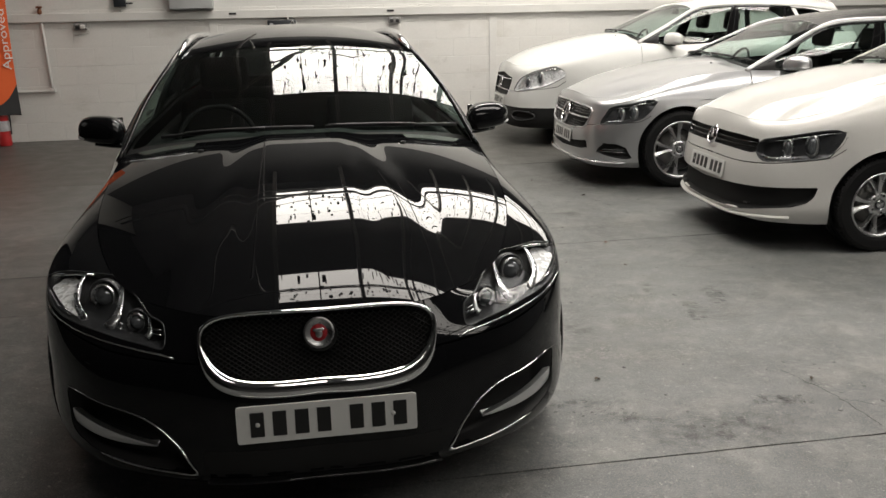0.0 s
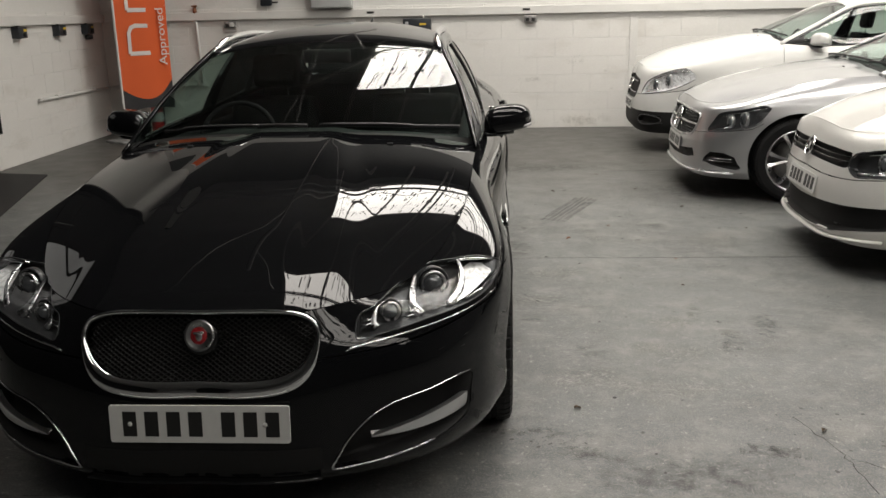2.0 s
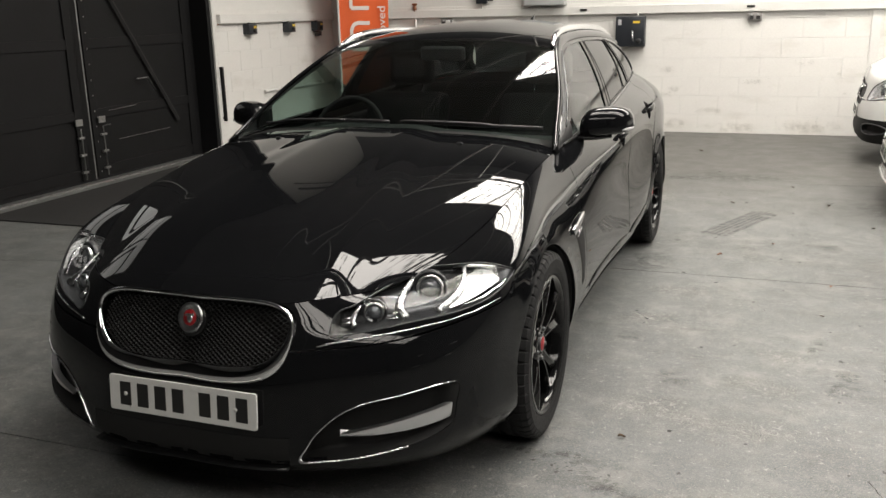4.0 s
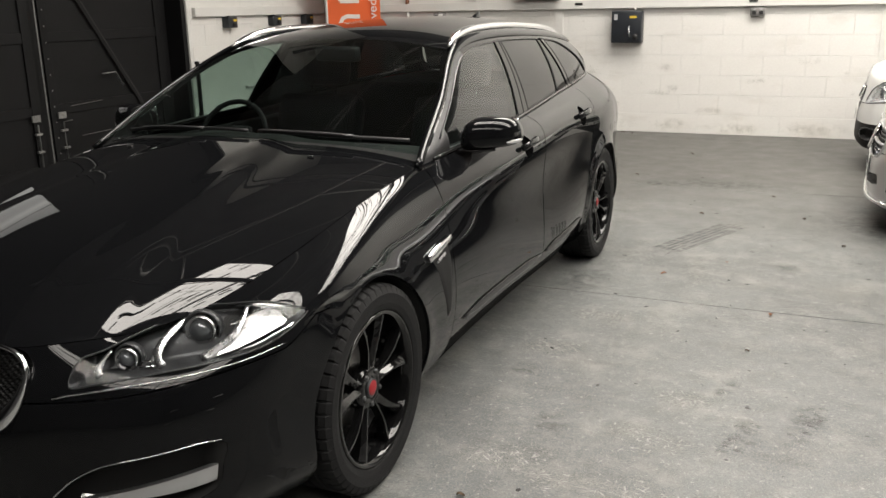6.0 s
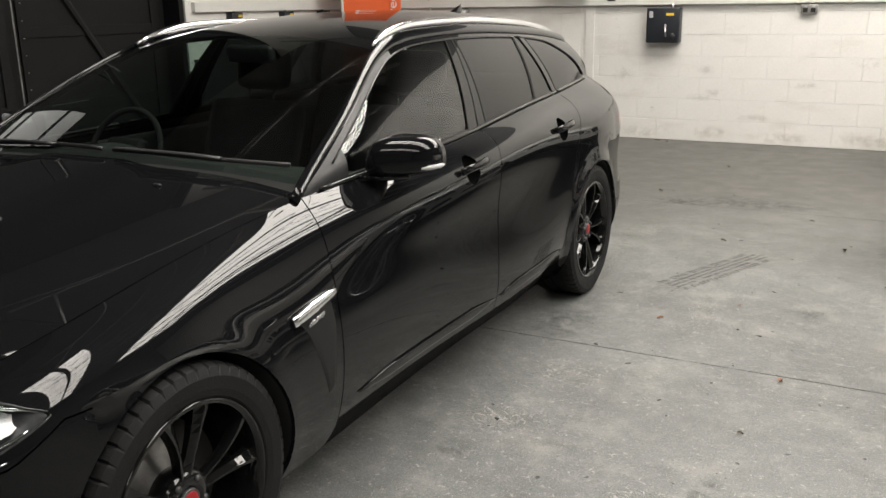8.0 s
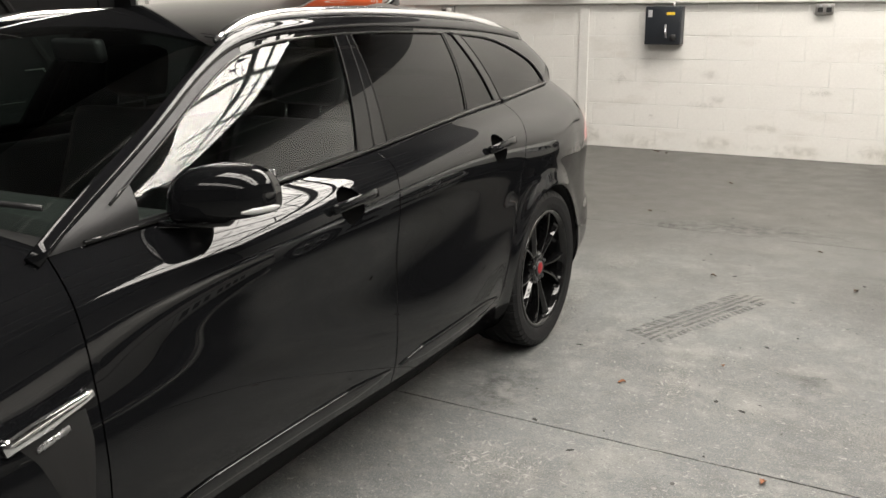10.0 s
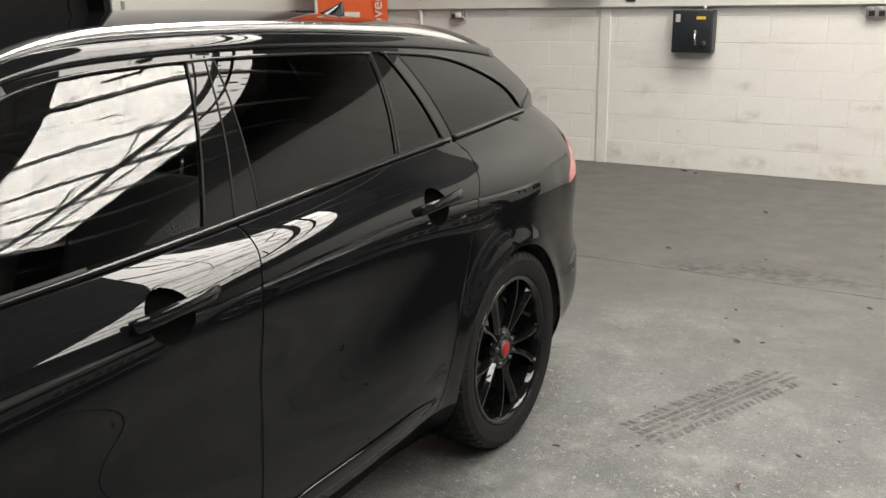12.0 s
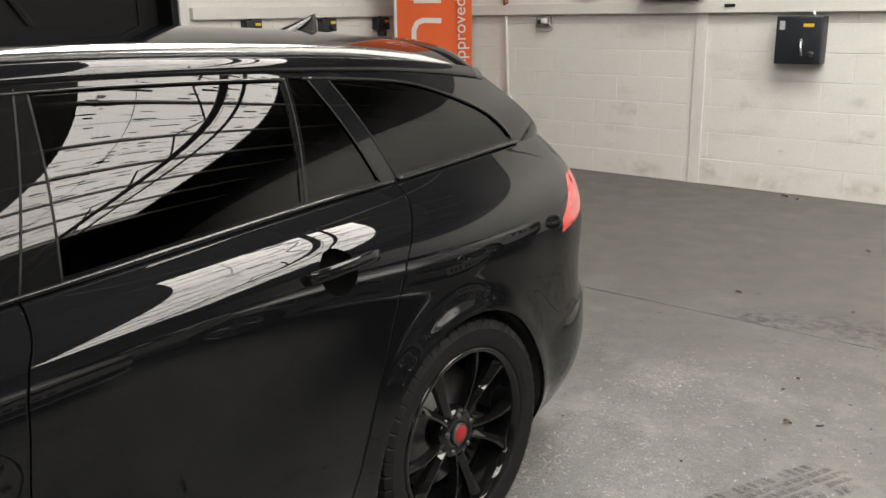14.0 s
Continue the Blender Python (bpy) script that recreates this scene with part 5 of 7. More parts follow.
        for dx, r in ((0.10, 0.042), (-0.16, 0.034)):
            x = float(c[0]) + dx * w
            lo, hi = span(lamp, x)
            p = sh.front(x, (lo + hi) / 2, 0.0)[0] + Vector((-0.35, 0.92, -0.05)) * 0.045
            m = fm @ Matrix.Translation(p) @ Vector((0, 0, 1)).rotation_difference(Vector((0.5, -1, 0.1)).normalized()).to_matrix().to_4x4()
            part("lamp_ring", lathe([(r * 1.15, -0.01), (r * 1.15, 0.02), (r, 0.024), (r * 0.9, 0.01)], 24, m), M_satin, lens)
            part("projector", lathe([(r * 0.9, 0), (r * 0.8, 0.018), (r * 0.4, 0.03), (0.001, 0.033)], 24, m), M_projector, lens)
        for k, (ua, ub) in ((0.86, (0.30, 0.96)), (0.16, (0.08, 0.55))):
            pts = []
            for u in np.linspace(ua, ub, 10):
                x = min(p[0] for p in lamp) + w * u
                lo, hi = span(lamp, x)
                pts.append(fm @ (sh.front(x, lo + (hi - lo) * k, 0.0)[0] + Vector((-0.35, 0.92, -0.05)) * 0.02))
            part("lamp_strip", sweep(pts, 0.010, 0.008, n=6), M_chrome, lens, "bright lamp strip")
    for i in range(len(grilles)):
        if "grille%d" % i in ps:
            both_sides = grilles[i][0][0] < 0.02
            back = sunk(both(ps["grille%d" % i]), 0.03)
            part("grille", back, M_mesh, car, "black front grille")
    for i in range(len(intakes)):
        if "intake%d" % i in ps:
            b = ps["intake%d" % i]
            if intakes[i][0][0] < 0.02:
                part("air_intake", sunk(both(b), 0.04), M_mesh, car, "black lower air intake")
            else:
                part("air_intake", sunk(mirrored(b), 0.04), M_mesh, car, "black corner air intake")
                part("air_intake", sunk(b, 0.04), M_mesh, car, "black corner air intake")
    inner = sh.side.copy()
    inner[:, :, 0] *= 0.955
    inner[:, :, 1] = 1.55 + (inner[:, :, 1] - 1.55) * 0.975
    inner[:, :, 2] -= 0.012
    ib = grid_mesh(inner)
    ip = split(ib, lambda x, y, z: None if arch_at(y, z, 0.02) < 0 or y < -0.45 else "in")["in"]
    ib.free()
    part("inner_shell", both(ip), M_dark, car)
    hood_panel(sh, car, paint)
    greenhouse(sh, car, paint, rails=False, roof_mat=roof_mat)
    cabin(car)

    for ob in car.children_recursive:
        for v in ob.data.vertices:
            v.co = warp(v.co)
    arches(car, lambda y, z: half - 0.035, (0, wb), wheel_r, wheel_r + 0.044)
    for y in (0, wb):
        for side in (1, -1):
            m = pose(side * (half - 0.135), y, wheel_r, 0, 0, 0 if side > 0 else 180) @ pose(0, 0, 0, 33, 0, 0)
            wheel(car, m, wheel_r, 0.215, rim or M_silver_rim, spokes, twin, rim_r, M_satin)
    return car, sh, warp


def nose_badge(car, sh, warp, x, z, r, mat, label, out=0.01):
    p, n = sh.front(x, z, out)
    p = Vector(warp(p))
    m = Matrix.Translation(p) @ Vector((0, 0, 1)).rotation_difference(n).to_matrix().to_4x4()
    ring = [m @ Vector((r * math.cos(a), r * math.sin(a), 0)) for a in np.linspace(0, 2 * math.pi, 28, endpoint=False)]
    b = part("badge", sweep(ring, r * 0.22, r * 0.3, n=8, closed=True, up=tuple(n)), mat, car, label)
    return b, m


def bar_across(car, sh, warp, name, pts, w, h, mat, out=0.004, label=""):
    return part(name, sweep([Vector(warp(sh.front(x, z, out)[0])) for x, z in pts], w, h, n=8, power=2.5), mat, car, label)


M_white = material("white_car_paint", (0.62, 0.61, 0.585), 0.3, 0.0, 1.0, 0.03, vary=0.03, scale=1.5, spec=0.0)
M_white2 = material("pearl_white_car_paint", (0.62, 0.62, 0.60), 0.3, 0.0, 1.0, 0.03, vary=0.03, scale=1.5, spec=0.0)
for m in (M_white, M_white2):
    m.node_tree.nodes["Principled BSDF"].inputs["Coat IOR"].default_value = 1.30
M_silver = speck_paint("silver_car_paint", (0.52, 0.525, 0.535), 0.33, 0.06, 0.85)

BLUNT_PLAN = [(0, -0.935), (0.25, -0.931), (0.47, -0.902), (0.67, -0.815), (0.80, -0.64), (0.88, -0.375)]
BLUNT_EDGE = [(0, 0, -0.828), (1, 0.235, -0.824), (2, 0.41, -0.795), (3, 0.555, -0.705), (4, 0.66, -0.545), (5, 0.725, -0.325)]
UPRIGHT = {0: ((.05, .18), (.012, .215), (.0, .33), (.012, .46), (.050, .59), (.082, .675)),
           2: ((.05, .18), (.008, .225), (.0, .35), (.008, .48), (.042, .59), (.074, .67)),
           4: ((.05, .18), (.008, .235), (.0, .36), (.004, .48), (.028, .60), (.060, .68)),
           5: ((.05, .18), (.01, .24), (.0, .38), (.0, .52), (.004, .63), (.03, .73))}
HIGH_MID = Curve1([(-.9, .69), (-.82, .742), (-.7, .795), (-.5, .850), (-.2, .908), (.1, .958), (.4, 1.0), (.75, 1.04)])
HIGH_Z = Curve1([(-.9, .64), (-.75, .69), (-.5, .765), (-.25, .825), (0, .873), (.3, .918), (.65, .955)])
FORM_HATCH = Form(BLUNT_PLAN, BLUNT_EDGE, UPRIGHT, HIGH_MID, None, HIGH_Z, ((0.55, -0.10, 0.10, 0.012),))
FORM_SALOON = Form(BLUNT_PLAN, BLUNT_EDGE, UPRIGHT, HIGH_MID, None, HIGH_Z, ((0.30, 0.10, 0.12, 0.012),))
FORM_CROSS = Form(BLUNT_PLAN, BLUNT_EDGE, UPRIGHT, HIGH_MID, None, HIGH_Z, ((0.50, -0.05, 0.16, 0.018),))

# white hatchback
lamp = rounded_outline([(0.575, 0.571), (0.602, 0.62), (0.735, 0.646), (0.807, 0.666), (0.860, 0.680), (0.878, 0.673), (0.882, 0.655), (0.880, 0.616), (0.866, 0.568), (0.848, 0.557), (0.804, 0.548), (0.725, 0.543), (0.639, 0.539)], 3)
hatch, hs, hw = parked_car("hatchback_car", "white hatchback car with a black lower grille", pose(3.56, 2.33, 0, 0, 0, -92), M_white, (0.80, 2.47, 0.72, 0.841, 0.985, 1.465), FORM_HATCH, lamp,
                           [[(-0.02, 0.627), (0.20, 0.628), (0.379, 0.629), (0.585, 0.622), (0.575, 0.569), (0.551, 0.562), (0.353, 0.566), (-0.02, 0.566)]],
                           [[(-0.02, 0.372), (0.326, 0.387), (0.637, 0.401), (0.789, 0.41), (0.853, 0.415), (0.848, 0.349), (0.834, 0.314), (0.798, 0.289), (0.651, 0.262), (0.509, 0.238), (0.092, 0.222), (-0.02, 0.222)]],
                           wheel_r=0.302, rim_r=0.198, lift=0.085)
b, m = nose_badge(hatch, hs, hw, 0, 0.595, 0.060, M_chrome, "round chrome badge")
for a in (25, -25, 155, -155):
    part("badge_stroke", box((-0.005, 0, -0.004), (0.005, 0.045, 0.006), 0.001, m @ pose(0, -0.005 if abs(a) < 90 else 0.02, 0, 0, 0, a)), M_chrome, b)
for z in (0.587, 0.606):
    bar_across(hatch, hs, hw, "grille_slat", [(x, z) for x in np.linspace(-0.56, 0.56, 37)], 0.012, 0.006, M_trim, -0.004)
bar_across(hatch, hs, hw, "front_lip", [(x, 0.203 + 0.07 * max(0, abs(x) - 0.40)) for x in np.linspace(-0.78, 0.78, 47)], 0.05, 0.020, M_white, 0.012)
pl, n = hs.front(0, 0.455, 0.006)
plate_bars(hatch, Matrix.Translation(hw(pl)) @ pose(0, 0, 0, 80, 0, 0))
for s in (1, -1):
    bar_across(hatch, hs, hw, "lamp_shelf", [(s * x, z) for x, z in ((0.64, 0.556), (0.68, 0.553), (0.74, 0.556), (0.79, 0.562))], 0.02, 0.02, M_satin, -0.02)

# silver saloon
lamp = rounded_outline([(0.685, 0.539), (0.705, 0.60), (0.727, 0.65), (0.824, 0.680), (0.866, 0.709), (0.882, 0.704), (0.887, 0.678), (0.886, 0.629), (0.873, 0.583), (0.828, 0.551), (0.754, 0.536)], 3)
saloon, ss, sw_ = parked_car("saloon_car", "silver metallic saloon car with a studded grille", pose(3.22, 4.58, 0, 0, 0, -92), M_silver, (0.79, 2.84, 1.06, 0.905, 0.955, 1.44), FORM_SALOON, lamp,
                             [[(-0.02, 0.648), (0.30, 0.645), (0.545, 0.632), (0.568, 0.585), (0.53, 0.517), (0.45, 0.492), (0.118, 0.471), (-0.02, 0.469)]],
                             [[(0.686, 0.314), (0.696, 0.345), (0.733, 0.388), (0.797, 0.389), (0.836, 0.358), (0.856, 0.271), (0.838, 0.255), (0.747, 0.287)], [(-0.02, 0.354), (0.30, 0.368), (0.56, 0.396), (0.585, 0.338), (0.50, 0.318), (-0.02, 0.292)]],
                             roof_mat=M_trim, wheel_r=0.328, rim_r=0.235, lift=0.05)
b, m = nose_badge(saloon, ss, sw_, 0, 0.560, 0.092, M_chrome, "round chrome star-shaped badge", 0.012)
for a in (0, 120, 240):
    part("badge_stroke", box((-0.006, 0, -0.003), (0.006, 0.088, 0.006), 0.001, m @ pose(0, 0, 0, 0, 0, a)), M_chrome, b)
for s in (1, -1):
    bar_across(saloon, ss, sw_, "grille_bar", [(s * x, 0.565) for x in np.linspace(0.09, 0.55, 16)], 0.024, 0.012, M_satin, 0.004, "silver grille bar")
    for k in (0.338, 0.318):
        bar_across(saloon, ss, sw_, "intake_slat", [(s * x, k) for x in np.linspace(0.72, 0.83, 10)], 0.010, 0.006, M_chrome, -0.012)
studs = bmesh.new()
STAR_FRAME = [(0.0, 0.648), (0.30, 0.645), (0.545, 0.632), (0.568, 0.585), (0.53, 0.517), (0.45, 0.492), (0.118, 0.471), (0.0, 0.469)]
STAR_FRAME = rounded_outline(STAR_FRAME + [(-x, z) for x, z in STAR_FRAME[-2:0:-1]], 4)
part("grille_surround", sweep([Vector(sw_(ss.front(x, z, 0.003)[0])) for x, z in STAR_FRAME], 0.016, 0.016, n=8, closed=True), M_satin, saloon, "satin silver grille surround")
gf = poly_inside(STAR_FRAME)
for i in range(-27, 28):
    for j in range(9):
        x, z = (i + 0.5 * (j % 2)) * 0.021, 0.482 + j * 0.0185
        if gf(x, z) > 0.008 and math.hypot(x, z - 0.56) > 0.10 and abs(z - 0.565) > 0.016:
            p = Vector(sw_(ss.front(x, z, -0.010)[0]))
            add_box(studs, tuple(p - Vector((0.004, 0.004, 0.004))), tuple(p + Vector((0.004, 0.004, 0.004))))
tagged(part("grille_studs", studs, M_chrome, saloon, "chrome grille studs", smooth=False), kind="stuff")
bar_across(saloon, ss, sw_, "front_lip", [(x, 0.222 + 0.01 * max(0, abs(x) - 0.4)) for x in np.linspace(-0.82, 0.82, 51)], 0.045, 0.02, M_silver, 0.010)
bar_across(saloon, ss, sw_, "chrome_lip", [(x, 0.232) for x in np.linspace(-0.68, 0.68, 35)], 0.02, 0.012, M_chrome, 0.014)
pl, n = ss.front(0, 0.40, 0.008)
plate_bars(saloon, Matrix.Translation(sw_(pl)) @ pose(0, 0, 0, 84, 0, 0))

# white crossover
lamp = rounded_outline([(0.545, 0.526), (0.585, 0.589), (0.638, 0.621), (0.755, 0.679), (0.841, 0.709), (0.883, 0.657), (0.872, 0.606), (0.811, 0.558), (0.701, 0.536)], 3)
cross, cs, cw = parked_car("crossover_car", "white crossover car with black lower cladding by the wall", pose(3.26, 6.98, 0, 0, 0, -92), M_white2, (0.88, 2.60, 0.81, 0.885, 1.07, 1.59), FORM_CROSS, lamp,
                           [[(-0.02, 0.640), (0.20, 0.628), (0.43, 0.612), (0.44, 0.572), (0.363, 0.486), (-0.02, 0.476)]], [[(0.53, 0.282), (0.56, 0.33), (0.628, 0.352), (0.79, 0.35), (0.80, 0.28), (0.725, 0.262)]], lower=0.385, bowl=M_reflector, wheel_r=0.335, rim_r=0.215, lift=0.09)
b, m = nose_badge(cross, cs, cw, 0, 0.565, 0.062, M_chrome, "chrome badge")
for z in (0.525, 0.60):
    bar_across(cross, cs, cw, "grille_bar", [(x, z) for x in np.linspace(-0.38, 0.38, 24)], 0.016, 0.01, M_chrome, 0.0, "chrome grille bar")
pl, n = cs.front(0, 0.42, 0.008)
plate_bars(cross, Matrix.Translation(cw(pl)) @ pose(0, 0, 0, 84, 0, 0))
for s in (1, -1):
    ring = [Vector(cw(cs.front(s * (0.665 + 0.125 * math.cos(a)), 0.306 + 0.046 * math.sin(a), 0.004)[0])) for a in np.linspace(0, 2 * math.pi, 24, endpoint=False)]
    part("fog_trim", sweep(ring, 0.012, 0.012, n=6, closed=True), M_bowl_dark, cross, "dark fog lamp trim")

# ---- the hall ----
WALL_Y, LEFT_X, RIGHT_X, BACK_Y = 8.39, -4.22, 10.5, -13.0
M_wall = material("white_painted_block", (0.66, 0.648, 0.62), 0.5, vary=0.10, scale=1.6, bump=0.4, bump_scale=70.0)


def stained(m, colour, amount, stretch, lo, hi):
    """Lays broad smudges over a material, by the place in the hall."""
    n, l = m.node_tree.nodes, m.node_tree.links
    b = n["Principled BSDF"]
    was = b.inputs["Base Color"].links[0].from_socket
    geo, size, t, r, mx = n.new("ShaderNodeNewGeometry"), n.new("ShaderNodeVectorMath"), n.new("ShaderNodeTexNoise"), n.new("ShaderNodeMapRange"), n.new("ShaderNodeMix")
    size.operation = "MULTIPLY"
    size.inputs[1].default_value = stretch
    t.inputs["Scale"].default_value, t.inputs["Detail"].default_value, t.inputs["Roughness"].default_value = 1.0, 7, 0.62
    r.inputs["From Min"].default_value, r.inputs["From Max"].default_value, r.inputs["To Max"].default_value = lo, hi, amount
    mx.data_type = "RGBA"
    mx.inputs["B"].default_value = (*colour, 1)
    l.new(geo.outputs["Position"], size.inputs[0])
    l.new(size.outputs[0], t.inputs["Vector"])
    l.new(t.outputs["Fac"], r.inputs["Value"])
    l.new(r.outputs["Result"], mx.inputs["Factor"])
    l.new(was, mx.inputs["A"])
    l.new(mx.outputs["Result"], b.inputs["Base Color"])


stained(M_wall, (0.36, 0.33, 0.28), 0.45, (1.3, 1.3, 3.6), 0.56, 0.78)
stained(M_wall, (0.30, 0.29, 0.27), 0.5, (7.0, 7.0, 12.0), 0.66, 0.80)
M_wall_top = material("white_painted_board", (0.64, 0.632, 0.607), 0.5, vary=0.08, scale=0.9, bump=0.1, bump_scale=40.0)
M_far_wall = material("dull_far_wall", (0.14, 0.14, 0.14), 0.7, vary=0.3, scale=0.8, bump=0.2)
M_black_door = material("black_steel_door", (0.0060, 0.0060, 0.0065), 0.6, vary=0.4, scale=3.0, bump=0.1, spec=0.2)
M_roof = material("dull_roof_sheet", (0.25, 0.25, 0.255), 0.7, vary=0.3, scale=1.0)
M_steel = material("grey_painted_steel", (0.22, 0.22, 0.22), 0.5, vary=0.3)
M_purlin = material("pale_painted_purlin", (0.45, 0.44, 0.42), 0.6, vary=0.2)
M_pale_steel = material("pale_painted_steel", (0.34, 0.335, 0.32), 0.5, vary=0.15)
M_white_metal = material("white_painted_metal", (0.62, 0.612, 0.587), 0.4, vary=0.08, scale=3.0)
M_joint = material("floor_joint_dirt", (0.03, 0.029, 0.027), 0.9, vary=0.4, scale=20.0)


def mark_material(name, colour, cover, lo, hi, scale, edge):
    """A thin film of dirt, broken up by noise and fading to the rim of its sheet."""
    m = bpy.data.materials.new(name)
    m.use_nodes = True
    n, l = m.node_tree.nodes, m.node_tree.links
    b = n["Principled BSDF"]
    b.inputs["Base Color"].default_value, b.inputs["Roughness"].default_value = (*colour, 1), 0.75
    geo, t, r, clear, mx = n.new("ShaderNodeNewGeometry"), n.new("ShaderNodeTexNoise"), n.new("ShaderNodeMapRange"), n.new("ShaderNodeBsdfTransparent"), n.new("ShaderNodeMixShader")
    t.inputs["Scale"].default_value, t.inputs["Detail"].default_value, t.inputs["Roughness"].default_value = scale, 6, 0.65
    r.inputs["From Min"].default_value, r.inputs["From Max"].default_value, r.inputs["To Max"].default_value = lo, hi, cover
    l.new(geo.outputs["Position"], t.inputs["Vector"])
    l.new(t.outputs["Fac"], r.inputs["Value"])
    fac = r.outputs["Result"]
    if edge:
        tc, sub, ln, fade, mul = n.new("ShaderNodeTexCoord"), n.new("ShaderNodeVectorMath"), n.new("ShaderNodeVectorMath"), n.new("ShaderNodeMapRange"), n.new("ShaderNodeMath")
        sub.operation, ln.operation, mul.operation = "SUBTRACT", "LENGTH", "MULTIPLY"
        sub.inputs[1].default_value = (0.5, 0.5, 0.5)
        fade.interpolation_type = "SMOOTHSTEP"
        fade.inputs["From Min"].default_value, fade.inputs["From Max"].default_value = 0.5, edge
        l.new(tc.outputs["Generated"], sub.inputs[0])
        l.new(sub.outputs[0], ln.inputs[0])
        l.new(ln.outputs["Value"], fade.inputs["Value"])
        l.new(fade.outputs["Result"], mul.inputs[0])
        l.new(fac, mul.inputs[1])
        fac = mul.outputs[0]
    l.new(fac, mx.inputs[0])
    l.new(clear.outputs[0], mx.inputs[1])
    l.new(b.outputs[0], mx.inputs[2])
    l.new(mx.outputs[0], n["Material Output"].inputs["Surface"])
    return m


def solid(name, lo, hi, mat, label, cat, bevel=0.0):
    return tagged(part(name, box(lo, hi, bevel), mat, smooth=False), label, cat, kind="structure")


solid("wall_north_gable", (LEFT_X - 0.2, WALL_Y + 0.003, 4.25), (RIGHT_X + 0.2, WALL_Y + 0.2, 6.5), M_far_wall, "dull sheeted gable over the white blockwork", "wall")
wall_n = solid("wall_north", (LEFT_X - 0.2, WALL_Y, 0), (RIGHT_X + 0.2, WALL_Y + 0.2, 4.25), M_wall_top, "white painted blockwork wall with a service rail", "wall")
wall_w = solid("wall_west", (LEFT_X - 0.2, 5.55, 0), (LEFT_X, WALL_Y, 6.5), M_wall_top, "white painted blockwork side wall", "wall")
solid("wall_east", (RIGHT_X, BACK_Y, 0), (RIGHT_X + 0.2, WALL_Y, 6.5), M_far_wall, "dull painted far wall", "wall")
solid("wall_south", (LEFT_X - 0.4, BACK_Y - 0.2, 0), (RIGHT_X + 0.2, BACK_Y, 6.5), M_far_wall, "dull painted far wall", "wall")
solid("ceiling", (LEFT_X - 0.4, BACK_Y, 6.0), (RIGHT_X + 0.2, WALL_Y + 0.2, 6.1), M_roof, "dark sheeted roof with rooflights", "ceiling")

# roof steel under the rooflights: purlins along the hall, rafters and ties across
bm = bmesh.new()
for k in range(9):
    x = SKY_X0 + 0.02 + k * (SKY_X1 - SKY_X0 - 0.04) / 8
    z = roof_z(x) - 0.10
    add_box(bm, (x - 0.03, BACK_Y, z - 0.04), (x + 0.03, WALL_Y, z + 0.04))
tagged(part("roof_purlins", bm, M_purlin, smooth=False), "pale steel roof purlins", "beam", kind="structure")
bm = bmesh.new()
for y in RAFTERS:
    a, b = Vector((SKY_X0 - 3.5, y, roof_z(SKY_X0 - 3.5) - 0.24)), Vector((SKY_X1 + 3.5, y, roof_z(SKY_X1 + 3.5) - 0.24))
    add_sweep(bm, [a, b], 0.09, 0.12, n=4)
    add_sweep(bm, [Vector((SKY_X0 - 3.5, y, roof_z(SKY_X0 - 3.5) - 0.5)), Vector((SKY_X1 + 3.5, y, roof_z(SKY_X1 + 3.5) - 0.5))], 0.05, 0.05, n=4)
    for k in range(6):
        x = SKY_X0 + k * 1.3
        add_sweep(bm, [Vector((x, y, roof_z(x) - 0.24)), Vector((x + 0.65, y, roof_z(x + 0.65) - 0.55)), Vector((x + 1.3, y, roof_z(x + 1.3) - 0.24))], 0.03, 0.03, n=4)
for x in (1.7, 4.3):
    add_sweep(bm, [Vector((x, BACK_Y, roof_z(x) - 0.45)), Vector((x, WALL_Y, roof_z(x) - 0.45))], 0.06, 0.06, n=6)
tagged(part("roof_trusses", bm, M_steel, smooth=False), "dark steel roof trusses", "beam", kind="structure")
# pale tie bar hung low along the aisle, with its hangers and brace
tie = thing("tie_bar", "pale painted steel tie bar hung below the roof", "beam", kind="structure")
part("bar", sweep([(-0.55, 0.3, 3.05), (-0.55, WALL_Y, 3.05)], 0.05, 0.05, n=8), M_pale_steel, tie)
part("brace", sweep([(-0.55, 2.5, 3.05), (0.10, 4.3, 3.9), (0.30, 5.95, 4.9)], 0.06, 0.05, n=8), M_pale_steel, tie)
part("brace", sweep([(-0.55, 2.5, 3.05), (-1.5, 1.2, 4.6), (-2.0, 0.65, 5.1)], 0.04, 0.04, n=8), M_pale_steel, tie)
for y in (0.65, 5.95):
    part("hanger", sweep([(-0.55, y, 3.05), (-0.55, y, 5.35)], 0.03, 0.03, n=6), M_pale_steel, tie)
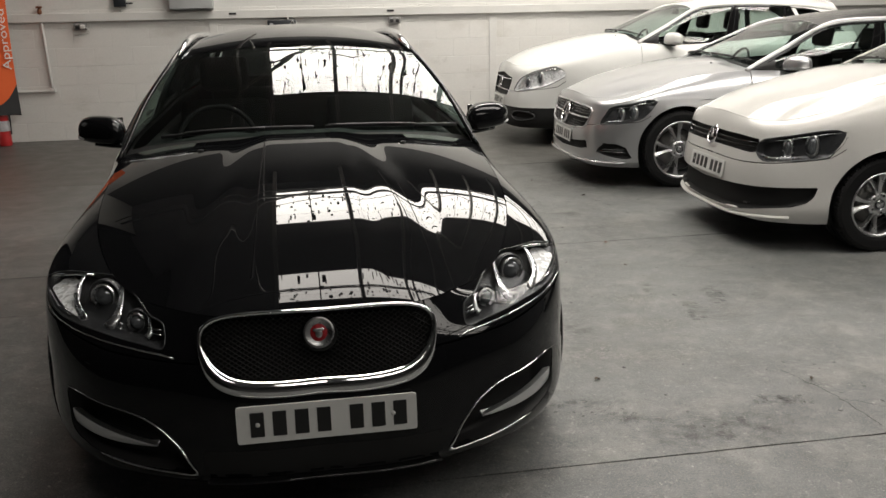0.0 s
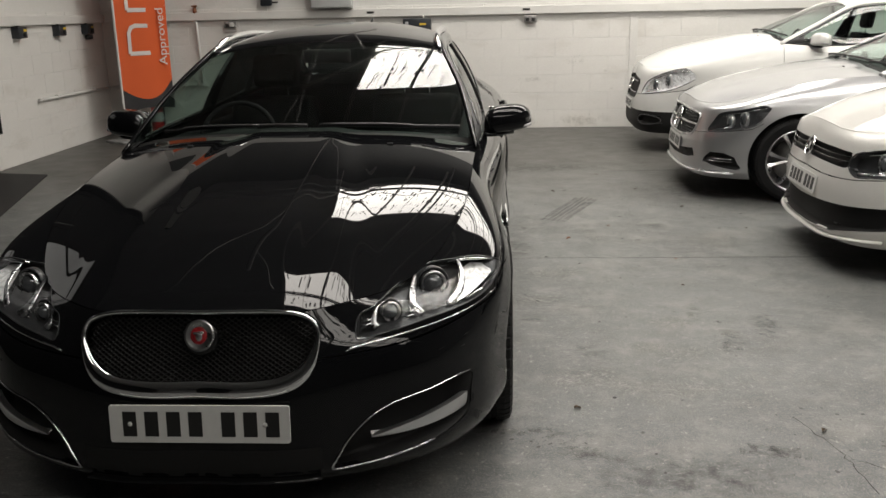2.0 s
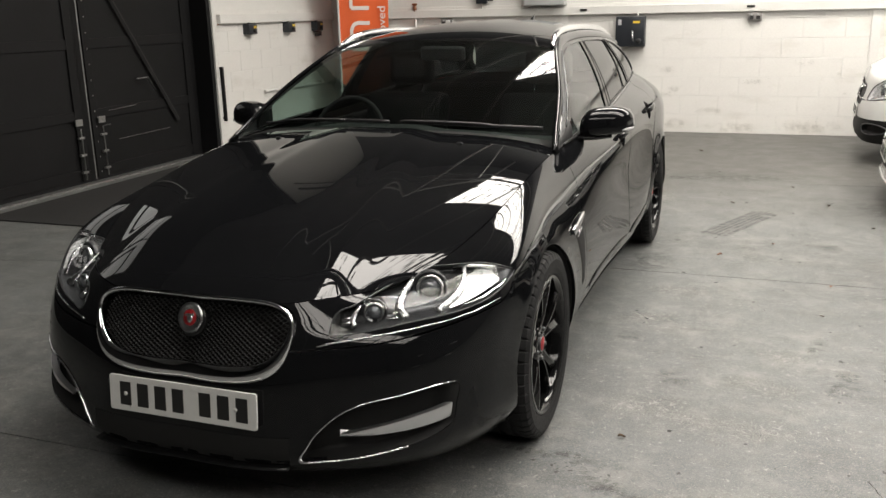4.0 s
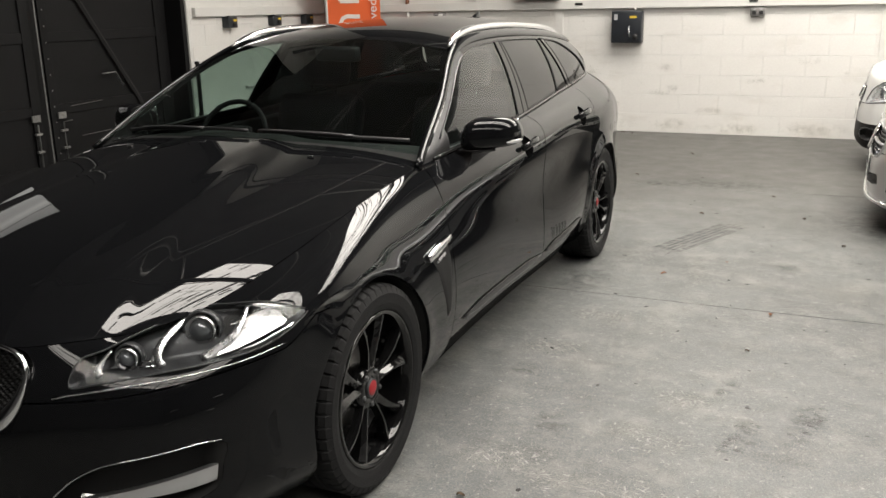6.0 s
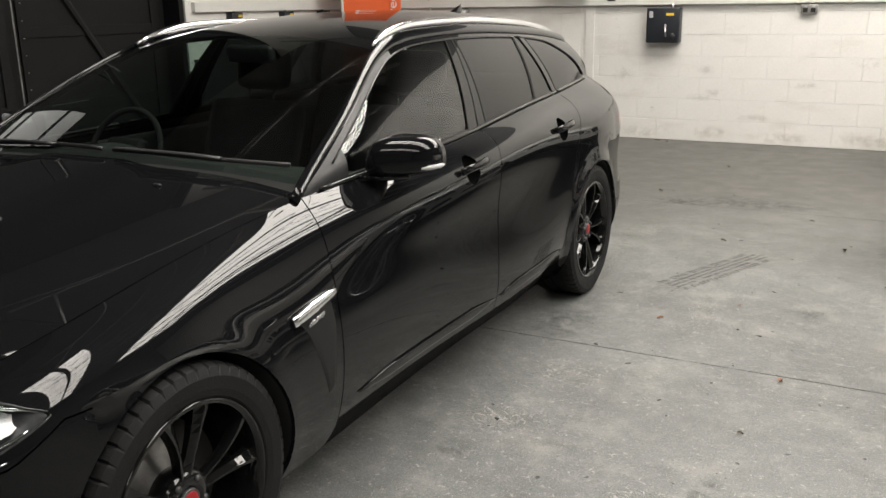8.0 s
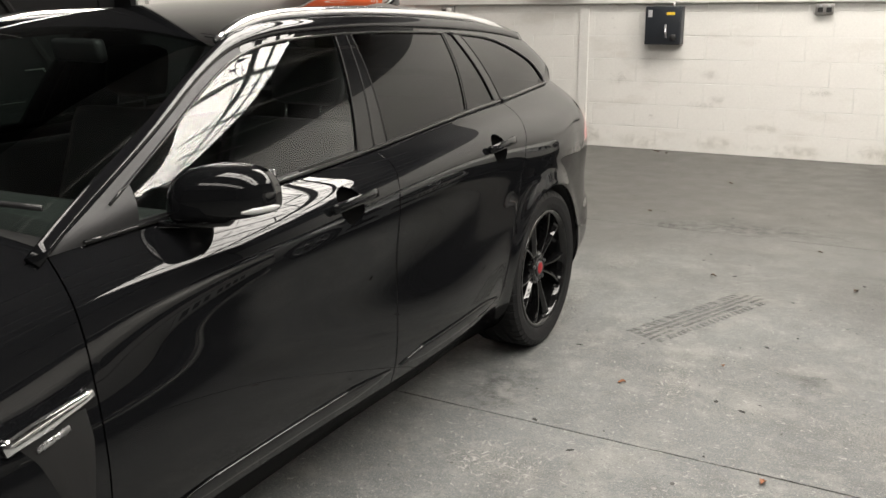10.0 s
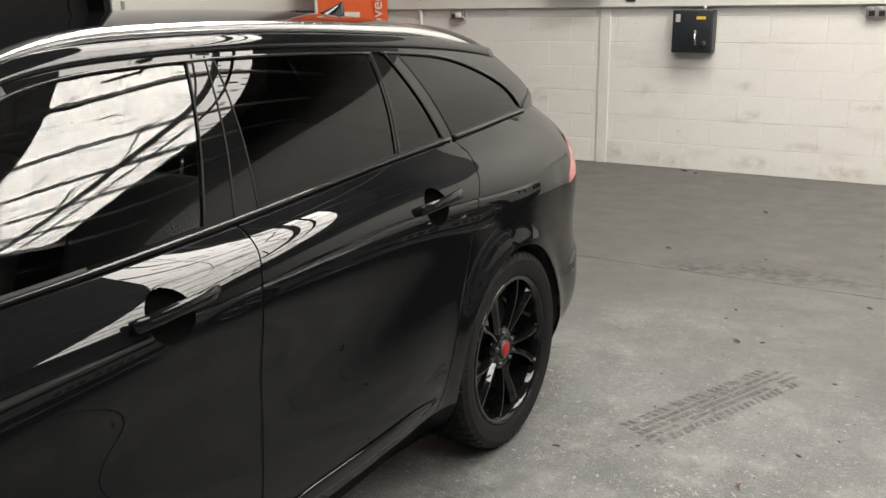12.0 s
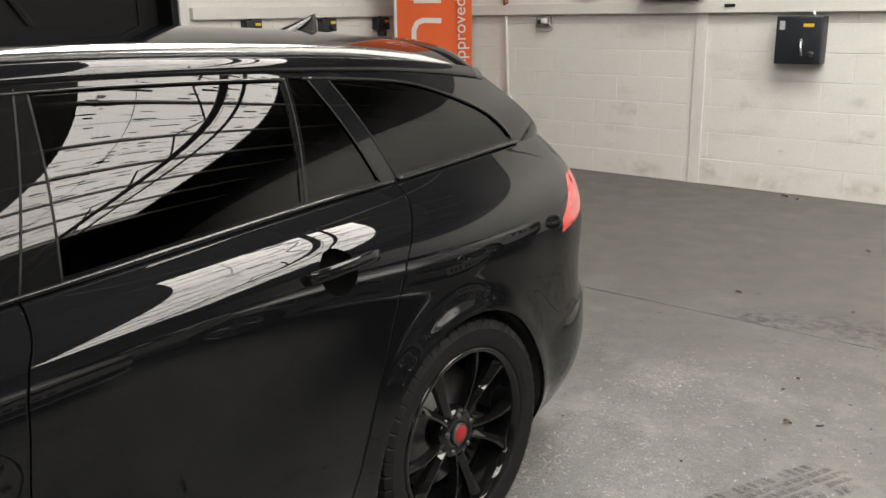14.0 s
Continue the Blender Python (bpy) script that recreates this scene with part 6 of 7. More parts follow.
# grime lying on the rooflight sheets
rng = random.Random(5)
bm = bmesh.new()
for y0, y1, xa, count in [(*bay, SKY_X0, 330) for bay in BAYS]:
    for _ in range(count):
        x, y = rng.uniform(xa, SKY_X1), rng.uniform(y0, y1)
        z = roof_z(x) - 0.015
        w, l = rng.uniform(0.006, 0.02), rng.uniform(0.03, 0.20) * rng.random() + 0.03
        add_box(bm, (x - w, y - l, z - 0.004), (x + w, y + l, z))
for y0, y1 in BAYS:
    for y in np.arange(y0 + 0.6, y1, 1.1):
        for k in range(10):
            xa = SKY_X0 + k * (SKY_X1 - SKY_X0) / 10
            xb = xa + (SKY_X1 - SKY_X0) / 10
            za, zb = roof_z(xa) - 0.02, roof_z(xb) - 0.02
            add_sweep(bm, [Vector((xa, y, za)), Vector((xb, y, zb))], 0.010, 0.006, n=4)
    for x in np.arange(SKY_X0 + 0.5, SKY_X1, 1.0):
        add_sweep(bm, [Vector((x, y0, roof_z(x) - 0.02)), Vector((x, y1, roof_z(x) - 0.02))], 0.012, 0.006, n=4)
tagged(part("rooflight_grime", bm, M_dark, smooth=False), "dark grime flecks on the rooflight sheets", "dirt", kind="stuff")

# ---- black sliding doors on the west side ----
door = solid("door_west", (LEFT_X - 0.34, BACK_Y, 0), (LEFT_X - 0.22, 5.46, 6.0), M_black_door, "black painted steel sliding doors", "door")
DX = LEFT_X - 0.22
M_worn = material("worn_bare_steel", (0.35, 0.35, 0.34), 0.45, 0.8, vary=0.5, scale=18.0)


def door_bit(name, lo, hi, mat, bevel=0.003):
    return part(name, box(lo, hi, bevel), mat, door, smooth=False)


for ya, yb in ((3.76, 5.36), (1.75, 3.64), (-0.4, 1.6)):
    for z in (0.06, 0.60, 1.25, 2.2, 3.1):
        door_bit("door_rail", (DX, ya, z), (DX + 0.014, yb, z + 0.09), M_black_door)
    for y in (ya, yb - 0.09):
        door_bit("door_stile", (DX, y, 0.05), (DX + 0.018, y + 0.09, 3.2), M_black_door)
part("door_brace", sweep([(DX + 0.03, 3.80, 2.25), (DX + 0.03, 5.05, 0.45)], 0.05, 0.03, up=(1, 0, 0), n=4), M_dark, door, smooth=False)
part("edge_strip", sweep([(DX + 0.045, 3.70, z) for z in np.linspace(0.04, 3.2, 20)], 0.016, 0.012, up=(1, 0, 0), n=4), M_worn, door, "worn bare steel edge strip", smooth=False)
for z in np.linspace(0.1, 2.4, 17):
    part("rivet", lathe([(0.007, 0), (0.006, 0.004), (0.001, 0.005)], 8, pose(DX + 0.036, 3.79, z, 0, 90, 0)), M_worn, door)
for y in (3.56, 3.86):
    door_bit("bolt_plate", (DX + 0.036, y - 0.045, 0.56), (DX + 0.05, y + 0.045, 0.62), M_worn)
    part("drop_bolt", sweep([(DX + 0.055, y + 0.10 * (y > 3.7), 0.535), (DX + 0.055, y, 0.53), (DX + 0.055, y, 0.06)], 0.014, 0.014, n=6), M_worn, door, "worn steel drop bolt")
    for z in (0.12, 0.28, 0.44):
        door_bit("bolt_keeper", (DX + 0.036, y - 0.035, z), (DX + 0.062, y + 0.035, z + 0.02), M_worn)
part("latch_bar", sweep([(DX + 0.05, 4.42, 0.93), (DX + 0.06, 4.58, 0.935), (DX + 0.05, 4.68, 0.80)], 0.022, 0.012, n=6), M_worn, door, "worn steel latch bar")
for ya, yb, z in ((4.1, 4.9, 0.37), (4.0, 4.4, 0.66)):
    part("scratch", sweep([(DX + 0.0185, ya, z), (DX + 0.0185, yb, z + 0.015)], 0.004, 0.002, up=(1, 0, 0), n=4), M_worn, door, smooth=False)
# daylight panel high in the sliding door
M_daylight = bpy.data.materials.new("daylight_panel")
M_daylight.use_nodes = True
lit = M_daylight.node_tree.nodes["Principled BSDF"]
lit.inputs["Base Color"].default_value = (0.6, 0.62, 0.63, 1)
lit.inputs["Emission Color"].default_value = (1.0, 0.97, 0.93, 1)
lit.inputs["Emission Strength"].default_value = 0.45
for ya, yb in ((0.98, 1.74), (1.78, 2.86)):
    part("door_window", box((DX, ya, 2.05), (DX + 0.006, yb, 3.6)), M_daylight, door, "translucent daylight panel in the door", smooth=False)
# door jamb
solid("trim_jamb_black", (LEFT_X - 0.36, 5.46, 0), (LEFT_X - 0.006, 5.522, 6.0), M_black_door, "black painted steel door post", "door frame", 0.004)
solid("trim_jamb_white", (LEFT_X - 0.36, 5.522, 0), (LEFT_X + 0.016, 5.562, 6.0), M_white_metal, "white painted door jamb", "door frame", 0.004)
solid("trim_threshold", (LEFT_X - 0.22, BACK_Y, 0), (LEFT_X - 0.13, 5.40, 0.018), M_worn, "worn steel door track in the floor", "door track")

# ---- service rail and fittings on the walls ----
RAIL = 1.435
solid("trim_rail_north", (LEFT_X + 0.06, WALL_Y - 0.055, RAIL), (RIGHT_X, WALL_Y, RAIL + 0.10), M_white_metal, "white painted steel service rail", "trunking", 0.006)
solid("trim_rail_west", (LEFT_X, 5.62, RAIL), (LEFT_X + 0.055, WALL_Y, RAIL + 0.10), M_white_metal, "white painted steel service rail", "trunking", 0.006)
for x in (-0.95, 2.62):
    solid("trim_post", (x - 0.05, WALL_Y - 0.016, 0.0), (x + 0.05, WALL_Y + 0.01, RAIL), M_white_metal, "white painted cover strip on the wall", "trim", 0.003)
M_box = material("blue_black_enamel", (0.016, 0.019, 0.024), 0.4, vary=0.25, scale=6.0, bump=0.05)
M_yellow = material("yellow_label", (0.65, 0.45, 0.04), 0.5, vary=0.1)
M_label = material("pale_label", (0.45, 0.45, 0.46), 0.5, vary=0.3, scale=60.0)
M_grey_box = material("grey_enamel", (0.42, 0.43, 0.43), 0.45, vary=0.08)
M_socket = material("grey_metal_socket", (0.30, 0.29, 0.28), 0.4, 0.6, vary=0.25)
M_copper = material("tarnished_copper", (0.30, 0.14, 0.08), 0.45, 0.8, vary=0.4)
M_pipe = material("white_plastic_pipe", (0.60, 0.59, 0.57), 0.4, vary=0.08)

iso = thing("isolator_box", "dark blue-black metal isolator box on the white wall", "switch box")
part("case", box((-0.283, WALL_Y - 0.13, 1.045), (0.067, WALL_Y, 1.405), 0.008), M_box, iso)
part("cover", box((-0.276, WALL_Y - 0.138, 1.052), (0.060, WALL_Y - 0.128, 1.398), 0.004), M_box, iso)
part("yellow_sticker", box((-0.073, WALL_Y - 0.1395, 1.325), (0.007, WALL_Y - 0.1375, 1.350), 0), M_yellow, iso, "yellow warning sticker", smooth=False)
part("pale_sticker", box((-0.253, WALL_Y - 0.1395, 1.305), (-0.213, WALL_Y - 0.1375, 1.370), 0), M_label, iso, "pale printed sticker", smooth=False)
part("handle_boss", lathe([(0.032, 0), (0.030, 0.018), (0.02, 0.024)], 20, pose(-0.001, WALL_Y - 0.138, 1.115, 90, 0, 0)), M_plastic, iso)
part("switch_handle", sweep([(-0.063, WALL_Y - 0.165, 1.112), (-0.068, WALL_Y - 0.175, 1.16), (-0.073, WALL_Y - 0.16, 1.235)], 0.022, 0.018, n=8), M_satin, iso, "chrome switch handle")
part("conduit", sweep([(-0.028, WALL_Y - 0.05, 1.40), (-0.028, WALL_Y - 0.05, 1.44)], 0.025, 0.025, n=8), M_pipe, iso)


def wall_socket(x):
    s = thing("wall_socket", "grey metal double socket on the white wall", "socket", group="wall sockets")
    part("back_box", box((x - 0.075, WALL_Y - 0.045, 1.335), (x + 0.075, WALL_Y, 1.415), 0.006), M_socket, s)
    part("face_plate", box((x - 0.078, WALL_Y - 0.052, 1.332), (x + 0.078, WALL_Y - 0.044, 1.418), 0.004), M_socket, s)
    for dx in (-0.036, 0.036):
        part("outlet", box((x + dx - 0.022, WALL_Y - 0.0545, 1.345), (x + dx + 0.022, WALL_Y - 0.0515, 1.385), 0), M_ink, s, smooth=False)
        part("rocker", box((x + dx - 0.010, WALL_Y - 0.057, 1.393), (x + dx + 0.010, WALL_Y - 0.0515, 1.408), 0.001), M_label, s)
    part("conduit", sweep([(x, WALL_Y - 0.02, 1.41), (x, WALL_Y - 0.02, 1.44)], 0.022, 0.022, n=8), M_pipe, s)
    return s


wall_socket(1.32)
wall_socket(-2.52)
pl = thing("plug", "white plug in the wall socket with a short lead", "plug")
part("plug_body", box((-2.512, WALL_Y - 0.10, 1.35), (-2.462, WALL_Y - 0.05, 1.40), 0.01), M_pipe, pl)
part("lead", sweep([(-2.46, WALL_Y - 0.075, 1.37), (-2.42, WALL_Y - 0.05, 1.34), (-2.43, WALL_Y - 0.02, 1.30), (-2.50, WALL_Y - 0.015, 1.285), (-2.60, WALL_Y - 0.012, 1.28)], 0.009, 0.009, n=6), M_pipe, pl)

gb = thing("fuse_box", "grey enamel fuse box above the rail", "fuse box")
part("case", box((-1.44, WALL_Y - 0.16, 1.555), (-0.92, WALL_Y, 2.05), 0.01), M_grey_box, gb)
part("lid", box((-1.43, WALL_Y - 0.168, 1.565), (-0.93, WALL_Y - 0.158, 2.04), 0.004), M_grey_box, gb)
sb = thing("switch", "small dark switch above the rail", "switch")
part("case", box((-2.10, WALL_Y - 0.07, 1.60), (-1.96, WALL_Y, 1.76), 0.008), M_box, sb)
part("lever", box((-1.96, WALL_Y - 0.05, 1.63), (-1.88, WALL_Y - 0.03, 1.65), 0.004), M_plastic, sb)
part("conduit", sweep([(-2.03, WALL_Y - 0.03, 1.60), (-2.03, WALL_Y - 0.03, 1.53)], 0.02, 0.02, n=6), M_pipe, sb)
for x in (-0.70, 1.27):
    c = tagged(part("rail_clip", box((x - 0.045, WALL_Y - 0.062, RAIL + 0.045), (x + 0.045, WALL_Y - 0.053, RAIL + 0.07), 0.002), M_ink, smooth=False), "small black clip on the service rail", "clip", group="rail clips")

wp = thing("water_pipe", "white pipe with a tarnished copper top on the wall", "pipe")
part("riser", sweep([(-2.965, WALL_Y - 0.03, 1.62), (-2.955, WALL_Y - 0.03, 1.2), (-2.93, WALL_Y - 0.03, 0.64), (-2.95, WALL_Y - 0.03, 0.618), (-3.05, WALL_Y - 0.03, 0.617), (-3.55, WALL_Y - 0.03, 0.615), (-4.16, WALL_Y - 0.03, 0.61)], 0.032, 0.032, n=10), M_pipe, wp)
part("valve", lathe([(0.02, 0), (0.026, 0.02), (0.026, 0.05), (0.018, 0.08)], 12, pose(-2.965, WALL_Y - 0.035, 1.52)), M_copper, wp, "tarnished copper valve")
part("tap", box((-3.0, WALL_Y - 0.06, 1.60), (-2.93, WALL_Y - 0.03, 1.625), 0.005), M_copper, wp)
part("pipe_bracket", box((-2.97, WALL_Y - 0.05, 0.605), (-2.90, WALL_Y, 0.65), 0.004), M_pipe, wp)

for y, kind in ((6.22, 0), (7.12, 0), (7.86, 1)):
    s = thing("isolator_switch", "small black isolator switch with a yellow label on the white wall", "switch", group="isolator switches")
    part("case", box((LEFT_X, y - 0.085, 1.305), (LEFT_X + 0.09, y + 0.085, 1.425), 0.008), M_box, s)
    part("label", box((LEFT_X + 0.0895, y + 0.01, 1.375), (LEFT_X + 0.0915, y + 0.07, 1.40), 0), M_yellow, s, "yellow label", smooth=False)
    part("knob", lathe([(0.025, 0), (0.022, 0.02), (0.015, 0.024)], 16, pose(LEFT_X + 0.09, y + 0.02, 1.345, 0, 90, 0)), M_plastic, s)
    part("conduit", sweep([(LEFT_X + 0.03, y, 1.42), (LEFT_X + 0.03, y, 1.44)], 0.03, 0.03, n=8), M_box, s)
    if kind:
        part("knob_below", lathe([(0.045, 0), (0.045, 0.05), (0.03, 0.06)], 16, pose(LEFT_X + 0.05, y + 0.01, 1.24, 0, 0, 0)), M_plastic, s)
ws = thing("wall_pipe", "white pipe run low along the side wall", "pipe")
part("pipe_run", sweep([(LEFT_X + 0.03, 6.50, 0.628), (LEFT_X + 0.03, 7.4, 0.62), (LEFT_X + 0.03, 8.34, 0.61)], 0.034, 0.034, n=10), M_pipe, ws)
part("end_cap", lathe([(0.02, 0), (0.022, 0.03)], 12, pose(LEFT_X + 0.03, 6.48, 0.628, -90, 0, 0)), M_pipe, ws)
for y in (6.9, 7.9):
    part("pipe_bracket", box((LEFT_X, y - 0.015, 0.60), (LEFT_X + 0.05, y + 0.015, 0.65), 0.004), M_pipe, ws)
hb = thing("door_guide", "black steel guide bar beside the sliding door", "guide bar")
part("bar", box((LEFT_X + 0.005, 5.60, 0.37), (LEFT_X + 0.035, 5.635, 0.97), 0.004), M_black_door, hb)
for z in (0.39, 0.94):
    part("fixing", box((LEFT_X, 5.595, z), (LEFT_X + 0.02, 5.64, z + 0.03), 0.003), M_black_door, hb)

# grime on the white wall: smudges at hand height, splashes and crumbs along its foot
M_wall_smudge = mark_material("wall_smudge", (0.33, 0.31, 0.27), 0.32, 0.42, 0.75, 11.0, 0.03)
M_wall_splash = mark_material("wall_splash", (0.34, 0.29, 0.20), 0.42, 0.42, 0.75, 8.0, 0.03)


def wall_mark(x, z, w, h, mat, label):
    bm = bmesh.new()
    bm.faces.new([bm.verts.new(p) for p in ((-w, 0, -h), (w, 0, -h), (w, 0, h), (-w, 0, h))])
    ob = tagged(part("wall_mark", bm, mat, smooth=False), label, "wall marks", group="wall marks", kind="stuff")
    ob.matrix_basis = pose(x, WALL_Y - 0.0052 - 0.0001 * (x % 1), z)


for x, z, w, h in ((0.35, 0.76, 0.13, 0.07), (0.45, 0.52, 0.16, 0.06), (0.30, 0.47, 0.20, 0.05), (1.35, 0.62, 0.22, 0.05), (-0.55, 0.70, 0.18, 0.10), (1.9, 0.85, 0.16, 0.08), (-1.6, 0.60, 0.3, 0.08)):
    wall_mark(x, z, w, h, M_wall_smudge, "faint grey smudge on the white wall")
for x, z, w, h in ((-0.80, 0.14, 0.22, 0.15), (-0.30, 0.08, 0.40, 0.10), (0.45, 0.09, 0.35, 0.11), (1.15, 0.07, 0.45, 0.09), (2.0, 0.09, 0.5, 0.12), (-1.5, 0.08, 0.4, 0.10), (0.85, 0.27, 0.25, 0.06)):
    wall_mark(x, z, w, h, M_wall_splash, "brownish splash stain at the foot of the white wall")

# ---- feather banner ----
M_orange = material("orange_banner_cloth", (0.60, 0.095, 0.017), 0.75, vary=0.08, scale=3.0, bump=0.2, bump_scale=250.0)
M_cloth_black = material("black_banner_cloth", (0.02, 0.02, 0.022), 0.8, vary=0.2)
M_cloth_white = material("white_banner_print", (0.60, 0.55, 0.52), 0.75, vary=0.06)
bn = thing("feather_banner", "tall orange advertising banner with white lettering on a pole", "banner")
POLE, FLAG_W, FLAG_TURN = Vector((-3.70, 7.60, 0)), 0.77, 58.8
FLAG = Matrix.Translation(POLE) @ pose(0, 0, 0, 0, 0, FLAG_TURN)


def on_cloth(s, z, out=0.0):
    return FLAG @ Vector((s, 0.022 * math.sin(s * 8 + z * 1.6) - out, z))


def cloth(name, outline_low, outline_high, mat, out, parent, label=""):
    bm = bmesh.new()
    rows = []
    for i in range(25):
        s = FLAG_W * i / 24
        lo, hi = outline_low(s), outline_high(s)
        rows.append([bm.verts.new(on_cloth(s, lo + (hi - lo) * k / 20, out)) for k in range(21)])
    for a, b in zip(rows, rows[1:]):
        for k in range(20):
            bm.faces.new((a[k], b[k], b[k + 1], a[k + 1]))
    return part(name, bm, mat, parent, label)


wave = lambda s: 0.64 - 0.16 * math.sin(s / FLAG_W * math.pi * 0.95) + 0.10 * (s / FLAG_W) ** 3
sheet = cloth("banner_cloth", wave, lambda s: 3.4, M_orange, 0.0, bn)
cloth("black_foot", lambda s: 0.34 + 0.04 * math.sin(s * 4), wave, M_cloth_black, 0.0, bn, "black wave at the banner's foot")
part("pole", sweep([FLAG @ Vector((-0.02, 0, z)) for z in np.linspace(0.04, 3.6, 24)], 0.03, 0.03, n=8), M_pipe, bn, "white pole")
part("foot_plate", box((-0.22, -0.2, 0), (0.18, 0.16, 0.03), 0.008, FLAG), M_steel, bn)
part("socket", lathe([(0.03, 0.03), (0.026, 0.18)], 12, FLAG @ pose(-0.02, 0, 0)), M_steel, bn)


def stroke(name, pts, w):
    """A printed stroke on the cloth."""
    bm = bmesh.new()
    facing = (FLAG.to_3x3() @ Vector((0, -1, 0)))[:]
    dense = [(a[0] + (b[0] - a[0]) * k / 8, a[1] + (b[1] - a[1]) * k / 8) for a, b in zip(pts, pts[1:]) for k in range(8)] + [pts[-1]]
    add_sweep(bm, [on_cloth(s, z, 0.009) for s, z in dense], w, 0.004, up=facing, n=4)
    part(name, bm, M_cloth_white, sheet, smooth=False)


# logo as plain strokes, reading upwards
for z0 in (1.06, 1.58, 2.10):
    x0, x1 = 0.16, 0.44
    stroke("logo_stroke", [(x0, z0), (x1, z0)], 0.05)
    stroke("logo_stroke", [(x0, z0), (x0, z0 + 0.25), (x0 + 0.03, z0 + 0.31), (x0 + 0.09, z0 + 0.335), (x0 + 0.23, z0 + 0.33)], 0.05)
    stroke("logo_stroke", [(x0 + 0.22, z0 + 0.33), (x1, z0 + 0.33)], 0.05)
txt = bpy.data.curves.new("lettering", "FONT")
txt.body = "Approved"
txt.size, txt.extrude, txt.align_x = 0.175, 0.0008, "LEFT"
lettering = new("lettering", txt)
lettering.parent = sheet
lettering.matrix_basis = FLAG @ pose(FLAG_W - 0.085, -0.030, 0.90, 90, -90, 0)
txt.materials.append(M_cloth_white)

ext = thing("fire_extinguisher", "red fire extinguisher on the floor below the banner", "extinguisher")
EX, EY = -3.50, 8.12
M_ext = material("red_enamel", (0.42, 0.018, 0.02), 0.3, coat=0.6, vary=0.1)
part("cylinder", lathe([(0.07, 0), (0.078, 0.01), (0.08, 0.03), (0.08, 0.40), (0.07, 0.45), (0.035, 0.485), (0.028, 0.51)], 28, pose(EX, EY, 0)), M_ext, ext)
part("label_band", lathe([(0.0805, 0.18), (0.0812, 0.185), (0.0812, 0.30), (0.0805, 0.305)], 28, pose(EX, EY, 0)), M_label, ext, "pale label")
part("valve", box((EX - 0.02, EY - 0.02, 0.505), (EX + 0.02, EY + 0.02, 0.55), 0.005), M_satin, ext)
part("lever", box((EX - 0.10, EY - 0.012, 0.545), (EX + 0.04, EY + 0.012, 0.565), 0.004), M_plastic, ext)
part("hose", sweep([(EX + 0.02, EY, 0.53), (EX + 0.09, EY - 0.02, 0.48), (EX + 0.10, EY - 0.03, 0.30), (EX + 0.095, EY - 0.03, 0.14)], 0.022, 0.022, n=8), M_plastic, ext)

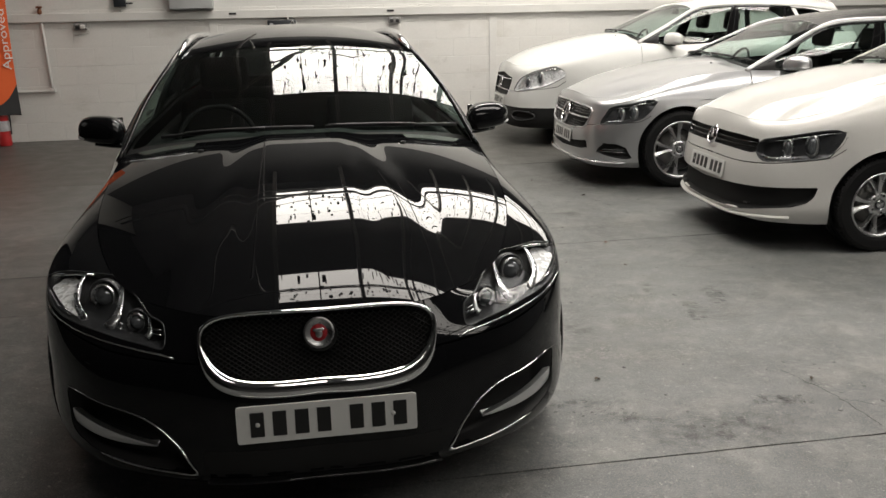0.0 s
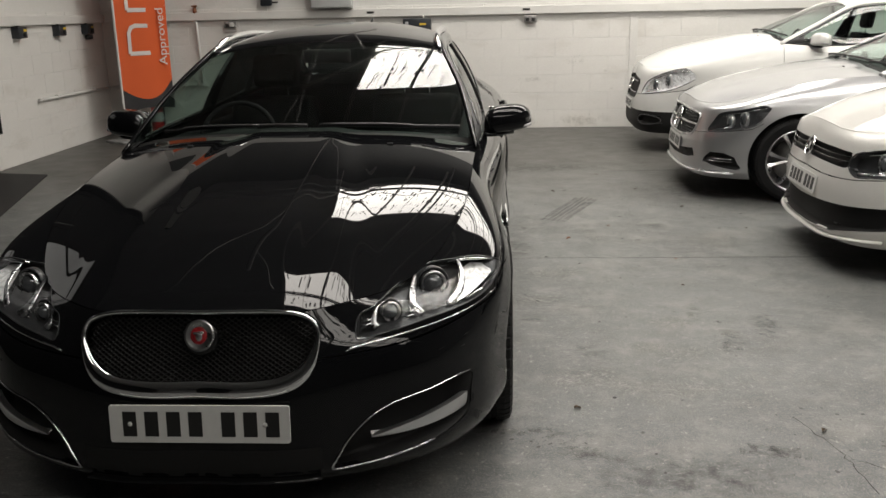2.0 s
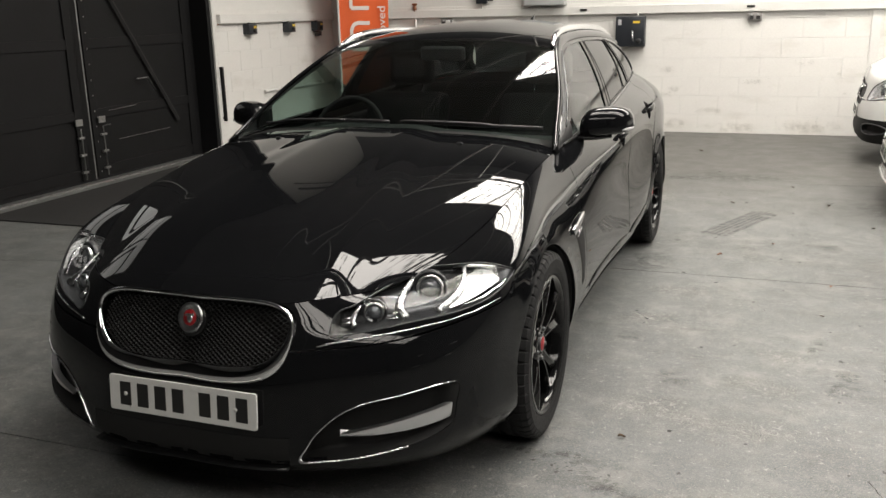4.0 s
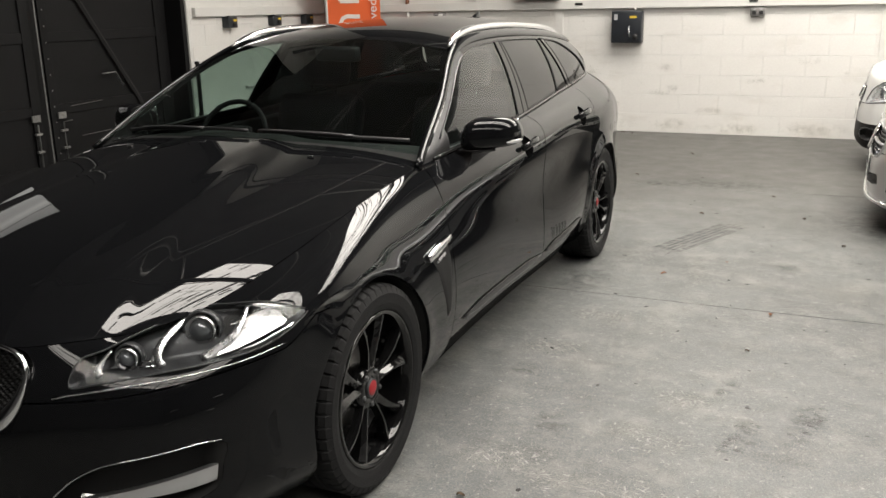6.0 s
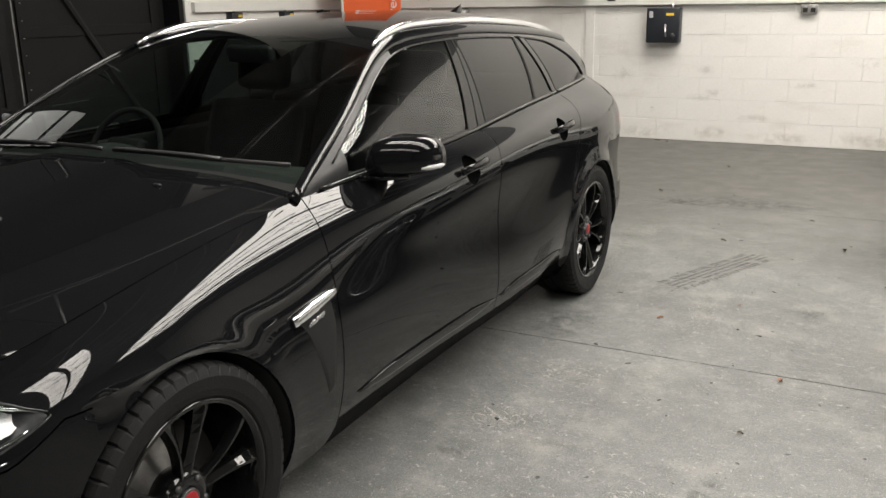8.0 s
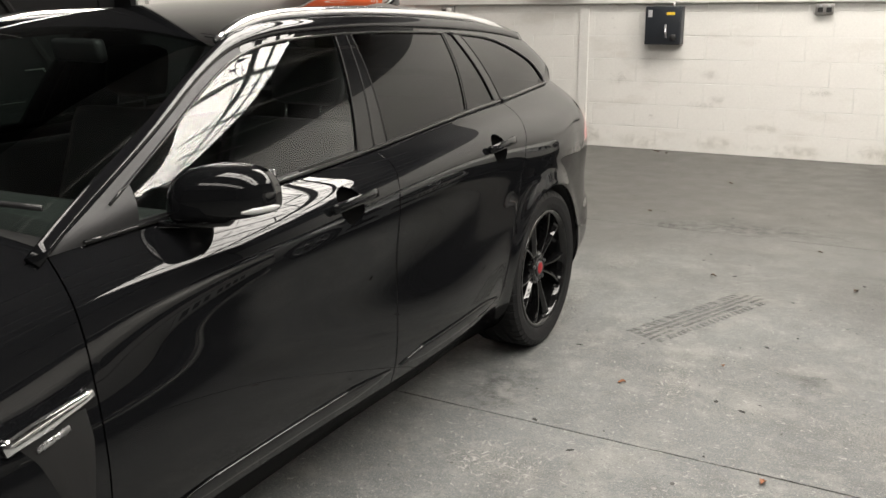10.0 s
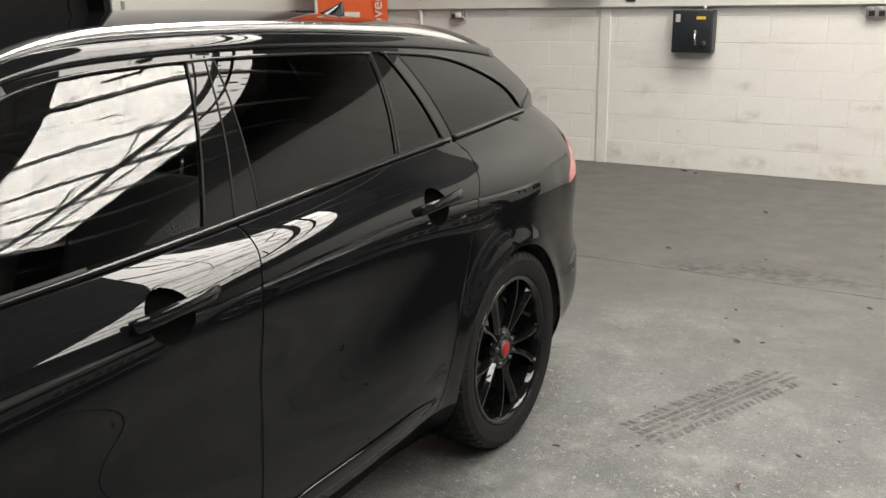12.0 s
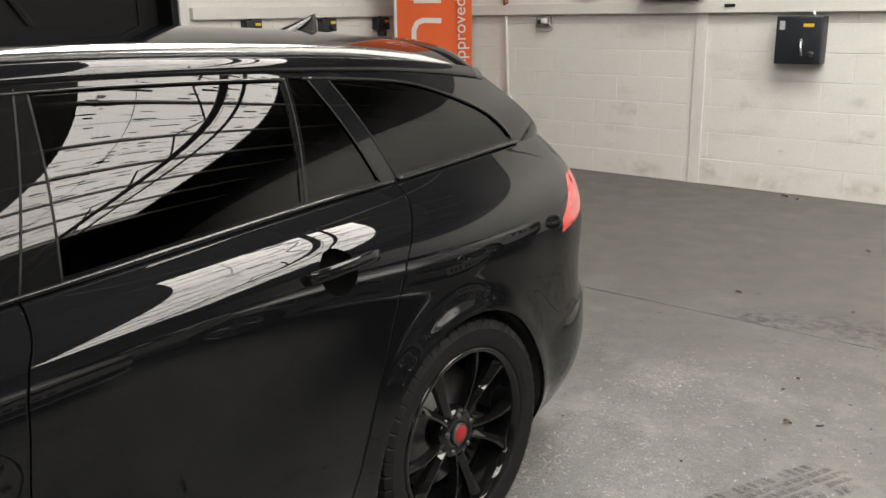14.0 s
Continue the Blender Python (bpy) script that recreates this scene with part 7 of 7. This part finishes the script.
# ---- floor ----
def floor_material(name, base, worn, dirt, gloss, seed, old):
    """Worn floor paint; the last colour is the far floor's darker tone, shade painted in."""
    m = bpy.data.materials.new(name)
    m.use_nodes = True
    n, l = m.node_tree.nodes, m.node_tree.links
    b = n["Principled BSDF"]
    geo = n.new("ShaderNodeNewGeometry")
    shift = n.new("ShaderNodeVectorMath")
    shift.inputs[1].default_value = (seed, seed * 0.7, 0)
    l.new(geo.outputs["Position"], shift.inputs[0])

    def noise_at(scale, detail, rough=0.6):
        t = n.new("ShaderNodeTexNoise")
        t.inputs["Scale"].default_value, t.inputs["Detail"].default_value, t.inputs["Roughness"].default_value = scale, detail, rough
        l.new(shift.outputs[0], t.inputs["Vector"])
        return t.outputs["Fac"]

    def step(fac, lo, hi):
        r = n.new("ShaderNodeMapRange")
        r.inputs["From Min"].default_value, r.inputs["From Max"].default_value = lo, hi
        l.new(fac, r.inputs["Value"])
        return r.outputs["Result"]

    def mix(fac, a, c):
        x = n.new("ShaderNodeMix")
        x.data_type = "RGBA"
        l.new(fac, x.inputs["Factor"])
        for v, k in ((a, "A"), (c, "B")):
            if isinstance(v, tuple):
                x.inputs[k].default_value = (*v, 1)
            else:
                l.new(v, x.inputs[k])
        return x.outputs["Result"]

    def times(a, k):
        x = n.new("ShaderNodeMath")
        x.operation = "MULTIPLY"
        l.new(a, x.inputs[0])
        x.inputs[1].default_value = k
        return x.outputs[0]

    col = mix(step(noise_at(1.1, 6), 0.40, 0.64), base, tuple(c * 0.70 for c in base))
    col = mix(times(step(noise_at(3.2, 8, 0.68), 0.52, 0.68), 0.5), col, worn)
    col = mix(times(step(noise_at(9.0, 8, 0.75), 0.50, 0.66), 0.35), col, worn)
    col = mix(times(step(noise_at(26.0, 6, 0.7), 0.54, 0.70), 0.55), col, worn)
    col = mix(times(step(noise_at(6.5, 9, 0.78), 0.50, 0.68), 0.6), col, dirt)
    col = mix(times(step(noise_at(2.3, 7, 0.72), 0.60, 0.72), 0.55), col, dirt)
    col = mix(times(step(noise_at(75.0, 4, 0.6), 0.60, 0.72), 0.45), col, dirt)
    col = mix(times(step(noise_at(150.0, 3, 0.6), 0.57, 0.64), 0.8), col, worn)
    col = mix(times(step(noise_at(110.0, 3, 0.6), 0.58, 0.66), 0.75), col, dirt)
    col = mix(times(step(noise_at(2.1, 10, 0.80), 0.53, 0.63), 0.36), col, worn)
    col = mix(times(step(noise_at(260.0, 2, 0.5), 0.60, 0.68), 0.5), col, tuple(c * 1.3 for c in worn))
    chips = step(noise_at(34.0, 5, 0.75), 0.60, 0.65)
    col = mix(times(chips, 0.75), col, tuple(c * 1.35 for c in worn))
    col = mix(times(step(noise_at(17.0, 7, 0.8), 0.63, 0.69), 0.7), col, dirt)
    # floor darkens along y: the far slab's own tone plus shade painted in
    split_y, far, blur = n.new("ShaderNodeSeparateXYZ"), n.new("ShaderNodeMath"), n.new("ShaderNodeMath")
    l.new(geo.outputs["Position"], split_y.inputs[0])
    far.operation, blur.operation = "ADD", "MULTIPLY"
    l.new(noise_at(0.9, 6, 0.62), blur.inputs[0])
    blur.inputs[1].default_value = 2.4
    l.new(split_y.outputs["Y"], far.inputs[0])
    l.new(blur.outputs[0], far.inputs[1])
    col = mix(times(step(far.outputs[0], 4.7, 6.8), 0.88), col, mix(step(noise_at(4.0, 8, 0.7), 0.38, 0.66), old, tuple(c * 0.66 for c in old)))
    l.new(col, b.inputs["Base Color"])
    rr = n.new("ShaderNodeMapRange")
    rr.inputs["To Min"].default_value, rr.inputs["To Max"].default_value = gloss, gloss + 0.28
    l.new(noise_at(5.0, 6), rr.inputs["Value"])
    l.new(rr.outputs["Result"], b.inputs["Roughness"])
    bp = n.new("ShaderNodeBump")
    bp.inputs["Strength"].default_value, bp.inputs["Distance"].default_value = 0.7, 0.004
    l.new(noise_at(42.0, 8, 0.7), bp.inputs["Height"])
    l.new(bp.outputs["Normal"], b.inputs["Normal"])
    return m


SLAB_Y = (-30.0, -3.5, -0.655, 2.18, 5.21, 30.0)
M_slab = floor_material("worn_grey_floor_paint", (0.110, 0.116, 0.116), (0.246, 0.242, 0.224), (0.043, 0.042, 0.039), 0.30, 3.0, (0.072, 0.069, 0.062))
floor = tagged(part("floor", box((-30, -30, -0.25), (30, 30, -0.006)), M_joint, smooth=False), "worn grey painted concrete floor in slabs", "floor", kind="structure")
rng = random.Random(11)
for k, (a, b) in enumerate(zip(SLAB_Y, SLAB_Y[1:])):
    bm = bmesh.new()
    n = 420 if k in (1, 2, 3, 4) else 60
    xs = np.linspace(-30, 30, 2) if k == 0 else np.concatenate([[-30], np.linspace(-5, 11, n), [30]])
    lo = [bm.verts.new((x, a + 0.0010 + rng.uniform(0, 0.003) + 0.006 * abs(noise.noise((x * 2.3, a, 0))), 0)) for x in xs]
    hi = [bm.verts.new((x, b - 0.0010 - rng.uniform(0, 0.003) - 0.006 * abs(noise.noise((x * 2.1, b, 3))), 0)) for x in xs]
    dn = [bm.verts.new((v.co.x, v.co.y, -0.02)) for v in lo]
    up = [bm.verts.new((v.co.x, v.co.y, -0.02)) for v in hi]
    for i in range(len(xs) - 1):
        bm.faces.new((lo[i], lo[i + 1], hi[i + 1], hi[i]))
        bm.faces.new((dn[i], dn[i + 1], lo[i + 1], lo[i]))
        bm.faces.new((hi[i], hi[i + 1], up[i + 1], up[i]))
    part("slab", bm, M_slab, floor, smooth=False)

# dark rubber mat by the sliding door
M_mat = material("dark_rubber_mat", (0.016, 0.0155, 0.015), 0.8, vary=0.35, scale=2.0, bump=0.4, bump_scale=120.0)
tagged(part("floor_mat", prism([(-4.2, 2.18), (-2.70, 2.20), (-3.58, 5.26), (-4.2, 5.38)], 0.010), M_mat, smooth=False), "dark worn rubber mat on the floor by the sliding doors", "mat")

# tyre print, cracks and litter
M_print = mark_material("tyre_print_dirt", (0.072, 0.071, 0.068), 0.36, 0.30, 0.58, 30.0, 0)
M_faint = mark_material("faint_tyre_print_dirt", (0.078, 0.077, 0.073), 0.30, 0.38, 0.66, 30.0, 0)
M_film = mark_material("tyre_print_film", (0.086, 0.085, 0.082), 0.16, 0.2, 0.6, 14.0, 0)


def tread_print(start, end, outer, inner, half_width, seed, film=True, keep=0.92, dirt=M_print):
    """A dirty tread print: blocks along its edges (outer: their places across), broken ribs between (inner)."""
    r = random.Random(seed)
    p0, p1 = Vector((*start, 0)), Vector((*end, 0))
    length, way = (p1 - p0).length, (p1 - p0).normalized()
    side = Vector((way.y, -way.x, 0))
    bm = bmesh.new()

    def dab(at, c, half_l, half_w, lean):
        o = p0 + way * at + side * c
        q = [o - side * half_w - way * (half_l + lean), o + side * half_w - way * (half_l - lean), o + side * half_w + way * (half_l + lean), o - side * half_w + way * (half_l - lean)]
        bm.faces.new([bm.verts.new((v.x, v.y, 0.0009)) for v in q])

    count = max(2, int(length / 0.033))
    for c, lean in outer:
        for k in range(count):
            if r.random() < keep:
                dab((k + 0.5) * length / count + r.uniform(-.002, .002), c + r.uniform(-.002, .002), r.uniform(0.009, 0.013), r.uniform(0.017, 0.022), lean)
    for c in inner:
        at = 0.0
        while at < length:
            run = r.uniform(0.02, 0.09)
            if r.random() < keep:
                dab(at + run / 2, c + r.uniform(-.001, .001), run / 2 - 0.003, r.uniform(0.009, 0.013), 0.003)
            at += run
    ob = tagged(part("tyre_print", bm, dirt, smooth=False), "dirty tyre tread print on the concrete floor", "tyre mark", group="tyre prints", kind="stuff")
    if film:
        bm = bmesh.new()
        bm.faces.new([bm.verts.new((v.x, v.y, 0.0005)) for v in (p0 - side * half_width, p0 + side * half_width, p1 + side * half_width, p1 - side * half_width)])
        part("dirt_film", bm, M_film, ob, smooth=False)


tread_print((1.275, 3.18), (1.607, 3.965), ((-0.078, 0.006), (0.082, -0.006)), (-0.036, 0.0, 0.036), 0.095, 3)
for start, end, seed in (((0.80, -0.14), (1.06, -0.19), 5), ((1.06, -0.19), (1.22, -0.37), 6), ((1.92, 0.60), (1.98, 0.92), 8), ((2.14, 0.82), (2.20, 1.12), 9), ((1.70, -0.29), (1.95, -0.34), 10)):
    tread_print(start, end, ((-0.02, 0.004), (0.024, -0.004)), (), 0.05, seed, film=False, keep=0.5, dirt=M_faint)
M_smudge = mark_material("dark_floor_smudge", (0.052, 0.052, 0.05), 0.55, 0.42, 0.70, 16.0, 0.08)
M_pale = mark_material("pale_floor_wear", (0.31, 0.302, 0.28), 0.75, 0.50, 0.62, 150.0, 0.10)


def smudge(x, y, w, h, turn, mat, label, z=0.0004):
    bm = bmesh.new()
    bm.faces.new([bm.verts.new(p) for p in ((-w, -h, 0), (w, -h, 0), (w, h, 0), (-w, h, 0))])
    ob = tagged(part("floor_smudge", bm, mat, smooth=False), label, "floor marks", group="floor marks", kind="stuff")
    ob.matrix_basis = pose(x, y, z, 0, 0, turn)


for k, (x, y, w, h, turn) in enumerate(((1.28, 0.60, 0.10, 0.16, 12), (1.05, 1.05, 0.14, 0.05, -10), (1.86, 1.16, 0.06, 0.18, -5), (1.95, 0.76, 0.12, 0.22, -8), (2.17, 0.97, 0.09, 0.22, -8), (0.99, -0.18, 0.30, 0.05, -4), (1.17, -0.35, 0.16, 0.06, -20),
                                         (1.815, -0.315, 0.16, 0.06, -10), (0.84, 5.27, 0.20, 0.10, -15), (2.0, 3.02, 0.12, 0.10, 20), (1.5, -0.5, 0.5, 0.2, 5), (0.95, 2.4, 0.2, 0.35, 0), (1.3, 5.4, 0.9, 0.25, 4), (2.6, 4.2, 0.5, 0.6, 30))):
    smudge(x, y, w, h, turn, M_smudge, "dark dirty smudge on the grey floor", 0.0004 + 0.00002 * k)
for k, (x, y, w, h, turn) in enumerate(((1.195, 1.855, 0.22, 0.14, 10), (1.07, 1.35, 0.20, 0.12, 20), (1.655, 0.626, 0.24, 0.14, -15), (1.222, 0.32, 0.25, 0.12, 25), (1.715, 1.0, 0.16, 0.12, 0), (1.535, 0.219, 0.32, 0.10, -5), (1.52, 2.75, 0.10, 0.30, 10),
                                         (0.81, 4.34, 0.22, 0.35, 0), (0.78, 3.7, 0.14, 0.5, 0), (0.83, 3.2, 0.14, 0.4, 0), (2.3, 2.6, 0.3, 0.3, 40))):
    smudge(x, y, w, h, turn, M_pale, "pale worn patch in the floor paint", 0.0001 + 0.00002 * k)


def crack(points, width, seed, mat=None, label="thin dark crack in the concrete floor"):
    r = random.Random(seed)
    bm = bmesh.new()
    pts = []
    for a, b in zip(points, points[1:]):
        n = max(4, int((Vector(b) - Vector(a)).length / 0.03))
        for i in range(n):
            u = i / n
            pts.append((a[0] + (b[0] - a[0]) * u + r.uniform(-.008, .008), a[1] + (b[1] - a[1]) * u + r.uniform(-.008, .008)))
    prev = None
    for i, (x, y) in enumerate(pts):
        q = pts[min(i + 1, len(pts) - 1)]
        p = pts[max(i - 1, 0)]
        d = Vector((q[0] - p[0], q[1] - p[1])).normalized()
        w = width * r.uniform(0.3, 1.0)
        pair = [bm.verts.new((x - d.y * w, y + d.x * w, 0.0008)), bm.verts.new((x + d.y * w, y - d.x * w, 0.0008))]
        if prev:
            bm.faces.new((prev[0], prev[1], pair[1], pair[0]))
        prev = pair
    return tagged(part("floor_crack", bm, mat or M_joint, smooth=False), label, "crack", group="floor cracks", kind="stuff")


crack([(1.98, -0.05), (2.05, -0.30), (2.065, -0.45), (2.075, -0.62)], 0.0022, 1)
crack([(2.06, -0.35), (2.2, -0.47), (2.45, -0.6)], 0.0018, 2)
crack([(-3.4, 1.2), (-2.2, 1.5), (-1.2, 1.4)], 0.003, 4)
M_scuff = material("pale_floor_scuff", (0.32, 0.315, 0.30), 0.7, vary=0.4, scale=40.0)
for k, (a, b) in enumerate((((1.28, 0.235), (1.74, 0.205)), ((1.36, 0.225), (1.60, 0.20)), ((1.50, 0.255), (1.72, 0.25)), ((1.08, 1.88), (1.30, 1.84)), ((1.0, 1.40), (1.16, 1.30)), ((1.58, 0.68), (1.80, 0.60)))):
    crack([a, b], 0.0016, 60 + k, M_scuff, "thin pale scratch in the grey floor paint")
M_stain = material("dark_floor_stain", (0.075, 0.073, 0.07), 0.7, vary=0.5, scale=25.0)


def scatter(name, label, mat, count, spots, size, long, seed):
    """Flecks in loose clusters, each a small ragged patch."""
    r = random.Random(seed)
    bm = bmesh.new()
    for _ in range(count):
        cx, cy, sx, sy = spots[r.randrange(len(spots))]
        x, y = r.gauss(cx, sx), r.gauss(cy, sy)
        a, s = r.uniform(0, math.pi), size * (0.3 + r.random() ** 3)
        k = r.randint(5, 7)
        vs = []
        for i in range(k):
            t = 2 * math.pi * i / k
            u, v = s * long * math.cos(t) * r.uniform(0.6, 1.2), s * math.sin(t) * r.uniform(0.6, 1.2)
            vs.append(bm.verts.new((x + u * math.cos(a) - v * math.sin(a), y + u * math.sin(a) + v * math.cos(a), 0.0005 + 0.0006 * r.random())))
        bm.faces.new(vs)
    return tagged(part(name, bm, mat, smooth=False), label, "floor marks", kind="stuff")


scatter("floor_scuffs", "pale scuffs and chips in the floor paint", M_scuff, 1500, [(1.195, 1.855, 0.10, 0.07), (1.07, 1.35, 0.09, 0.06), (1.655, 0.626, 0.12, 0.06), (1.222, 0.32, 0.10, 0.05), (1.715, 1.0, 0.06, 0.05), (1.535, 0.219, 0.16, 0.04), (1.52, 2.75, 0.05, 0.12),
        (0.81, 4.34, 0.10, 0.16), (0.78, 3.7, 0.06, 0.25), (0.81, 3.34, 0.05, 0.15), (1.6, 1.2, 0.5, 0.7), (1.5, 3.2, 0.4, 0.8)], 0.0032, 5.0, 21)
scatter("floor_scratches", "thin pale scratches in the floor paint", M_scuff, 420, [(1.2, 1.9, 0.16, 0.10), (1.05, 1.35, 0.14, 0.12), (1.62, 0.65, 0.22, 0.12), (1.25, 0.35, 0.2, 0.12), (1.75, 1.05, 0.25, 0.2), (1.5, 0.2, 0.3, 0.08), (2.1, 1.6, 0.4, 0.5), (0.85, 3.6, 0.12, 0.5), (1.5, 2.8, 0.3, 0.4),
        (2.0, -0.4, 0.4, 0.3)], 0.0016, 14.0, 41)
scatter("floor_stains", "dark stains and drips on the floor", M_stain, 300, [(1.08, -0.26, 0.10, 0.06), (1.9, -0.3, 0.3, 0.2), (2.0, 1.2, 0.5, 0.5), (2.2, 3.1, 0.25, 0.3), (1.5, 4.5, 0.8, 0.8), (2.0, 2.5, 1.0, 1.5), (1.2, 5.8, 1.5, 1.0)], 0.006, 1.8, 22)
scatter("floor_crumbs", "dark crumbs and bits of grit lying on the floor", M_joint, 130, [(1.5, 3.6, 0.5, 0.7), (1.9, 4.3, 0.4, 0.6), (1.6, 1.4, 0.5, 0.9), (1.4, 5.6, 0.9, 0.4)], 0.0085, 1.7, 31)
scatter("paint_flecks", "pale flecks where the floor paint has chipped", M_scuff, 2600, [(1.05, 3.6, 0.13, 0.45), (1.1, 4.1, 0.2, 0.35), (1.25, 4.6, 0.3, 0.3), (1.35, 3.3, 0.3, 0.4), (1.5, 2.4, 0.4, 0.5), (1.2, 1.6, 0.3, 0.5), (1.7, 0.9, 0.4, 0.4)], 0.0036, 2.4, 33)
scatter("wall_crumbs", "dark crumbs swept against the foot of the wall", M_joint, 170, [(x, 8.365, 0.5, 0.012) for x in (-3.2, -2.0, -0.8, 0.2, 1.2, 2.2)], 0.010, 2.2, 35)
M_leaf = material("dry_leaf", (0.10, 0.06, 0.03), 0.8, vary=0.5, scale=60.0)
M_leaf_red = material("orange_dry_leaf", (0.30, 0.12, 0.055), 0.8, vary=0.4, scale=60.0)


def leaf(x, y, size, turn, mat, label):
    bm = bmesh.new()
    grid = []
    for i in range(7):
        u = i / 6
        w = size * 0.32 * math.sin(math.pi * (0.08 + 0.86 * u))
        grid.append([bm.verts.new(((u - 0.5) * size, w * s, 0.004 + 0.35 * size * (abs(s) ** 1.5) * 0.6 + 0.12 * size * math.sin(u * 5))) for s in (-1, -0.5, 0, 0.5, 1)])
    for a, b in zip(grid, grid[1:]):
        for k in range(4):
            bm.faces.new((a[k], b[k], b[k + 1], a[k + 1]))
    ob = tagged(part("dry_leaf", bm, mat), label, "leaf", group="dry leaves")
    ob.matrix_basis = pose(x, y, 0.0, 0, 0, turn)


for x, y, s, a, mt in ((1.17, 0.02, 0.028, 20, M_leaf), (1.965, 2.13, 0.034, 80, M_leaf_red), (2.05, -0.16, 0.03, 50, M_leaf), (1.35, 4.24, 0.03, 10, M_leaf), (1.66, 3.0, 0.022, 120, M_leaf_red), (1.35, 2.65, 0.03, 200, M_leaf_red),
                        (0.6, 5.62, 0.03, 30, M_leaf), (2.05, 4.3, 0.04, 75, M_leaf), (-0.1, 8.25, 0.05, 10, M_leaf), (0.02, 8.18, 0.04, 80, M_leaf), (1.9, 1.6, 0.02, 15, M_leaf), (0.9, 6.9, 0.03, 0, M_leaf), (2.3, 3.6, 0.03, 130, M_leaf),
                        (2.6, 2.9, 0.025, 60, M_leaf), (1.8, 5.0, 0.025, 25, M_leaf)):
    leaf(x, y, s, a, mt, "small orange dry leaf on the floor" if mt is M_leaf_red else "small brown curled dry leaf on the floor")

# ---- blocks of the white walls ----
BW, BH, J = 0.444, 0.2205, 0.005


def block_mesh(name, w, h, d):
    bm = bmesh.new()
    c = 0.0025
    back = [bm.verts.new(p) for p in ((0, 0, 0), (w, 0, 0), (w, 0, h), (0, 0, h))]
    fr = [bm.verts.new(p) for p in ((c, -d, c), (w - c, -d, c), (w - c, -d, h - c), (c, -d, h - c))]
    bm.faces.new(fr)
    for i in range(4):
        bm.faces.new((back[i], back[(i + 1) % 4], fr[(i + 1) % 4], fr[i]))
    me = bpy.data.meshes.new(name)
    bm.to_mesh(me)
    bm.free()
    me.materials.append(M_wall)
    return me


full = block_mesh("block", BW, BH, 0.0035)
for row in range(7):
    z = 0.0 + row * (BH + J)
    off = (row % 2) * (BW + J) / 2
    x = LEFT_X + 0.02 - off
    while x < 3.6:
        if x > LEFT_X:
            ob = new("block", full)
            ob.parent = wall_n
            ob.matrix_basis = pose(x, WALL_Y + rng.uniform(0, 0.0015), z)
        x += BW + J
    y = 5.57 - off + 0.02
    while y + BW < WALL_Y:
        if y > 5.56:
            ob = new("block", full)
            ob.parent = wall_w
            ob.matrix_basis = pose(LEFT_X - rng.uniform(0, 0.0015), y, z, 0, 0, 90)
        y += BW + J
